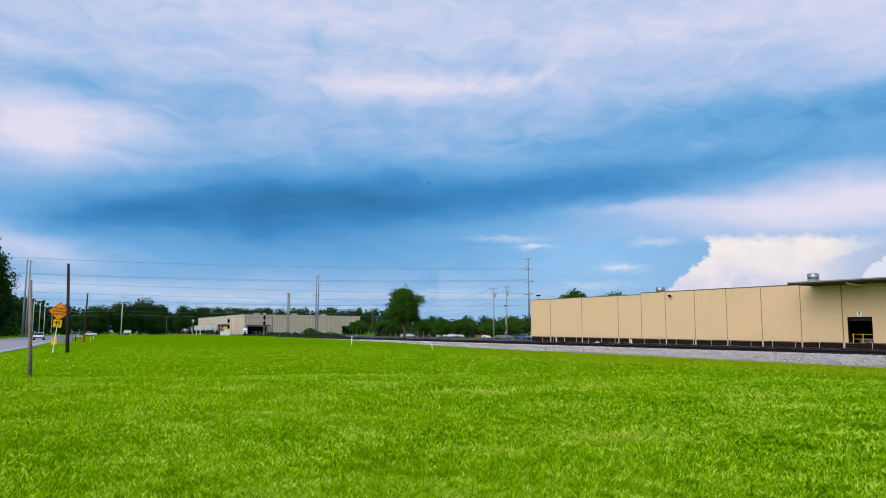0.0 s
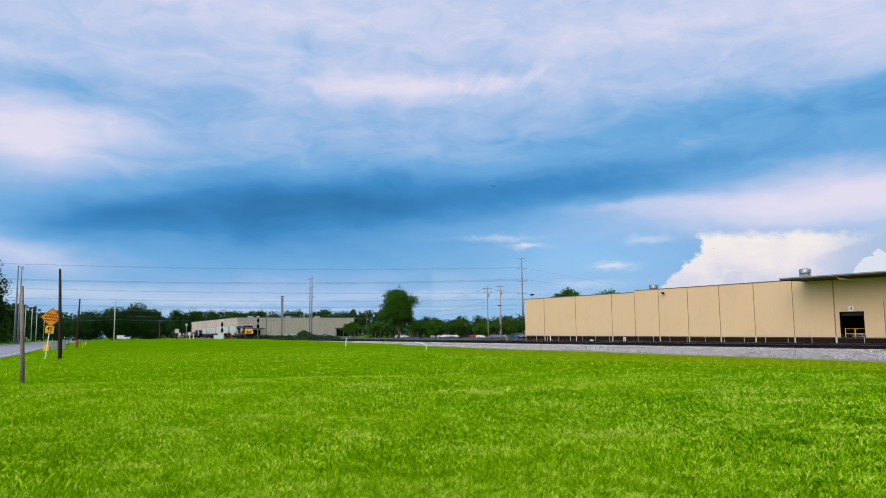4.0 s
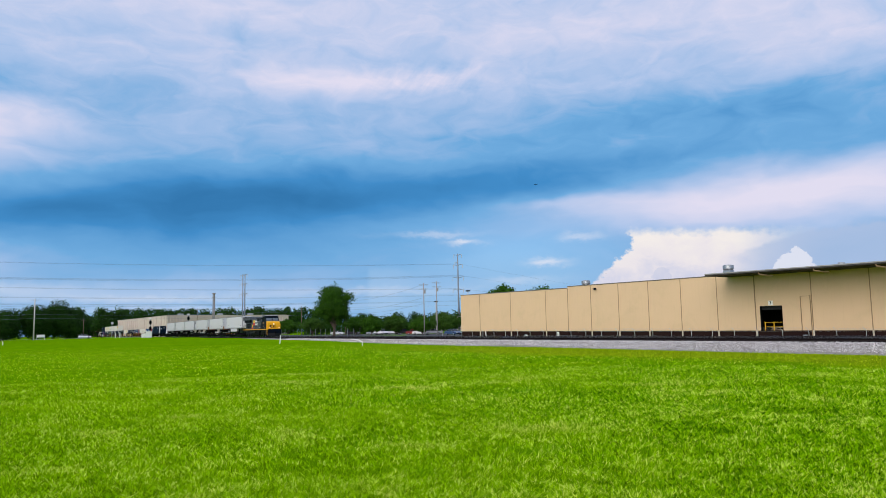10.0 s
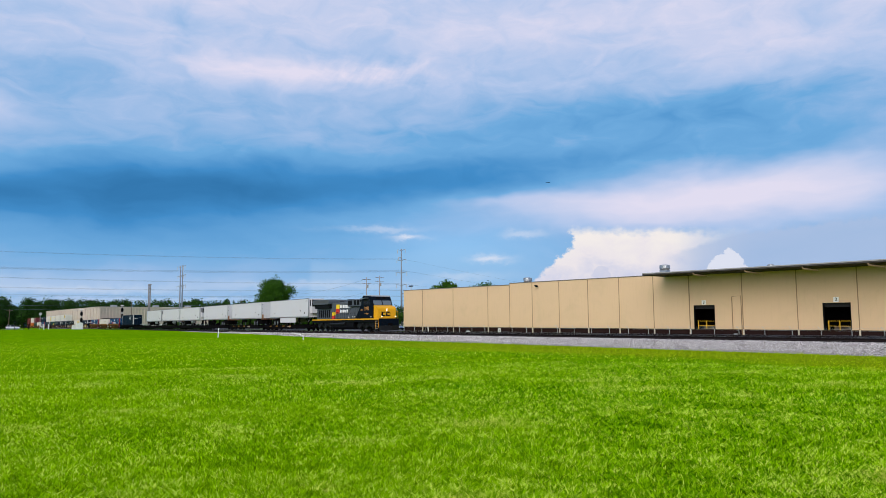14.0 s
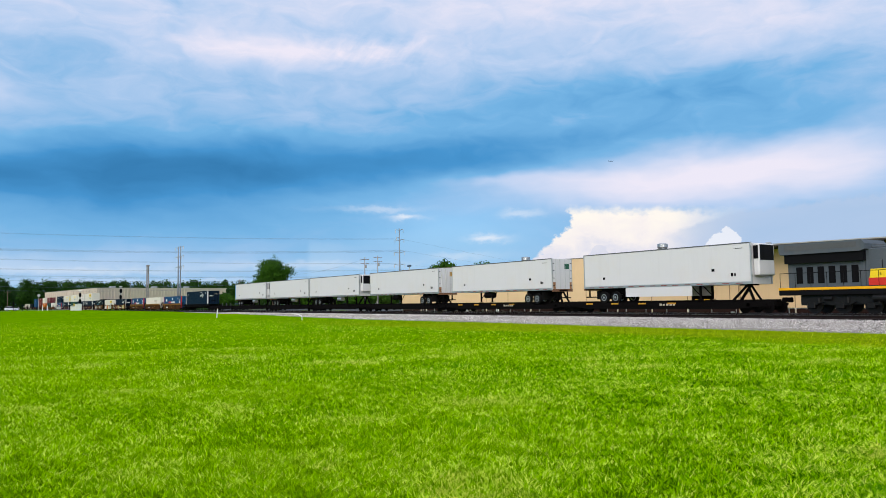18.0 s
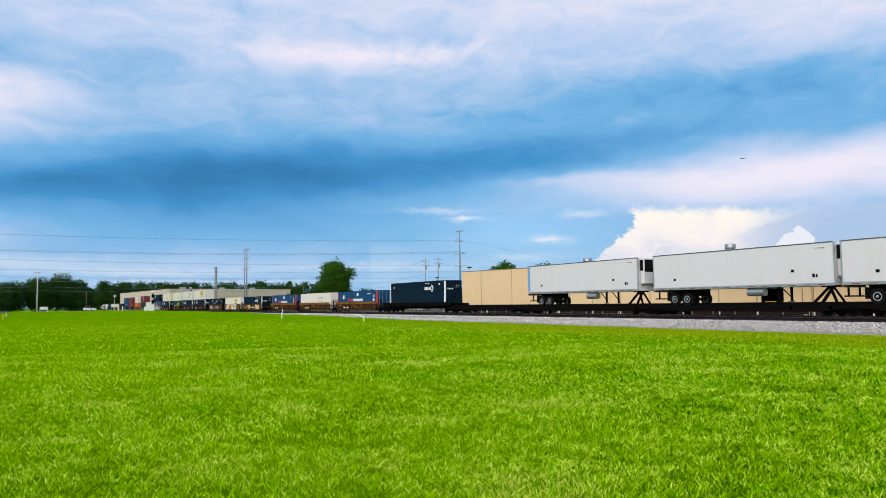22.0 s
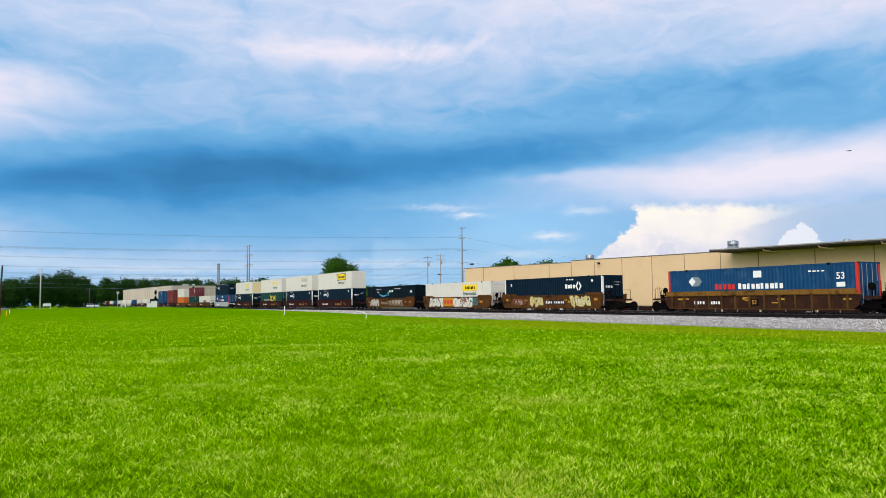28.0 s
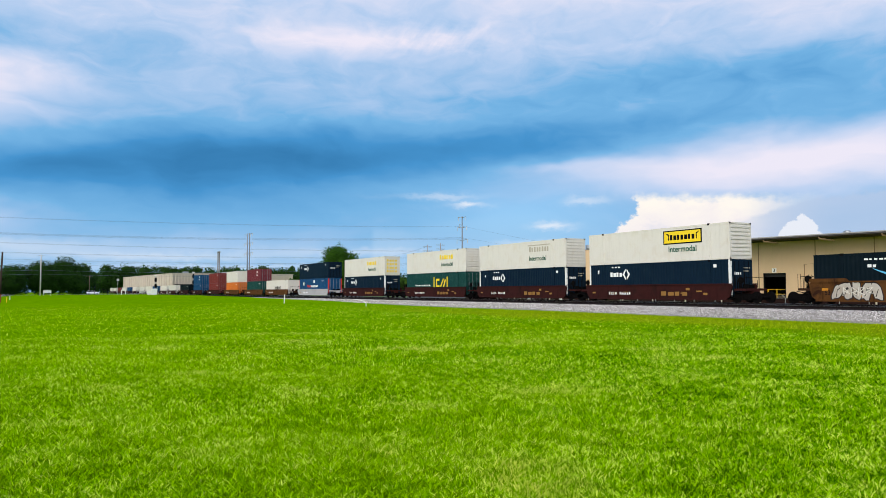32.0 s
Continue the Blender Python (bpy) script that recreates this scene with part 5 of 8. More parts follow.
def spray(seed, pieces):
    """Unreadable sprayed shapes: (x0, x1, count, width, fill, outline, zlo, zhi); fat swollen shapes where there is an outline, loose strokes where not."""
    def make(y):
        rng = random.Random(seed)
        out = []
        for i, (x0, x1, n, w, fill, outline, zlo, zhi) in enumerate(pieces):
            cell = (x1 - x0) / n
            base = y - 0.003 - 0.004 * i
            for k in range(n):
                a, b, c = Mesh(), Mesh(), Mesh()
                l = x0 + k * cell
                d = 0.0003 * k
                if outline:
                    cx, cz = l + 0.5 * cell, (zlo + zhi) / 2 + rng.uniform(-0.06, 0.06)
                    state = rng.getstate()
                    blob(a, cx, cz, 0.56 * cell, 0.54 * (zhi - zlo), base - d, rng)
                    rng.setstate(state)
                    blob(b, cx, cz, 0.56 * cell - 0.07, 0.54 * (zhi - zlo) - 0.07, base - 0.001 - d, rng)
                    # counters and inner lines
                    stroke(c, [(cx + rng.uniform(-0.3, -0.1) * cell, cz - rng.uniform(0.2, 0.45) * (zhi - zlo)), (cx + rng.uniform(-0.1, 0.1) * cell, cz + rng.uniform(-0.1, 0.2)), (cx + rng.uniform(0.05, 0.3) * cell, cz + rng.uniform(0.1, 0.3) * (zhi - zlo))], w, base - 0.002 - d)
                    if k % 2:
                        blob(c, cx + rng.uniform(-0.12, 0.12) * cell, cz + 0.14 * (zhi - zlo), 0.13 * cell, 0.10 * (zhi - zlo), base - 0.0022 - d, rng, 9)
                else:
                    r = l + 1.05 * cell
                    pts = [(l + rng.uniform(0, 0.3) * cell, zlo + rng.uniform(0, 0.12)), (l + rng.uniform(0.1, 0.4) * cell, zhi - rng.uniform(0, 0.12)),
                           (r - rng.uniform(0.0, 0.3) * cell, zhi - rng.uniform(0.05, 0.35)), (l + rng.uniform(0.3, 0.6) * cell, (zlo + zhi) / 2 + rng.uniform(-0.1, 0.1)),
                           (r - rng.uniform(0, 0.2) * cell, zlo + rng.uniform(0, 0.25))]
                    stroke(b, pts, w, base - d)
                if outline:
                    out += [("graffiti_outline", a, outline), ("graffiti", b, fill), ("graffiti_line", c, outline)]
                else:
                    out.append(("graffiti", b, fill))
        return out
    return make


spray_grey = surface("faded_spray_paint", (0.46, 0.42, 0.36), 0.7, var=0.3, bump=0, dirt=(0.2, 0.12, 0.06), dirt_amount=0.6)
spray_pale = surface("pale_spray_paint", (0.66, 0.64, 0.56), 0.7, var=0.2, bump=0, dirt=(0.4, 0.3, 0.2), dirt_amount=0.4)
spray_cream = surface("yellowish_spray_paint", (0.58, 0.48, 0.20), 0.7, var=0.25, bump=0, dirt=(0.3, 0.15, 0.05), dirt_amount=0.5)
spray_orange = surface("orange_patch_paint", (0.50, 0.20, 0.015), 0.7, var=0.2, bump=0)


spray_pink = surface("faded_pink_spray_paint", (0.30, 0.10, 0.08), 0.7, var=0.3, bump=0)
spray_teal = surface("teal_spray_paint", (0.05, 0.30, 0.30), 0.7, var=0.3, bump=0)
spray_ink = surface("dark_spray_paint", (0.02, 0.015, 0.014), 0.7, var=0.3, bump=0)


def spray_bubbles(y):
    out = spray(3, [(-6.3, -3.8, 5, 0.06, spray_pink, None, 0.5, 1.25), (-5.9, -4.4, 3, 0.05, spray_grey, None, 0.6, 1.1), (-3.1, -0.8, 3, 0.05, spray_cream, spray_ink, 0.42, 1.42),
                    (3.6, 6.6, 4, 0.05, spray_cream, spray_ink, 0.38, 1.48), (4.4, 6.2, 2, 0.08, spray_pale, None, 0.7, 1.2)])(y)
    panel = Mesh().box(-0.5, 2.9, y - 0.004, y, 0.62, 1.06)
    out.append(("number_panel", panel, spray_ink))
    out.append(("number_bars", bars(bars(Mesh(), -0.3, 0.72, 1.1, 0.24, y - 0.004, 4), 1.1, 0.72, 1.6, 0.24, y - 0.004, 6), logo_white))
    for x in (-7.6, 7.1):
        out.append(("rust_patch", Mesh().box(x, x + 0.5, y - 0.004, y, 1.0, 1.22), spray_orange))
    return out


def spray_letters(y):
    out = spray(5, [(-6.6, -2.7, 5, 0.06, spray_pale, spray_ink, 0.32, 1.50), (-0.3, 4.4, 4, 0.07, spray_pale, spray_ink, 0.30, 1.50), (4.2, 5.6, 4, 0.07, spray_teal, None, 0.45, 1.5),
                    (-6.2, -3.0, 5, 0.04, spray_grey, None, 0.6, 1.3), (1.6, 3.0, 2, 0.16, spray_pink, None, 0.8, 1.4)])(y)
    out.append(("orange_patch", Mesh().box(-2.85, -0.25, y - 0.032, y - 0.028, 0.40, 1.5), spray_orange))
    out.append(("logo_band", bars(Mesh(), -2.5, 0.74, 2.0, 0.5, y - 0.032, 3, 0.14), logo_red))
    out.append(("rust_patch", Mesh().box(5.9, 6.5, y - 0.004, y, 0.85, 1.1), spray_orange))
    return out


def spray_scuffed(y):
    out = spray(8, [(-6.6, -3.4, 5, 0.05, spray_grey, spray_ink, 0.42, 1.45), (-6.0, -4.0, 4, 0.05, spray_pale, None, 0.6, 1.2), (0.2, 4.8, 6, 0.09, spray_grey, None, 0.42, 1.35),
                    (1.2, 4.0, 3, 0.05, spray_pale, None, 0.6, 1.3), (-2.8, -0.2, 4, 0.05, logo_pale, None, 0.6, 1.15)])(y)
    for x in (-7.4, 5.4, 6.8):
        out.append(("rust_patch", Mesh().box(x, x + 0.45, y - 0.004, y, 0.95, 1.12), spray_orange))
    return out


def flat_car(length, label, deck=0.78, patches=False, hitch=True):
    """A low spine or flat unit for trailers."""
    c = thing("spine_car", label, "spine car", "spine cars in the train")
    h = length / 2
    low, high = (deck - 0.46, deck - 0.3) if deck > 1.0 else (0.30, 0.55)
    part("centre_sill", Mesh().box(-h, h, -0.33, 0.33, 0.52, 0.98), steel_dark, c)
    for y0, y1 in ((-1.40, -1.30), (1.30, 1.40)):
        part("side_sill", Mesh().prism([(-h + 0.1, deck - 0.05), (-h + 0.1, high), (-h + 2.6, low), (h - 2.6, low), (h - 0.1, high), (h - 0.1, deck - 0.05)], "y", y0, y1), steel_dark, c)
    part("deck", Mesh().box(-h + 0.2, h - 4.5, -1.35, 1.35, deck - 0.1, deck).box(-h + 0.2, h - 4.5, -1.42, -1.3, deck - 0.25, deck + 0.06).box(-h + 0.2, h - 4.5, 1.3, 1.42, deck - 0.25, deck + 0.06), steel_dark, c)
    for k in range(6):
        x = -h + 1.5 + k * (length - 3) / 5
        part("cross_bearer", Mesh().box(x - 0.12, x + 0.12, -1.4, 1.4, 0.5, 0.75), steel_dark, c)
    if patches:
        for k in range(4):
            x = -h + 2.2 + k * 2.9
            part("yellow_patch", Mesh().box(x, x + 0.8, -1.425, -1.42, deck - 0.08, deck + 0.03), placard_m, c)
        part("number_bars", bars(Mesh(), 0.5, deck - 0.2, 1.6, 0.16, -1.42, 5), logo_pale, c)
    # hitch
    hx = h - 3.2
    hm = Mesh().beam((hx, -0.5, 0.95), (hx + 1.0, -0.2, 2.05), 0.16).beam((hx, 0.5, 0.95), (hx + 1.0, 0.2, 2.05), 0.16).beam((hx + 1.6, -0.45, 0.95), (hx + 1.0, -0.2, 2.05), 0.14).beam((hx + 1.6, 0.45, 0.95), (hx + 1.0, 0.2, 2.05), 0.14).box(hx + 0.5, hx + 1.5, -0.45, 0.45, 2.0, 2.12)
    if hitch:
        part("trailer_hitch", hm, steel_dark, c)
    truck(c, h - 1.2)
    truck(c, -h + 1.2)
    return c


def road_wheel(parent, x, y, z, r=0.5):
    w = part("wheel", Mesh().tube((0, -0.12, 0), (0, 0.12, 0), r, r, 24), rubber, parent, at=pose(x, y, z))
    part("rim", Mesh().tube((0, -0.13, 0), (0, -0.10, 0), r * 0.58, r * 0.58, 20), galv_m, w, "grey steel rim")
    # raised near-black disc paints the shade inside the wheel's hollow
    part("dish", Mesh().tube((0, -0.136, 0), (0, -0.10, 0), r * 0.44, r * 0.47, 20), steel_dark, w, "near-black disc painting the shade in the wheel's dish")
    part("hub", Mesh().tube((0, -0.17, 0), (0, -0.12, 0), r * 0.17, r * 0.22, 12), galv_m, w)
    return w


def trailer(label, front_right, reefer=True, blue_end=False, skirt=False, q_teal=False):
    """A 53-foot semi-trailer, local origin mid length at the deck. front_right: its nose points to +x."""
    t = thing("semi_trailer", label, "semi-trailer", "trailers on the train")
    s = 1 if front_right else -1
    h, w = CL / 2, 1.3
    z0, z1 = 1.28, 4.28
    part("box", Mesh().box(-h + 0.04, h - 0.04, -w + 0.03, w - 0.03, z0 + 0.03, z1 - 0.04), trailer_w, t)
    for k in range(13):
        a, b = -h + 0.1 + k * (CL - 0.2) / 13, -h + 0.1 + (k + 1) * (CL - 0.2) / 13
        part("side_panel", Mesh().box(a + 0.0015, b - 0.0015, -w + 0.016, -w + 0.03, z0 + 0.2, z1 - 0.08), trailer_w, t)
    for nm, za, zb in (("top_rail", z1 - 0.08, z1), ("bottom_rail", z0, z0 + 0.2)):
        rail_mat = surface("dark_trailer_rail", (0.11, 0.115, 0.125), 0.5, metal=0.3, var=0.15) if nm == "top_rail" else galv_m
        part(nm, Mesh().box(-h, h, -w, -w + 0.06, za, zb), rail_mat, t, "riveted aluminium rail")
        part(nm, Mesh().box(-h, h, w - 0.06, w, za, zb), rail_mat, t, "riveted aluminium rail")
    tape = Mesh()
    for k in range(14):
        x = -h + 0.6 + k * 1.1
        tape.box(x, x + 0.55, -w - 0.004, -w, z0 + 0.06, z0 + 0.11)
    part("reflector_tape", tape, surface("dull_red_tape", (0.25, 0.06, 0.05), 0.6, bump=0), t)
    for x in (-h, h):
        part("corner_post", Mesh().box(x - 0.05, x + 0.05, -w - 0.01, -w + 0.08, z0, z1, 0.01).box(x - 0.05, x + 0.05, w - 0.08, w + 0.01, z0, z1, 0.01), galv_m, t)
    # rear doors
    xr = -s * h
    for y0, y1 in ((-w + 0.08, -0.01), (0.01, w - 0.08)):
        d = part("rear_door", Mesh().box(min(xr, xr - s * 0.04), max(xr, xr - s * 0.04), y0, y1, z0 + 0.1, z1 - 0.1), trailer_w, t)
        for y in (y0 + 0.35, y1 - 0.3):
            part("lock_rod", Mesh().tube((xr - s * 0.06, y, z0 + 0.1), (xr - s * 0.06, y, z1 - 0.1), 0.02, seg=6), galv_m, d)
        for z in (z0 + 0.4, z0 + 1.1, z0 + 1.8, z0 + 2.5):
            part("hinge", Mesh().box(xr - s * 0.05 - 0.01, xr - s * 0.05 + 0.01, y0 if y0 < 0 and y0 < -0.5 else y1 - 0.2, (y0 + 0.2) if y0 < -0.5 else y1, z, z + 0.06), steel_dark, d)
    if not front_right:
        stain = surface("rust_stain", (0.30, 0.15, 0.07), 0.85, var=0.6, scale=4, dirt=(0.55, 0.5, 0.45), dirt_amount=0.7, dirt_scale=2.5)
        for y0 in (-w + 0.1, w - 0.4):
            part("rust_stain", Mesh().box(xr - s * 0.045 - 0.002, xr - s * 0.045 + 0.002, y0, y0 + 0.3, z0 + 0.12, z0 + 0.75), stain, t, "rust weeping from the door frame")
        notice = Mesh().box(xr - s * 0.045 - 0.003, xr - s * 0.045 + 0.003, 0.3, 0.9, z0 + 2.0, z0 + 2.5)
        part("door_decal", notice, logo_green if q_teal else placard_m, t, "coloured decal on the rear door")
    part("rear_sill", Mesh().box(xr - 0.06, xr + 0.06, -w, w, z0 - 0.15, z0 + 0.1), surface("rusty_sill", (0.16, 0.08, 0.045), 0.8, var=0.4), t)
    # underrun guard
    g = Mesh().box(xr - 0.05, xr + 0.05, -1.1, 1.1, 0.5, 0.6).box(xr - 0.05, xr + 0.05, -0.7, -0.6, 0.6, z0).box(xr - 0.05, xr + 0.05, 0.6, 0.7, 0.6, z0)
    part("underrun_guard", g, steel_dark, t)
    for x in (2.2, 3.5):
        for y in (-1.12, 1.12):
            road_wheel(t, -s * (h - x), y, 0.5)
        part("axle", Mesh().tube((-s * (h - x), -1.1, 0.5), (-s * (h - x), 1.1, 0.5), 0.08, seg=8), steel_dark, t)
    part("bogie_frame", Mesh().box(-s * (h - 2.85) - 1.5, -s * (h - 2.85) + 1.5, -0.6, 0.6, 0.75, z0), steel_dark, t)
    part("mud_flap", Mesh().box(-s * (h - 1.45) - 0.03, -s * (h - 1.45) + 0.03, -1.25, 1.25, 0.35, 1.1), rubber, t)
    for y in (-0.75, 0.75):
        leg = part("landing_leg", Mesh().beam((s * (h - 4.6), y, 0.25), (s * (h - 4.6), y, z0), 0.14), steel_dark, t)
        part("brace", Mesh().beam((s * (h - 4.6), y, 0.5), (s * (h - 5.4), y, z0), 0.06), steel_dark, leg)
        part("foot", Mesh().box(s * (h - 4.6) - 0.16, s * (h - 4.6) + 0.16, y - 0.14, y + 0.14, 0.2, 0.26), steel_dark, leg)
    part("fuel_tank", Mesh().tube((s * (h - 7.0), -0.9, 0.95), (s * (h - 5.6), -0.9, 0.95), 0.3, 0.3, 14), galv_m if reefer else steel_dark, t)
    if skirt:
        part("side_skirt", Mesh().box(-3.4, 3.1, -w + 0.02, -w + 0.05, 0.52, z0).box(-3.4, 3.1, w - 0.05, w - 0.02, 0.52, z0), trailer_w, t, "white aerodynamic skirt")
    if reefer:
        xf = s * h
        u = part("cooling_unit", Mesh().box(min(xf, xf + s * 0.55), max(xf, xf + s * 0.45), -1.0, 1.0, z0 + 0.6, z1 - 0.1, 0.08), trailer_w, t, "white refrigeration unit on the nose")
        part("grille", Mesh().box(min(xf + s * 0.4, xf + s * 0.47), max(xf + s * 0.4, xf + s * 0.47), -0.85, 0.85, z1 - 1.3, z1 - 0.2).box(xf + s * 0.05 if s > 0 else xf - 0.4, xf + 0.4 if s > 0 else xf - 0.05, -1.02, -0.99, z1 - 1.2, z1 - 0.25), black_m, u)
    if blue_end:
        part("blue_front_wrap", Mesh().box(-h, -h + 0.35, -w - 0.012, -w - 0.002, z0 + 0.3, z1 - 0.1), surface("blue_wrap", (0.14, 0.30, 0.55), 0.5), t)
    mk = Mesh()
    bars(mk, h - 1.3, z0 + 2.58, 0.7, 0.045, -w - 0.004, 6)
    bars(mk, h - 1.6, z0 + 0.6, 0.5, 0.25, -w - 0.004, 2)
    mk.box(-h + 2.2, -h + 2.45, -w - 0.004, -w, z0 + 0.75, z0 + 0.95).box(h - 3.2, h - 2.95, -w - 0.004, -w, z0 + 1.0, z0 + 1.2)
    part("small_decals", mk, black_m, t)
    return t


# ---- locomotive ----
def locomotive():
    """Six-axle diesel; local origin mid length at rail level, nose to +x."""
    lo = thing("locomotive", "dark blue, grey and yellow six-axle diesel locomotive", "locomotive")
    grey = surface("loco_grey", (0.074, 0.089, 0.105), 0.5, spec=0.1, var=0.12, scale=0.8, dirt=(0.10, 0.10, 0.10), dirt_amount=0.5, streak=0.25)
    nvy = surface("loco_navy", (0.0025, 0.0055, 0.011), 0.45, spec=0.05, var=0.15, dirt=(0.005, 0.009, 0.014))
    yel = surface("loco_yellow", (0.76, 0.37, 0.008), 0.4, var=0.08, scale=0.8, dirt=(0.5, 0.3, 0.03), dirt_amount=0.25)
    gear = surface("oily_bogie_steel", (0.006, 0.0062, 0.0065), 0.5, spec=0.2, var=0.5, scale=3, dirt=(0.016, 0.013, 0.011), dirt_amount=0.4, dirt_scale=2.0)
    deck = 1.70
    part("frame", Mesh().box(-10.4, 10.2, -1.5, 1.5, 1.22, deck, 0.03), black_m, lo)
    part("sill_stripe", Mesh().box(-10.4, 10.2, -1.53, -1.50, deck - 0.13, deck + 0.03), yel, lo, "yellow sill stripe")
    y = 0.95
    # engine hood with its doors
    part("engine_hood", Mesh().box(-5.0, 5.6, -y, y, deck, 4.10, 0.06), grey, lo)
    for k in range(12):
        x = -4.6 + k * 0.66
        part("hood_door", Mesh().box(x, x + 0.61, -y - 0.025, -y, deck + 0.12, 3.35, 0.01), grey, lo)
        part("door_seam", Mesh().box(x + 0.612, x + 0.658, -y - 0.012, -y, deck + 0.12, 3.35), black_m, lo)
        part("door_latch", Mesh().box(x + 0.5, x + 0.55, -y - 0.045, -y - 0.025, 2.4, 2.55), black_m, lo)
    part("rear_hood", Mesh().box(-10.0, -5.0, -y, y, deck, 3.75, 0.05), grey, lo)
    part("radiator", Mesh().prism([(-10.2, 3.95), (-10.3, 4.2), (-10.3, 4.66), (-4.9, 4.66), (-4.7, 4.4), (-4.7, 4.05), (-5.0, 3.95)], "y", -1.5, 1.5), grey, lo, "overhanging radiator wings")
    part("radiator_screen", Mesh().box(-9.9, -5.2, -1.515, -1.5, 4.2, 4.55), surface("radiator_mesh", (0.08, 0.085, 0.09), 0.8, spec=0.1), lo)
    # solid black box stands in for the shade under the radiator wings
    part("radiator_well", Mesh().box(-10.0, -4.9, -1.35, -0.96, 3.35, 3.95), black_m, lo, "black box painting the shade under the radiator")
    for k in range(6):
        x = -9.4 + k * 0.72
        part("louvre", Mesh().box(x, x + 0.42, -y - 0.03, -y, 2.0, 3.1), black_m, lo)
    part("roof_deck", Mesh().box(-4.9, 0.8, -0.6, 0.6, 4.10, 4.26, 0.05), grey, lo)
    part("exhaust", Mesh().box(-0.9, 0.2, -0.45, 0.45, 4.26, 4.55, 0.03).box(-3.4, -2.4, -0.3, 0.3, 4.26, 4.38), black_m, lo)
    # blower housing behind the cab
    part("blower_housing", Mesh().box(0.9, 5.7, -1.28, 1.28, 3.45, 4.42, 0.05), grey, lo)
    for a, b in ((1.0, 2.2), (2.8, 3.4), (3.7, 4.4), (5.0, 5.6)):
        part("intake_grille", Mesh().box(a, b, -1.30, -1.28, 3.62, 4.30), black_m, lo)
    part("intake_louvre", Mesh().box(4.5, 4.9, -1.30, -1.28, 4.05, 4.30), black_m, lo)
    # slanted colour change
    part("blue_field", Mesh().prism([(3.2, deck + 0.01), (5.9, deck + 0.01), (5.9, 4.44), (5.6, 4.44), (4.6, 3.2)], "y", -1.31, 1.31), nvy, lo, "dark blue field with slanted edge")
    # cab with slanted front
    part("cab", Mesh().prism([(5.7, deck), (8.6, deck), (8.6, 3.35), (8.3, 4.15), (7.95, 4.72), (5.85, 4.78), (5.7, 4.6)], "y", -1.52, 1.52), nvy, lo)
    part("cab_roof", Mesh().prism([(5.8, 4.74), (5.9, 4.86), (7.9, 4.82), (8.05, 4.66)], "y", -1.46, 1.46), surface("pale_roof_paint", (0.30, 0.31, 0.32), 0.5, var=0.15), lo)
    for a, b in ((6.05, 7.0), (7.12, 7.75)):
        w = part("cab_window", Mesh().box(a, b, -1.535, -1.52, 3.55, 4.28), glass(), lo)
        part("window_frame", Mesh().box(a - 0.05, b + 0.05, -1.53, -1.52, 3.48, 3.55).box(a - 0.05, b + 0.05, -1.53, -1.52, 4.28, 4.34), black_m, w)
    part("window_visor", Mesh().prism([(5.9, 4.40), (5.9, 4.47), (7.6, 4.50), (7.6, 4.43)], "y", -1.95, -1.52), galv_m, lo, "grey sun visor")
    # pane tint lightened to stand in for the sky's reflection
    for y0, y1 in ((-1.35, -0.08), (0.08, 1.35)):
        part("windscreen", Mesh().prism([(8.61, 3.50), (8.63, 3.50), (8.36, 4.12), (8.34, 4.12)], "y", y0, y1), glass("windscreen_glass", (0.10, 0.13, 0.16)), lo, "windscreen pane, blue-grey tint painting the reflected sky")
    part("number_boards", Mesh().box(8.05, 8.2, -0.75, -0.25, 4.35, 4.6).box(8.05, 8.2, 0.25, 0.75, 4.35, 4.6), black_m, lo)
    # short wide nose: dark sides, yellow front
    part("nose", Mesh().prism([(8.6, deck), (9.6, deck), (9.6, 3.0), (9.45, 3.2), (8.6, 3.4)], "y", -1.38, 1.38), yel, lo)
    part("nose_front", Mesh().prism([(9.6, deck), (9.66, deck), (9.66, 3.02), (9.5, 3.26), (8.62, 3.46), (8.62, 3.40), (9.45, 3.2), (9.6, 3.0)], "y", -1.40, 1.40), yel, lo, "bright yellow nose")
    part("nose_edge", Mesh().box(9.15, 9.62, -1.405, -1.38, deck, 3.05).box(9.15, 9.62, 1.38, 1.405, deck, 3.05), yel, lo)
    lit = glow("headlight_glow", (1.0, 0.9, 0.7), 1.6)
    part("headlight", Mesh().tube((9.6, 0.0, 2.93), (9.70, 0.0, 2.93), 0.075, 0.075, 12).tube((9.6, 0.0, 2.73), (9.70, 0.0, 2.73), 0.075, 0.075, 12), lit, lo, "lit twin headlight")
    for yy in (-1.05, 1.05):
        part("ditch_light", Mesh().tube((10.1, yy, 1.95), (10.26, yy, 1.95), 0.075, 0.075, 12), lit, lo, "lit ditch light")
    for box in ((-0.8, 0.75, 2.02, 2.16), (-0.8, -0.58, 2.16, 2.46), (-0.8, -0.2, 2.46, 2.60), (-0.1, 0.1, 2.16, 2.6), (0.1, 0.75, 2.46, 2.60), (0.5, 0.75, 2.16, 2.46)):
        part("nose_emblem", Mesh().box(9.662, 9.672, *box), nvy, lo, "dark plain emblem")
    part("nose_door", Mesh().box(9.662, 9.69, 0.55, 1.15, deck + 0.05, 2.85), yel, lo)
    # front platform, pilot and plough
    part("front_platform", Mesh().box(9.4, 10.25, -1.5, 1.5, 1.35, deck), black_m, lo)
    part("pilot", Mesh().box(10.1, 10.28, -1.5, 1.5, 0.35, 1.70, 0.03), nvy, lo)
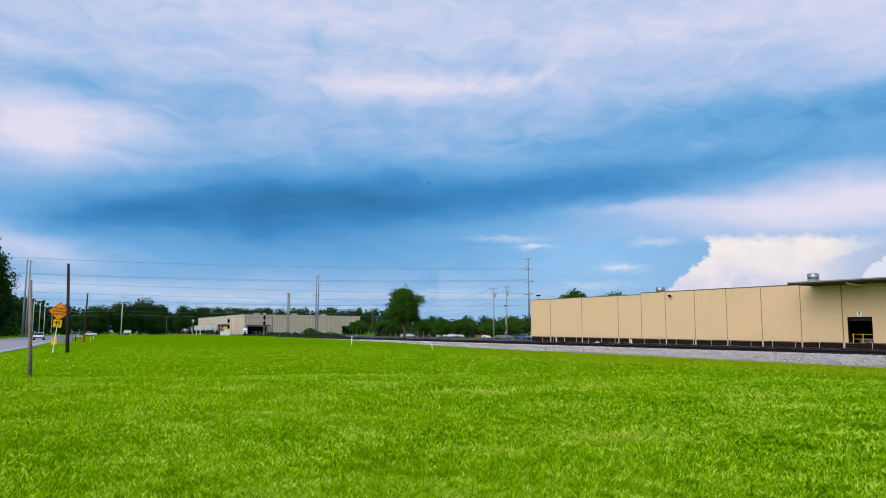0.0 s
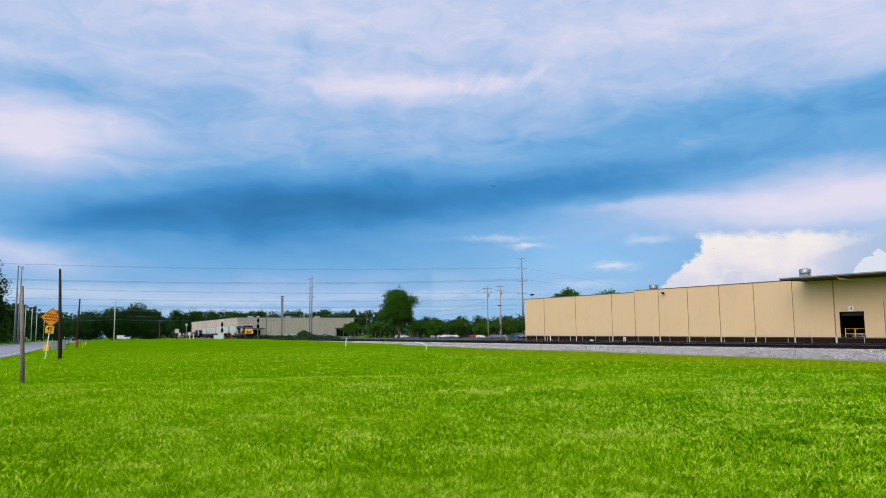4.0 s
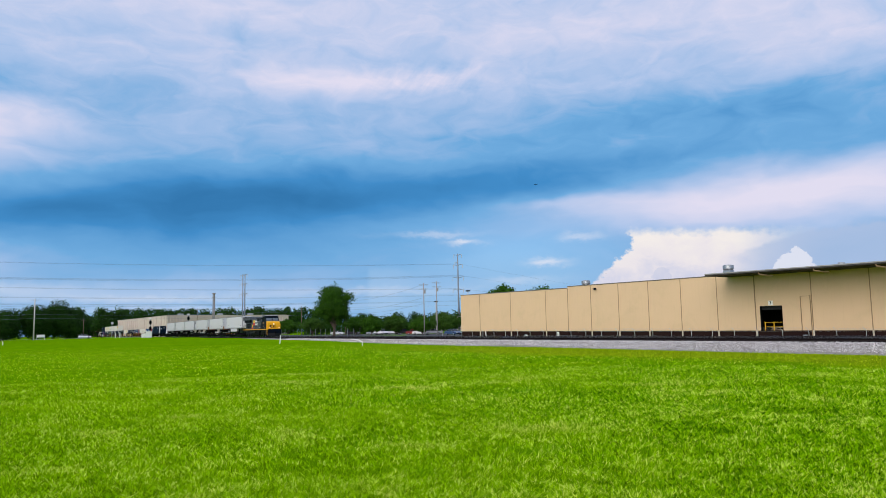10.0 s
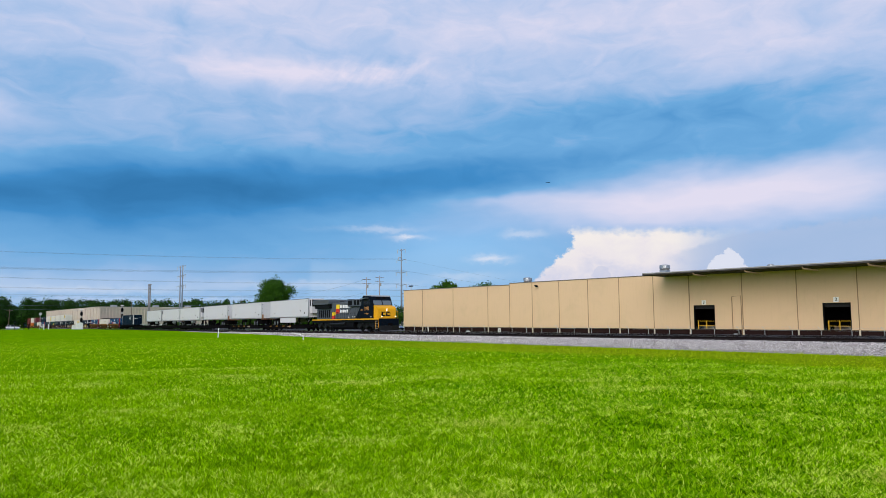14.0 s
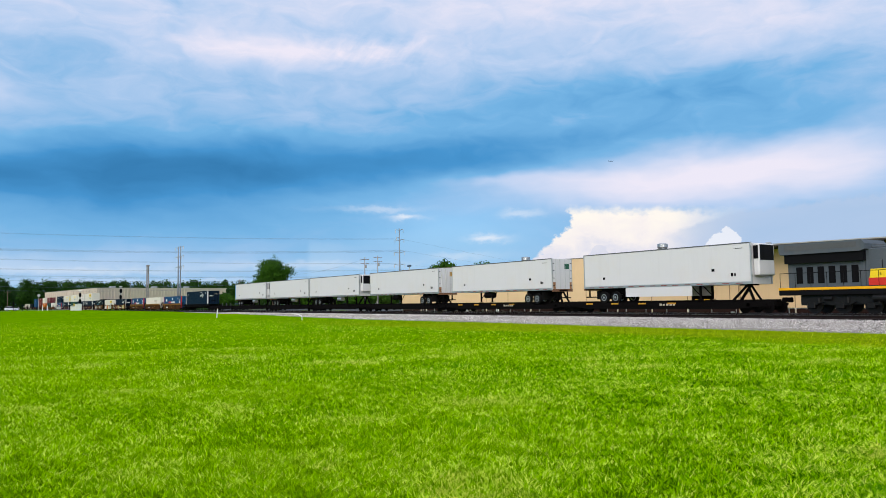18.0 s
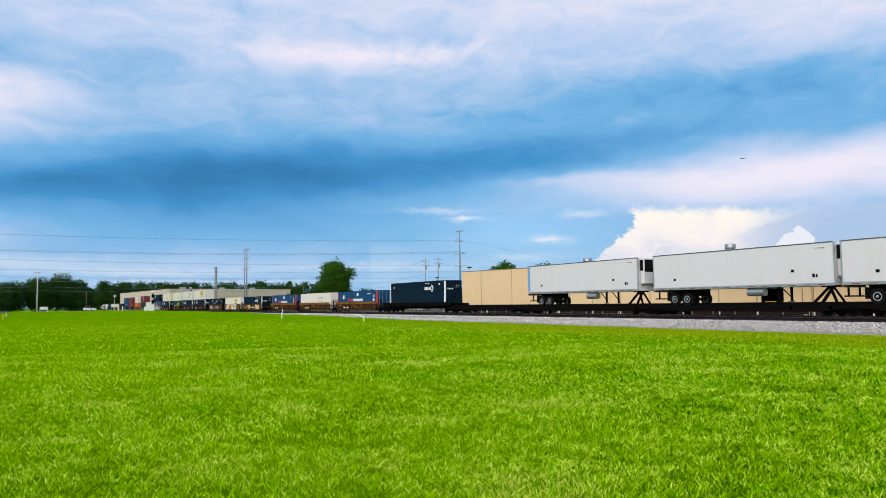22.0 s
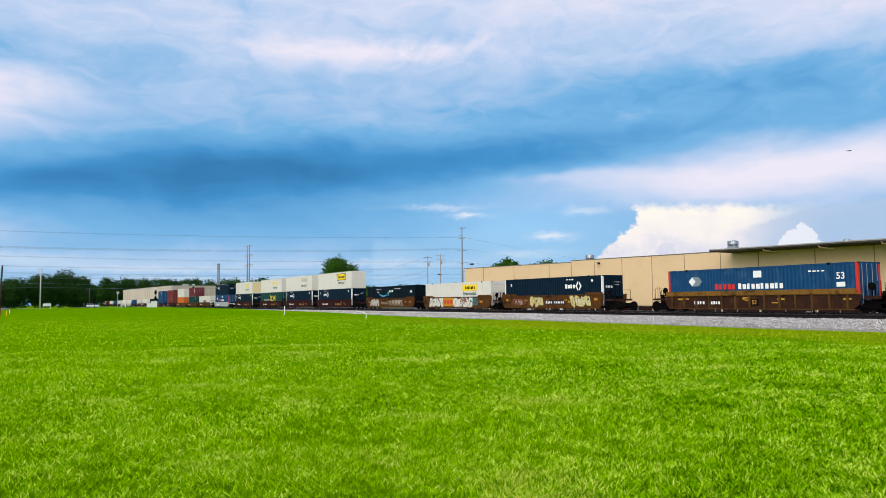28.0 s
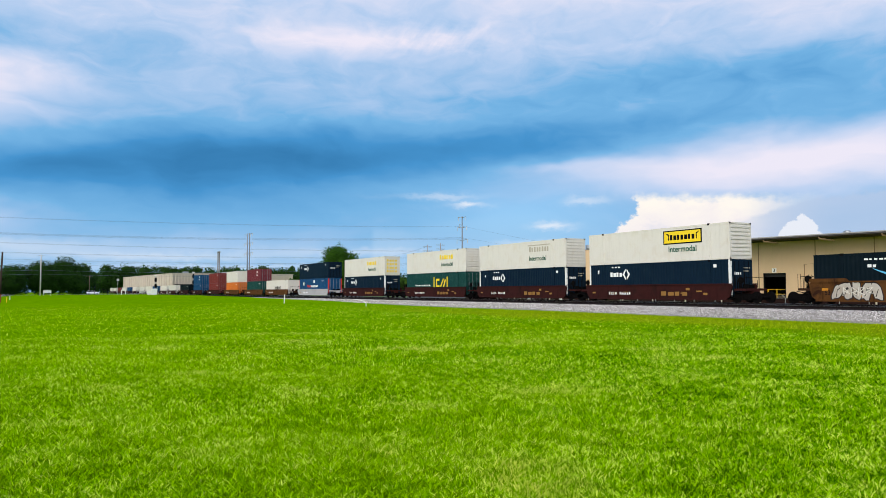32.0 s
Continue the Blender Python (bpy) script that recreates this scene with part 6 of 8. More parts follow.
    part("snow_plough", Mesh().prism([(10.28, -1.5), (10.55, -1.35), (10.95, 0), (10.55, 1.35), (10.28, 1.5)], "z", 0.12, 0.78), gear, lo)
    part("coupler", Mesh().box(10.25, 11.0, -0.15, 0.15, 0.75, 1.1, 0.04), steel_dark, lo)
    part("coupler", Mesh().box(-11.0, -10.3, -0.15, 0.15, 0.75, 1.1, 0.04), steel_dark, lo)
    part("air_hose", Mesh().path([(10.3, -0.5, 1.3), (10.2, -0.65, 0.8), (10.62, -0.85, 0.75), (10.62, -1.0, 0.95), (10.35, -1.15, 1.25)], 0.03), rubber, lo)
    for s in (-1, 1):
        st = Mesh()
        for k in range(4):
            st.box(9.35, 10.0, -1.55 if s < 0 else 1.2, -1.2 if s < 0 else 1.55, 0.35 + 0.33 * k, 0.40 + 0.33 * k)
        part("steps", st, black_m, lo)
        edge = Mesh()
        for k in range(4):
            edge.box(9.35, 10.0, -1.565 if s < 0 else 1.55, -1.55 if s < 0 else 1.565, 0.35 + 0.33 * k, 0.40 + 0.33 * k)
        part("step_edges", edge, logo_pale, lo)
    hand = Mesh()
    for k in range(16):
        x = -10.3 + k * 1.05
        hand.tube((x, -1.45, deck), (x, -1.45, deck + 1.0), 0.018, seg=5)
    hand.path([(-10.3, -1.45, deck + 1.0), (1.6, -1.45, deck + 1.0), (2.4, -1.45, deck + 1.6), (5.7, -1.45, deck + 1.75)], 0.02, 5)
    part("handrail", hand, black_m, lo)
    for yy in (-1.4, -0.5, 0.5, 1.4):
        part("front_stanchion", Mesh().tube((10.2, yy, deck), (10.2, yy, deck + 0.95), 0.025, seg=5), yel, lo)
    for a, b in ((-1.4, -0.5), (0.5, 1.4)):
        part("front_handrail", Mesh().tube((10.2, a, deck + 0.95), (10.2, b, deck + 0.95), 0.025, seg=5), yel, lo)
    part("step_handrail", Mesh().path([(9.3, -1.48, 0.5), (9.3, -1.48, deck + 1.0), (9.5, -1.46, deck + 1.05), (10.2, -1.4, deck + 0.95)], 0.025, 5), yel, lo)
    part("step_handrail", Mesh().path([(10.08, -1.5, 0.5), (10.08, -1.5, deck + 0.5), (10.2, -1.4, deck + 0.95)], 0.025, 5), yel, lo)
    # emblem and lettering
    e0, e1 = -y - 0.045, -y - 0.028
    part("emblem_upper", Mesh().prism([(-3.4, 3.25), (-3.25, 3.85), (-2.25, 3.85), (-2.25, 3.25)], "y", e0, e1), logo_yellow, lo, "yellow field of the stepped emblem")
    part("emblem_upper", Mesh().prism([(-3.55, 2.55), (-3.4, 3.25), (-2.25, 3.25), (-2.25, 2.55)], "y", e0, e1), logo_red, lo)
    part("emblem_lower", Mesh().prism([(-4.75, 2.25), (-4.65, 2.8), (-3.5, 2.8), (-3.6, 2.25)], "y", e0, e1), logo_yellow, lo)
    part("emblem_lower", Mesh().box(-4.8, -3.65, e0, e1, 1.78, 2.25), logo_red, lo)
    part("name_band", bars(bars(Mesh(), -2.1, 3.32, 3.7, 0.46, e1, 8, 0.12), -2.1, 2.64, 2.5, 0.46, e1, 6, 0.12), logo_white, lo, "white plain blocks of a name")
    gold = surface("gold_marking", (0.44, 0.21, 0.06), 0.5, bump=0)
    lettering("road_number", "1982", 0.68, gold, lo, pose(6.95, -1.54, 3.05))
    part("gold_flash", Mesh().prism([(6.2, 2.42), (7.2, 2.25), (7.05, 2.38), (7.8, 2.32), (6.8, 2.5), (6.95, 2.38)], "y", -1.54, -1.53), gold, lo)
    part("small_blocks", bars(Mesh(), 4.9, 2.8, 0.75, 0.22, -1.315, 3, 0.15), gold, lo)
    for x, z in ((1.9, 1.95), (2.5, 1.95), (4.9, 1.9), (0.6, 1.9)):
        part("white_label", Mesh().box(x, x + 0.14, -1.05, -1.0, z, z + 0.14), logo_white, lo)
    part("white_label", Mesh().box(7.95, 8.25, -1.535, -1.52, 1.88, 2.05), logo_pale, lo)
    # tank and trucks
    part("fuel_tank", Mesh().prism([(-1.2, 0.25), (1.2, 0.25), (1.45, 0.55), (1.45, 1.22), (-1.45, 1.22), (-1.45, 0.55)], "x", -3.4, 3.0), black_m, lo)
    part("air_reservoir", Mesh().tube((-4.4, -1.3, 1.0), (-1.6, -1.3, 1.0), 0.24, 0.24, 14), gear, lo)
    part("air_reservoir", Mesh().tube((-1.4, -1.45, 1.02), (0.6, -1.45, 1.02), 0.22, 0.22, 14), gear, lo)
    lw = Mesh().tube((0, -0.07, 0), (0, 0.07, 0), 0.53, 0.53, 24).tube((0, -0.2, 0), (0, -0.07, 0), 0.17, 0.2, 12).data("loco_wheel", gear)
    for cx in (-6.5, 6.3):
        f = Mesh().prism([(-2.5, 0.55), (-2.5, 0.95), (-1.5, 1.1), (1.5, 1.1), (2.5, 0.95), (2.5, 0.55), (1.6, 0.55), (1.0, 0.8), (0.6, 0.55), (-0.6, 0.55), (-1.0, 0.8), (-1.6, 0.55)], "y", -1.25, -1.1)
        f.prism([(-2.5, 0.55), (-2.5, 0.95), (-1.5, 1.1), (1.5, 1.1), (2.5, 0.95), (2.5, 0.55)], "y", 1.1, 1.25).box(-2.6, 2.6, -1.1, 1.1, 0.6, 1.25)
        b = part("bogie", f, gear, lo, at=pose(cx, 0, 0))
        for x in (-1.85, 0, 1.85):
            for yy, rz in ((-0.755, 0), (0.755, 180)):
                part("wheel", lw, None, b, at=pose(x, yy, 0.53, 0, 0, rz))
            part("journal_box", Mesh().box(x - 0.25, x + 0.25, -1.32, -1.1, 0.35, 0.75, 0.04), gear, b)
            part("spring", Mesh().tube((x + 0.55, -1.3, 0.7), (x + 0.55, -1.3, 1.05), 0.1, 0.1, 8), gear, b)
        part("brake_cylinder", Mesh().tube((-0.9, -1.35, 1.0), (-0.4, -1.35, 1.0), 0.13, 0.13, 10), gear, b)
    return lo


# ---- make up the train: places along the track at 16 s ----
def build_train():
    moving(locomotive(), -35.75 - SPEED)
    # six trailers on spine cars; right ends at 16 s
    kinds = [(-67.2, True, False), (-87.5, False, False), (-106.4, False, False), (-125.7, True, True), (-142.35, True, True), (-160.4, True, True)]
    for k, (q, fr, rf) in enumerate(kinds):
        moving(trailer("white refrigerated semi-trailer riding on a spine car" if rf else "white box semi-trailer with double rear doors on a spine car", fr, rf or k == 0, k == 5, k == 0, k == 1), q - CL / 2, 0.80)
    for a, b in ((-66.0, -85.3), (-85.5, -104.6), (-104.8, -123.9), (-124.1, -141.0), (-141.2, -158.9), (-159.1, -177.6)):
        moving(flat_car(a - b, "black low spine car with yellow patches" if a > -100 else "plain black low spine car", patches=a > -100), (a + b) / 2)
    # single container on a flat car
    moving(container(navy, "dark navy container with white diamond emblem", marks_diamond_fore, posts=white_m), -194.6 - CL / 2, 1.33)
    moving(flat_car(20.0, "black low flat car under a dark container", 1.30), -195.0 - CL / 2 + 0.2)
    moving(flat_car(14.8, "empty black low spine car", hitch=False), -185.3)
    # three ribbed yellow-brown wells
    for q, mat, lab, mk, po in ((-215.6, blue, "blue container with red corner posts and white lettering", marks_stack, "red"), (-235.3, cream, "cream container with a faded panel", None, None), (-254.7, blue, "blue container with red corner posts and white lettering", marks_stack, "red")):
        c = container(mat, lab, mk, posts=logo_red if po else None)
        if mk:
            lettering("number", "53", 0.62, logo_white, c, pose(6.9, -CW / 2 - 0.014, 2.0))
            part("square_mark", Mesh().box(6.6, 7.2, -CW / 2 - 0.012, -CW / 2 - 0.006, 1.28, 1.6), logo_white, c)
        else:
            add_intermodal(c, 3.0, 1.4, logo_pale, 0.5)
            part("faded_panel", bars(Mesh(), 1.5, 1.75, 3.0, 0.5, -CW / 2 - 0.008, 6), logo_pale, c)
        moving(c, q - CL / 2, 0.50)
        moving(well_car(well_gold, "ribbed yellow-brown well car with rust", 20.3, ribs=13, sheet=well_soot, number=True, top_beam=True, side_h=0.97), q - CL / 2)
    # three sprayed brown wells
    for q, mat, lab, mk, gr in ((-279.0, navy, "navy blue container with white diamond emblem", marks_diamond_fore, spray_bubbles),
                                (-298.0, cream, "cream container with yellow patch and green word", marks_shipper_flat, spray_letters),
                                (-317.4, slate, "blackish container with a light blue curved mark", marks_swoosh, spray_scuffed)):
        c = container(mat, lab, mk, posts=white_m if mk is marks_diamond_fore else None)
        if mk is marks_shipper_flat:
            add_intermodal(c, 3.3, 1.48)
        moving(c, q - CL / 2, 0.50)
        moving(well_car(well_rust, "rusty brown well car covered in spray paint", 19.2, graffiti=gr, side_h=1.22), q - CL / 2)
    # double stacks on dark red-brown wells
    for q, top, bot, blab, bmk, car, clab in ((-340.4, marks_shipper, navy, "dark navy container with white diamond emblem", marks_diamond, well_brown, "dark red-brown well car with faint lettering"),
                                   (-360.1, marks_shipper_worn, navy, "dark navy container with white diamond emblem", marks_diamond, well_brown, "dark red-brown well car with faint lettering"),
                                   (-379.4, marks_shipper_yellow, green, "dark green container with yellow emblem", marks_green, well_brown, "dark red-brown well car with faint lettering"),
                                   (-403.1, marks_shipper_yellow, navy, "dark navy container with white diamond emblem", marks_diamond, well_brown, "brown well car with scuffed sides")):
        moving(container(bot, blab, bmk, posts=white_m if bot is navy else None), q - CL / 2, 0.50)
        c = container(cream, "cream container with yellow panel and green word stacked on top" if top is marks_shipper else "weathered cream container with worn lettering stacked on top", top)
        if q < -400:
            for k in range(4):
                part("yellow_end_mark", bars(Mesh(), -0.95, 0.45 + 0.55 * k, 1.9, 0.34, 0, 4, 0.3), logo_yellow, c, at=pose(CL / 2 + 0.03, 0, 0, 0, 0, 90))
        add_intermodal(c)
        moving(c, q - CL / 2, 0.50 + CH + 0.02)
        moving(well_car(car, clab, 19.3, number=True, tag=tag_blocks, side_h=1.15), q - CL / 2)
    # mixed stacks behind
    tail = [(-427.1, [(blue, "blue container with red corner posts", marks_stack, logo_red), (navy, "dark navy container stacked on top", marks_diamond, None)], well_grey, CL, "grey well car of the train"),
            (-450.5, [(cream, "cream container with black lettering blocks", marks_black_block, None)], well_rust, CL, "yellow-brown rusty well car"),
            (-471.5, [(green, "small green container in a well", marks_plain, None), (maroon, "maroon container stacked on another", marks_red, None)], well_rust, 12.19, "yellow-brown rusty well car"),
            (-493.3, [(orange, "bright orange short container", marks_plain, None), (cream, "dirty cream short container stacked on orange one", marks_plain, None)], well_rust, 12.19, "yellow-brown rusty well car"),
            (-515.6, [(red, "plain rusty red short container", marks_plain, None), (red, "plain rusty red short container", marks_plain, None)], well_brown, 12.19, "dark brown dirty well car"),
            (-539.6, [(blue, "plain dark blue short container", marks_plain, None), (blue, "plain dark blue short container", marks_red, None)], well_brown, 12.19, "dark brown dirty well car"),
            (-560.0, [(slate, "plain blackish container low in a well", marks_plain, None)], well_brown, CL, "dark brown dirty well car"),
            (-585.0, [(cream, "plain dirty white container", marks_plain, None)], well_brown, CL, "dark brown dirty well car"),
            (-606.0, [(cream, "plain dirty white container", marks_plain, None)], well_brown, CL, "dark brown dirty well car"),
            (-628.0, [(blue, "plain faded blue container", marks_plain, None)], well_brown, CL, "dark brown dirty well car"),
            (-648.0, [(cream, "plain dirty white container", marks_plain, None)], well_grey, CL, "grey well car of the train"),
            (-672.0, [(cream, "plain dirty white container", marks_plain, None)], well_grey, CL, "grey well car of the train"),
            (-700.0, [(cream, "plain dirty white container", marks_plain, None)], well_brown, CL, "dark brown dirty well car"),
            (-724.0, [(blue, "plain pale blue container", marks_plain, None)], well_brown, CL, "dark brown dirty well car"),
            (-750.0, [(cream, "plain dirty white container", marks_plain, None)], well_brown, CL, "dark brown dirty well car"),
            (-774.0, [(red, "plain rusty red short container", marks_plain, None)], well_brown, CL, "dark brown dirty well car"),
            (-800.0, [(cream, "plain dirty white container", marks_plain, None)], well_brown, CL, "dark brown dirty well car"),
            (-824.0, [(cream, "plain dirty white container", marks_plain, None)], well_brown, CL, "dark brown dirty well car")]
    for q, boxes, car, L, clab in tail:
        z = 0.50
        for mat, lab, mk, po in boxes:
            moving(container(mat, lab, mk, posts=po, L=L), q - L / 2, z)
            z += CH + 0.02
        moving(well_car(car, clab, 19.5, number=True, near=False), q - L / 2)


build_train()


# ---------------- signs, stakes, signals ----------------
def build_roadside():
    sgn = thing("road_sign", "orange diamond warning sign with a speed plate, leaning", "road sign", at=pose(-66.5, -4.3, ground_z(-66.5, -4.3), 0, 0, 0) @ pose(0, 0, 0, 0, 5.5, 93.7))
    part("post", Mesh().box(-0.04, 0.04, -0.03, 0.03, -0.2, 3.9), white_m, sgn, "white-painted post")
    om = surface("orange_sign", (0.85, 0.27, 0.01), 0.45, var=0.06)
    s, z = 0.78, 3.35
    d = part("diamond_plate", Mesh().prism([(-s, z), (0, z - s), (s, z), (0, z + s)], "y", -0.06, -0.035), om, sgn)
    r0, r1 = s - 0.05, s - 0.085
    rim = Mesh()
    for a, b in (((-1, 0), (0, -1)), ((0, -1), (1, 0)), ((1, 0), (0, 1)), ((0, 1), (-1, 0))):
        rim.prism([(a[0] * r0, z + a[1] * r0), (b[0] * r0, z + b[1] * r0), (b[0] * r1, z + b[1] * r1), (a[0] * r1, z + a[1] * r1)], "y", -0.064, -0.06)
    part("border", rim, black_m, d)
    for k, t in enumerate(("TRUCKS", "ENTERING", "HIGHWAY")):
        lettering("words", t, 0.20, black_m, d, pose(0, -0.066, z + 0.22 - 0.22 * k))
    p = part("speed_plate", Mesh().box(-0.31, 0.31, -0.06, -0.035, 2.05, 2.68, 0.01), surface("yellow_sign", (0.85, 0.45, 0.01), 0.45, var=0.06), sgn)
    lettering("speed", "45", 0.42, black_m, p, pose(0, -0.064, 2.42))
    lettering("speed_unit", "M.P.H.", 0.13, black_m, p, pose(0, -0.064, 2.14))
    # boxes at the road's edge
    gm = surface("grey_cabinet_paint", (0.22, 0.24, 0.25), 0.6, var=0.15)
    for k, (dx, w, mat, lab) in enumerate(((0.0, 0.38, yellow_m, "small yellow utility box by the road"), (0.95, 0.42, gm, "grey utility cabinet by the road"), (1.95, 0.42, gm, "grey utility cabinet by the road"))):
        x, y = -118, -7.5 + dx
        b = thing("utility_box", lab, "utility box", "boxes by the road", at=pose(x, y, ground_z(x, y) - 0.05))
        part("cabinet", Mesh().box(-0.4, 0.4, -w, w, 0, 1.0 + 0.15 * (k > 0), 0.04), mat, b)
        part("lid", Mesh().box(-0.44, 0.44, -w - 0.04, w + 0.04, 1.0 + 0.15 * (k > 0), 1.08 + 0.15 * (k > 0), 0.02), mat, b)
    for x, y, h, mat, lab, lean in ((-98.1, 30.7, 1.25, white_m, "thin white leaning marker stake", -4), (-124, -3.0, 0.8, yellow_m, "short yellow-green marker post", 0), (-128, -5.2, 1.1, black_m, "short dark bollard post", 0), (-152, -3.2, 0.7, white_m, "short white marker post", 0)):
        st = thing("marker_stake", lab, "stake", "stakes in the grass", at=pose(x, y, ground_z(x, y) - 0.1, lean, 0, 0))
        part("stake", Mesh().box(-0.05, 0.05, -0.05, 0.05, 0, h, 0.01), mat, st)
        part("tip", Mesh().box(-0.055, 0.055, -0.055, 0.055, h, h + 0.08, 0.02), mat, st)
    bp = thing("bent_marker", "knocked-over bent white marker tube", "marker", at=pose(-77.6, 34.1, ground_z(-77.6, 34.1) - 0.05))
    part("tube", Mesh().path([(0, 0, 0), (0, 0, 0.45), (-0.25, -0.12, 0.62), (-0.7, -0.3, 0.72), (-1.5, -0.7, 0.85)], 0.05), white_m, bp)
    # white board by the crossing street
    wb = thing("sign_board", "low white blank sign board on two posts", "sign board", at=pose(-292, 5.2, ground_z(-292, 5.2), 0, 0, 90))
    part("board", Mesh().box(-1.25, 1.25, -0.05, 0.05, 0.9, 1.85, 0.02), white_m, wb)
    for x in (-1.15, 1.15):
        part("post", Mesh().box(x - 0.06, x + 0.06, -0.06, 0.06, -0.1, 1.85), white_m, wb)


build_roadside()


def build_signals():
    for x, y, top in ((-285, 40.3, 7.3), (-281, 53.0, 8.6)):
        z0 = ground_z(x, y) - 0.1
        s = thing("railway_signal", "railway signal mast with two black round targets", "railway signal", "signals", at=pose(x, y, z0, 0, 0, 0))
        h = top - z0
        part("mast", Mesh().tube((0, 0, 0), (0, 0, h), 0.11, 0.09, 8), galv_m, s)
        for z in (h - 1.4, h - 3.6):
            part("target", Mesh().prism([(0.45 * math.cos(a) , z + 0.85 * math.sin(a)) for a in [2 * math.pi * k / 16 for k in range(16)]], "x", 0.2, 0.26), black_m, s, "black oval target")
            part("hood", Mesh().tube((0.26, 0, z + 0.3), (0.5, 0, z + 0.3), 0.14, 0.16, 10).tube((0.26, 0, z - 0.3), (0.5, 0, z - 0.3), 0.14, 0.16, 10), black_m, s)
        part("ladder", Mesh().beam((-0.35, -0.2, 0.3), (-0.12, -0.2, h), 0.04).beam((-0.35, 0.2, 0.3), (-0.12, 0.2, h), 0.04), galv_m, s)
        part("platform", Mesh().box(-0.5, 0.1, -0.5, 0.5, h - 2.5, h - 2.42), galv_m, s)
        part("finial", Mesh().box(-0.25, 0.25, -0.5, 0.5, h, h + 0.3), white_m, s)
    for x, y, w, h in ((-279, 39.0, 1.0, 2.2), (-288, 38.5, 0.7, 1.5)):
        b = thing("relay_cabinet", "white railway relay cabinet beside the signal", "relay cabinet", "relay cabinets", at=pose(x, y, ground_z(x, y) - 0.1))
        part("case", Mesh().box(-0.6, 0.6, -w, w, 0, h, 0.04), white_m, b)
        part("roof", Mesh().box(-0.7, 0.7, -w - 0.1, w + 0.1, h, h + 0.12, 0.03), white_m, b)
        part("door", Mesh().box(0.6, 0.63, -w + 0.1, w - 0.1, 0.15, h - 0.15), white_m, b)
    for y in (36.0, 37.6):
        p = thing("crossing_post", "white post beside the level crossing", "post", "crossing posts", at=pose(-318, y - 4, ground_z(-318, y - 4) - 0.1))
        part("post", Mesh().tube((0, 0, 0), (0, 0, 2.0), 0.16, 0.16, 8), white_m, p)
        part("cap", Mesh().tube((0, 0, 2.0), (0, 0, 2.1), 0.17, 0.1, 8), white_m, p)
    rs = thing("crossing_sign", "round pale railway warning sign on a mast", "road sign", at=pose(-322, 31.0, ground_z(-322, 31)))
    part("mast", Mesh().tube((0, 0, -0.1), (0, 0, 6.0), 0.09, 0.08, 8), galv_m, rs)
    part("disc", Mesh().tube((0.1, 0, 6.0), (0.16, 0, 6.0), 0.55, 0.55, 20), surface("weathered_sign", (0.42, 0.43, 0.43), 0.6), rs)
    for y, h in ((25.5, 2.6), (27.0, 2.3), (22.4, 3.6)):
        p = thing("crossing_gate", "raised dark gate post at the level crossing", "crossing gate", "crossing gates", at=pose(-320, y, ground_z(-320, y) - 0.1))
        part("post", Mesh().tube((0, 0, 0), (0, 0, h), 0.14, 0.12, 8), black_m, p)
        part("lamp_pair", Mesh().tube((0.1, -0.35, h - 0.3), (0.2, -0.35, h - 0.3), 0.2, 0.2, 10).tube((0.1, 0.35, h - 0.3), (0.2, 0.35, h - 0.3), 0.2, 0.2, 10).beam((0, -0.4, h - 0.3), (0, 0.4, h - 0.3), 0.06), black_m, p)


build_signals()


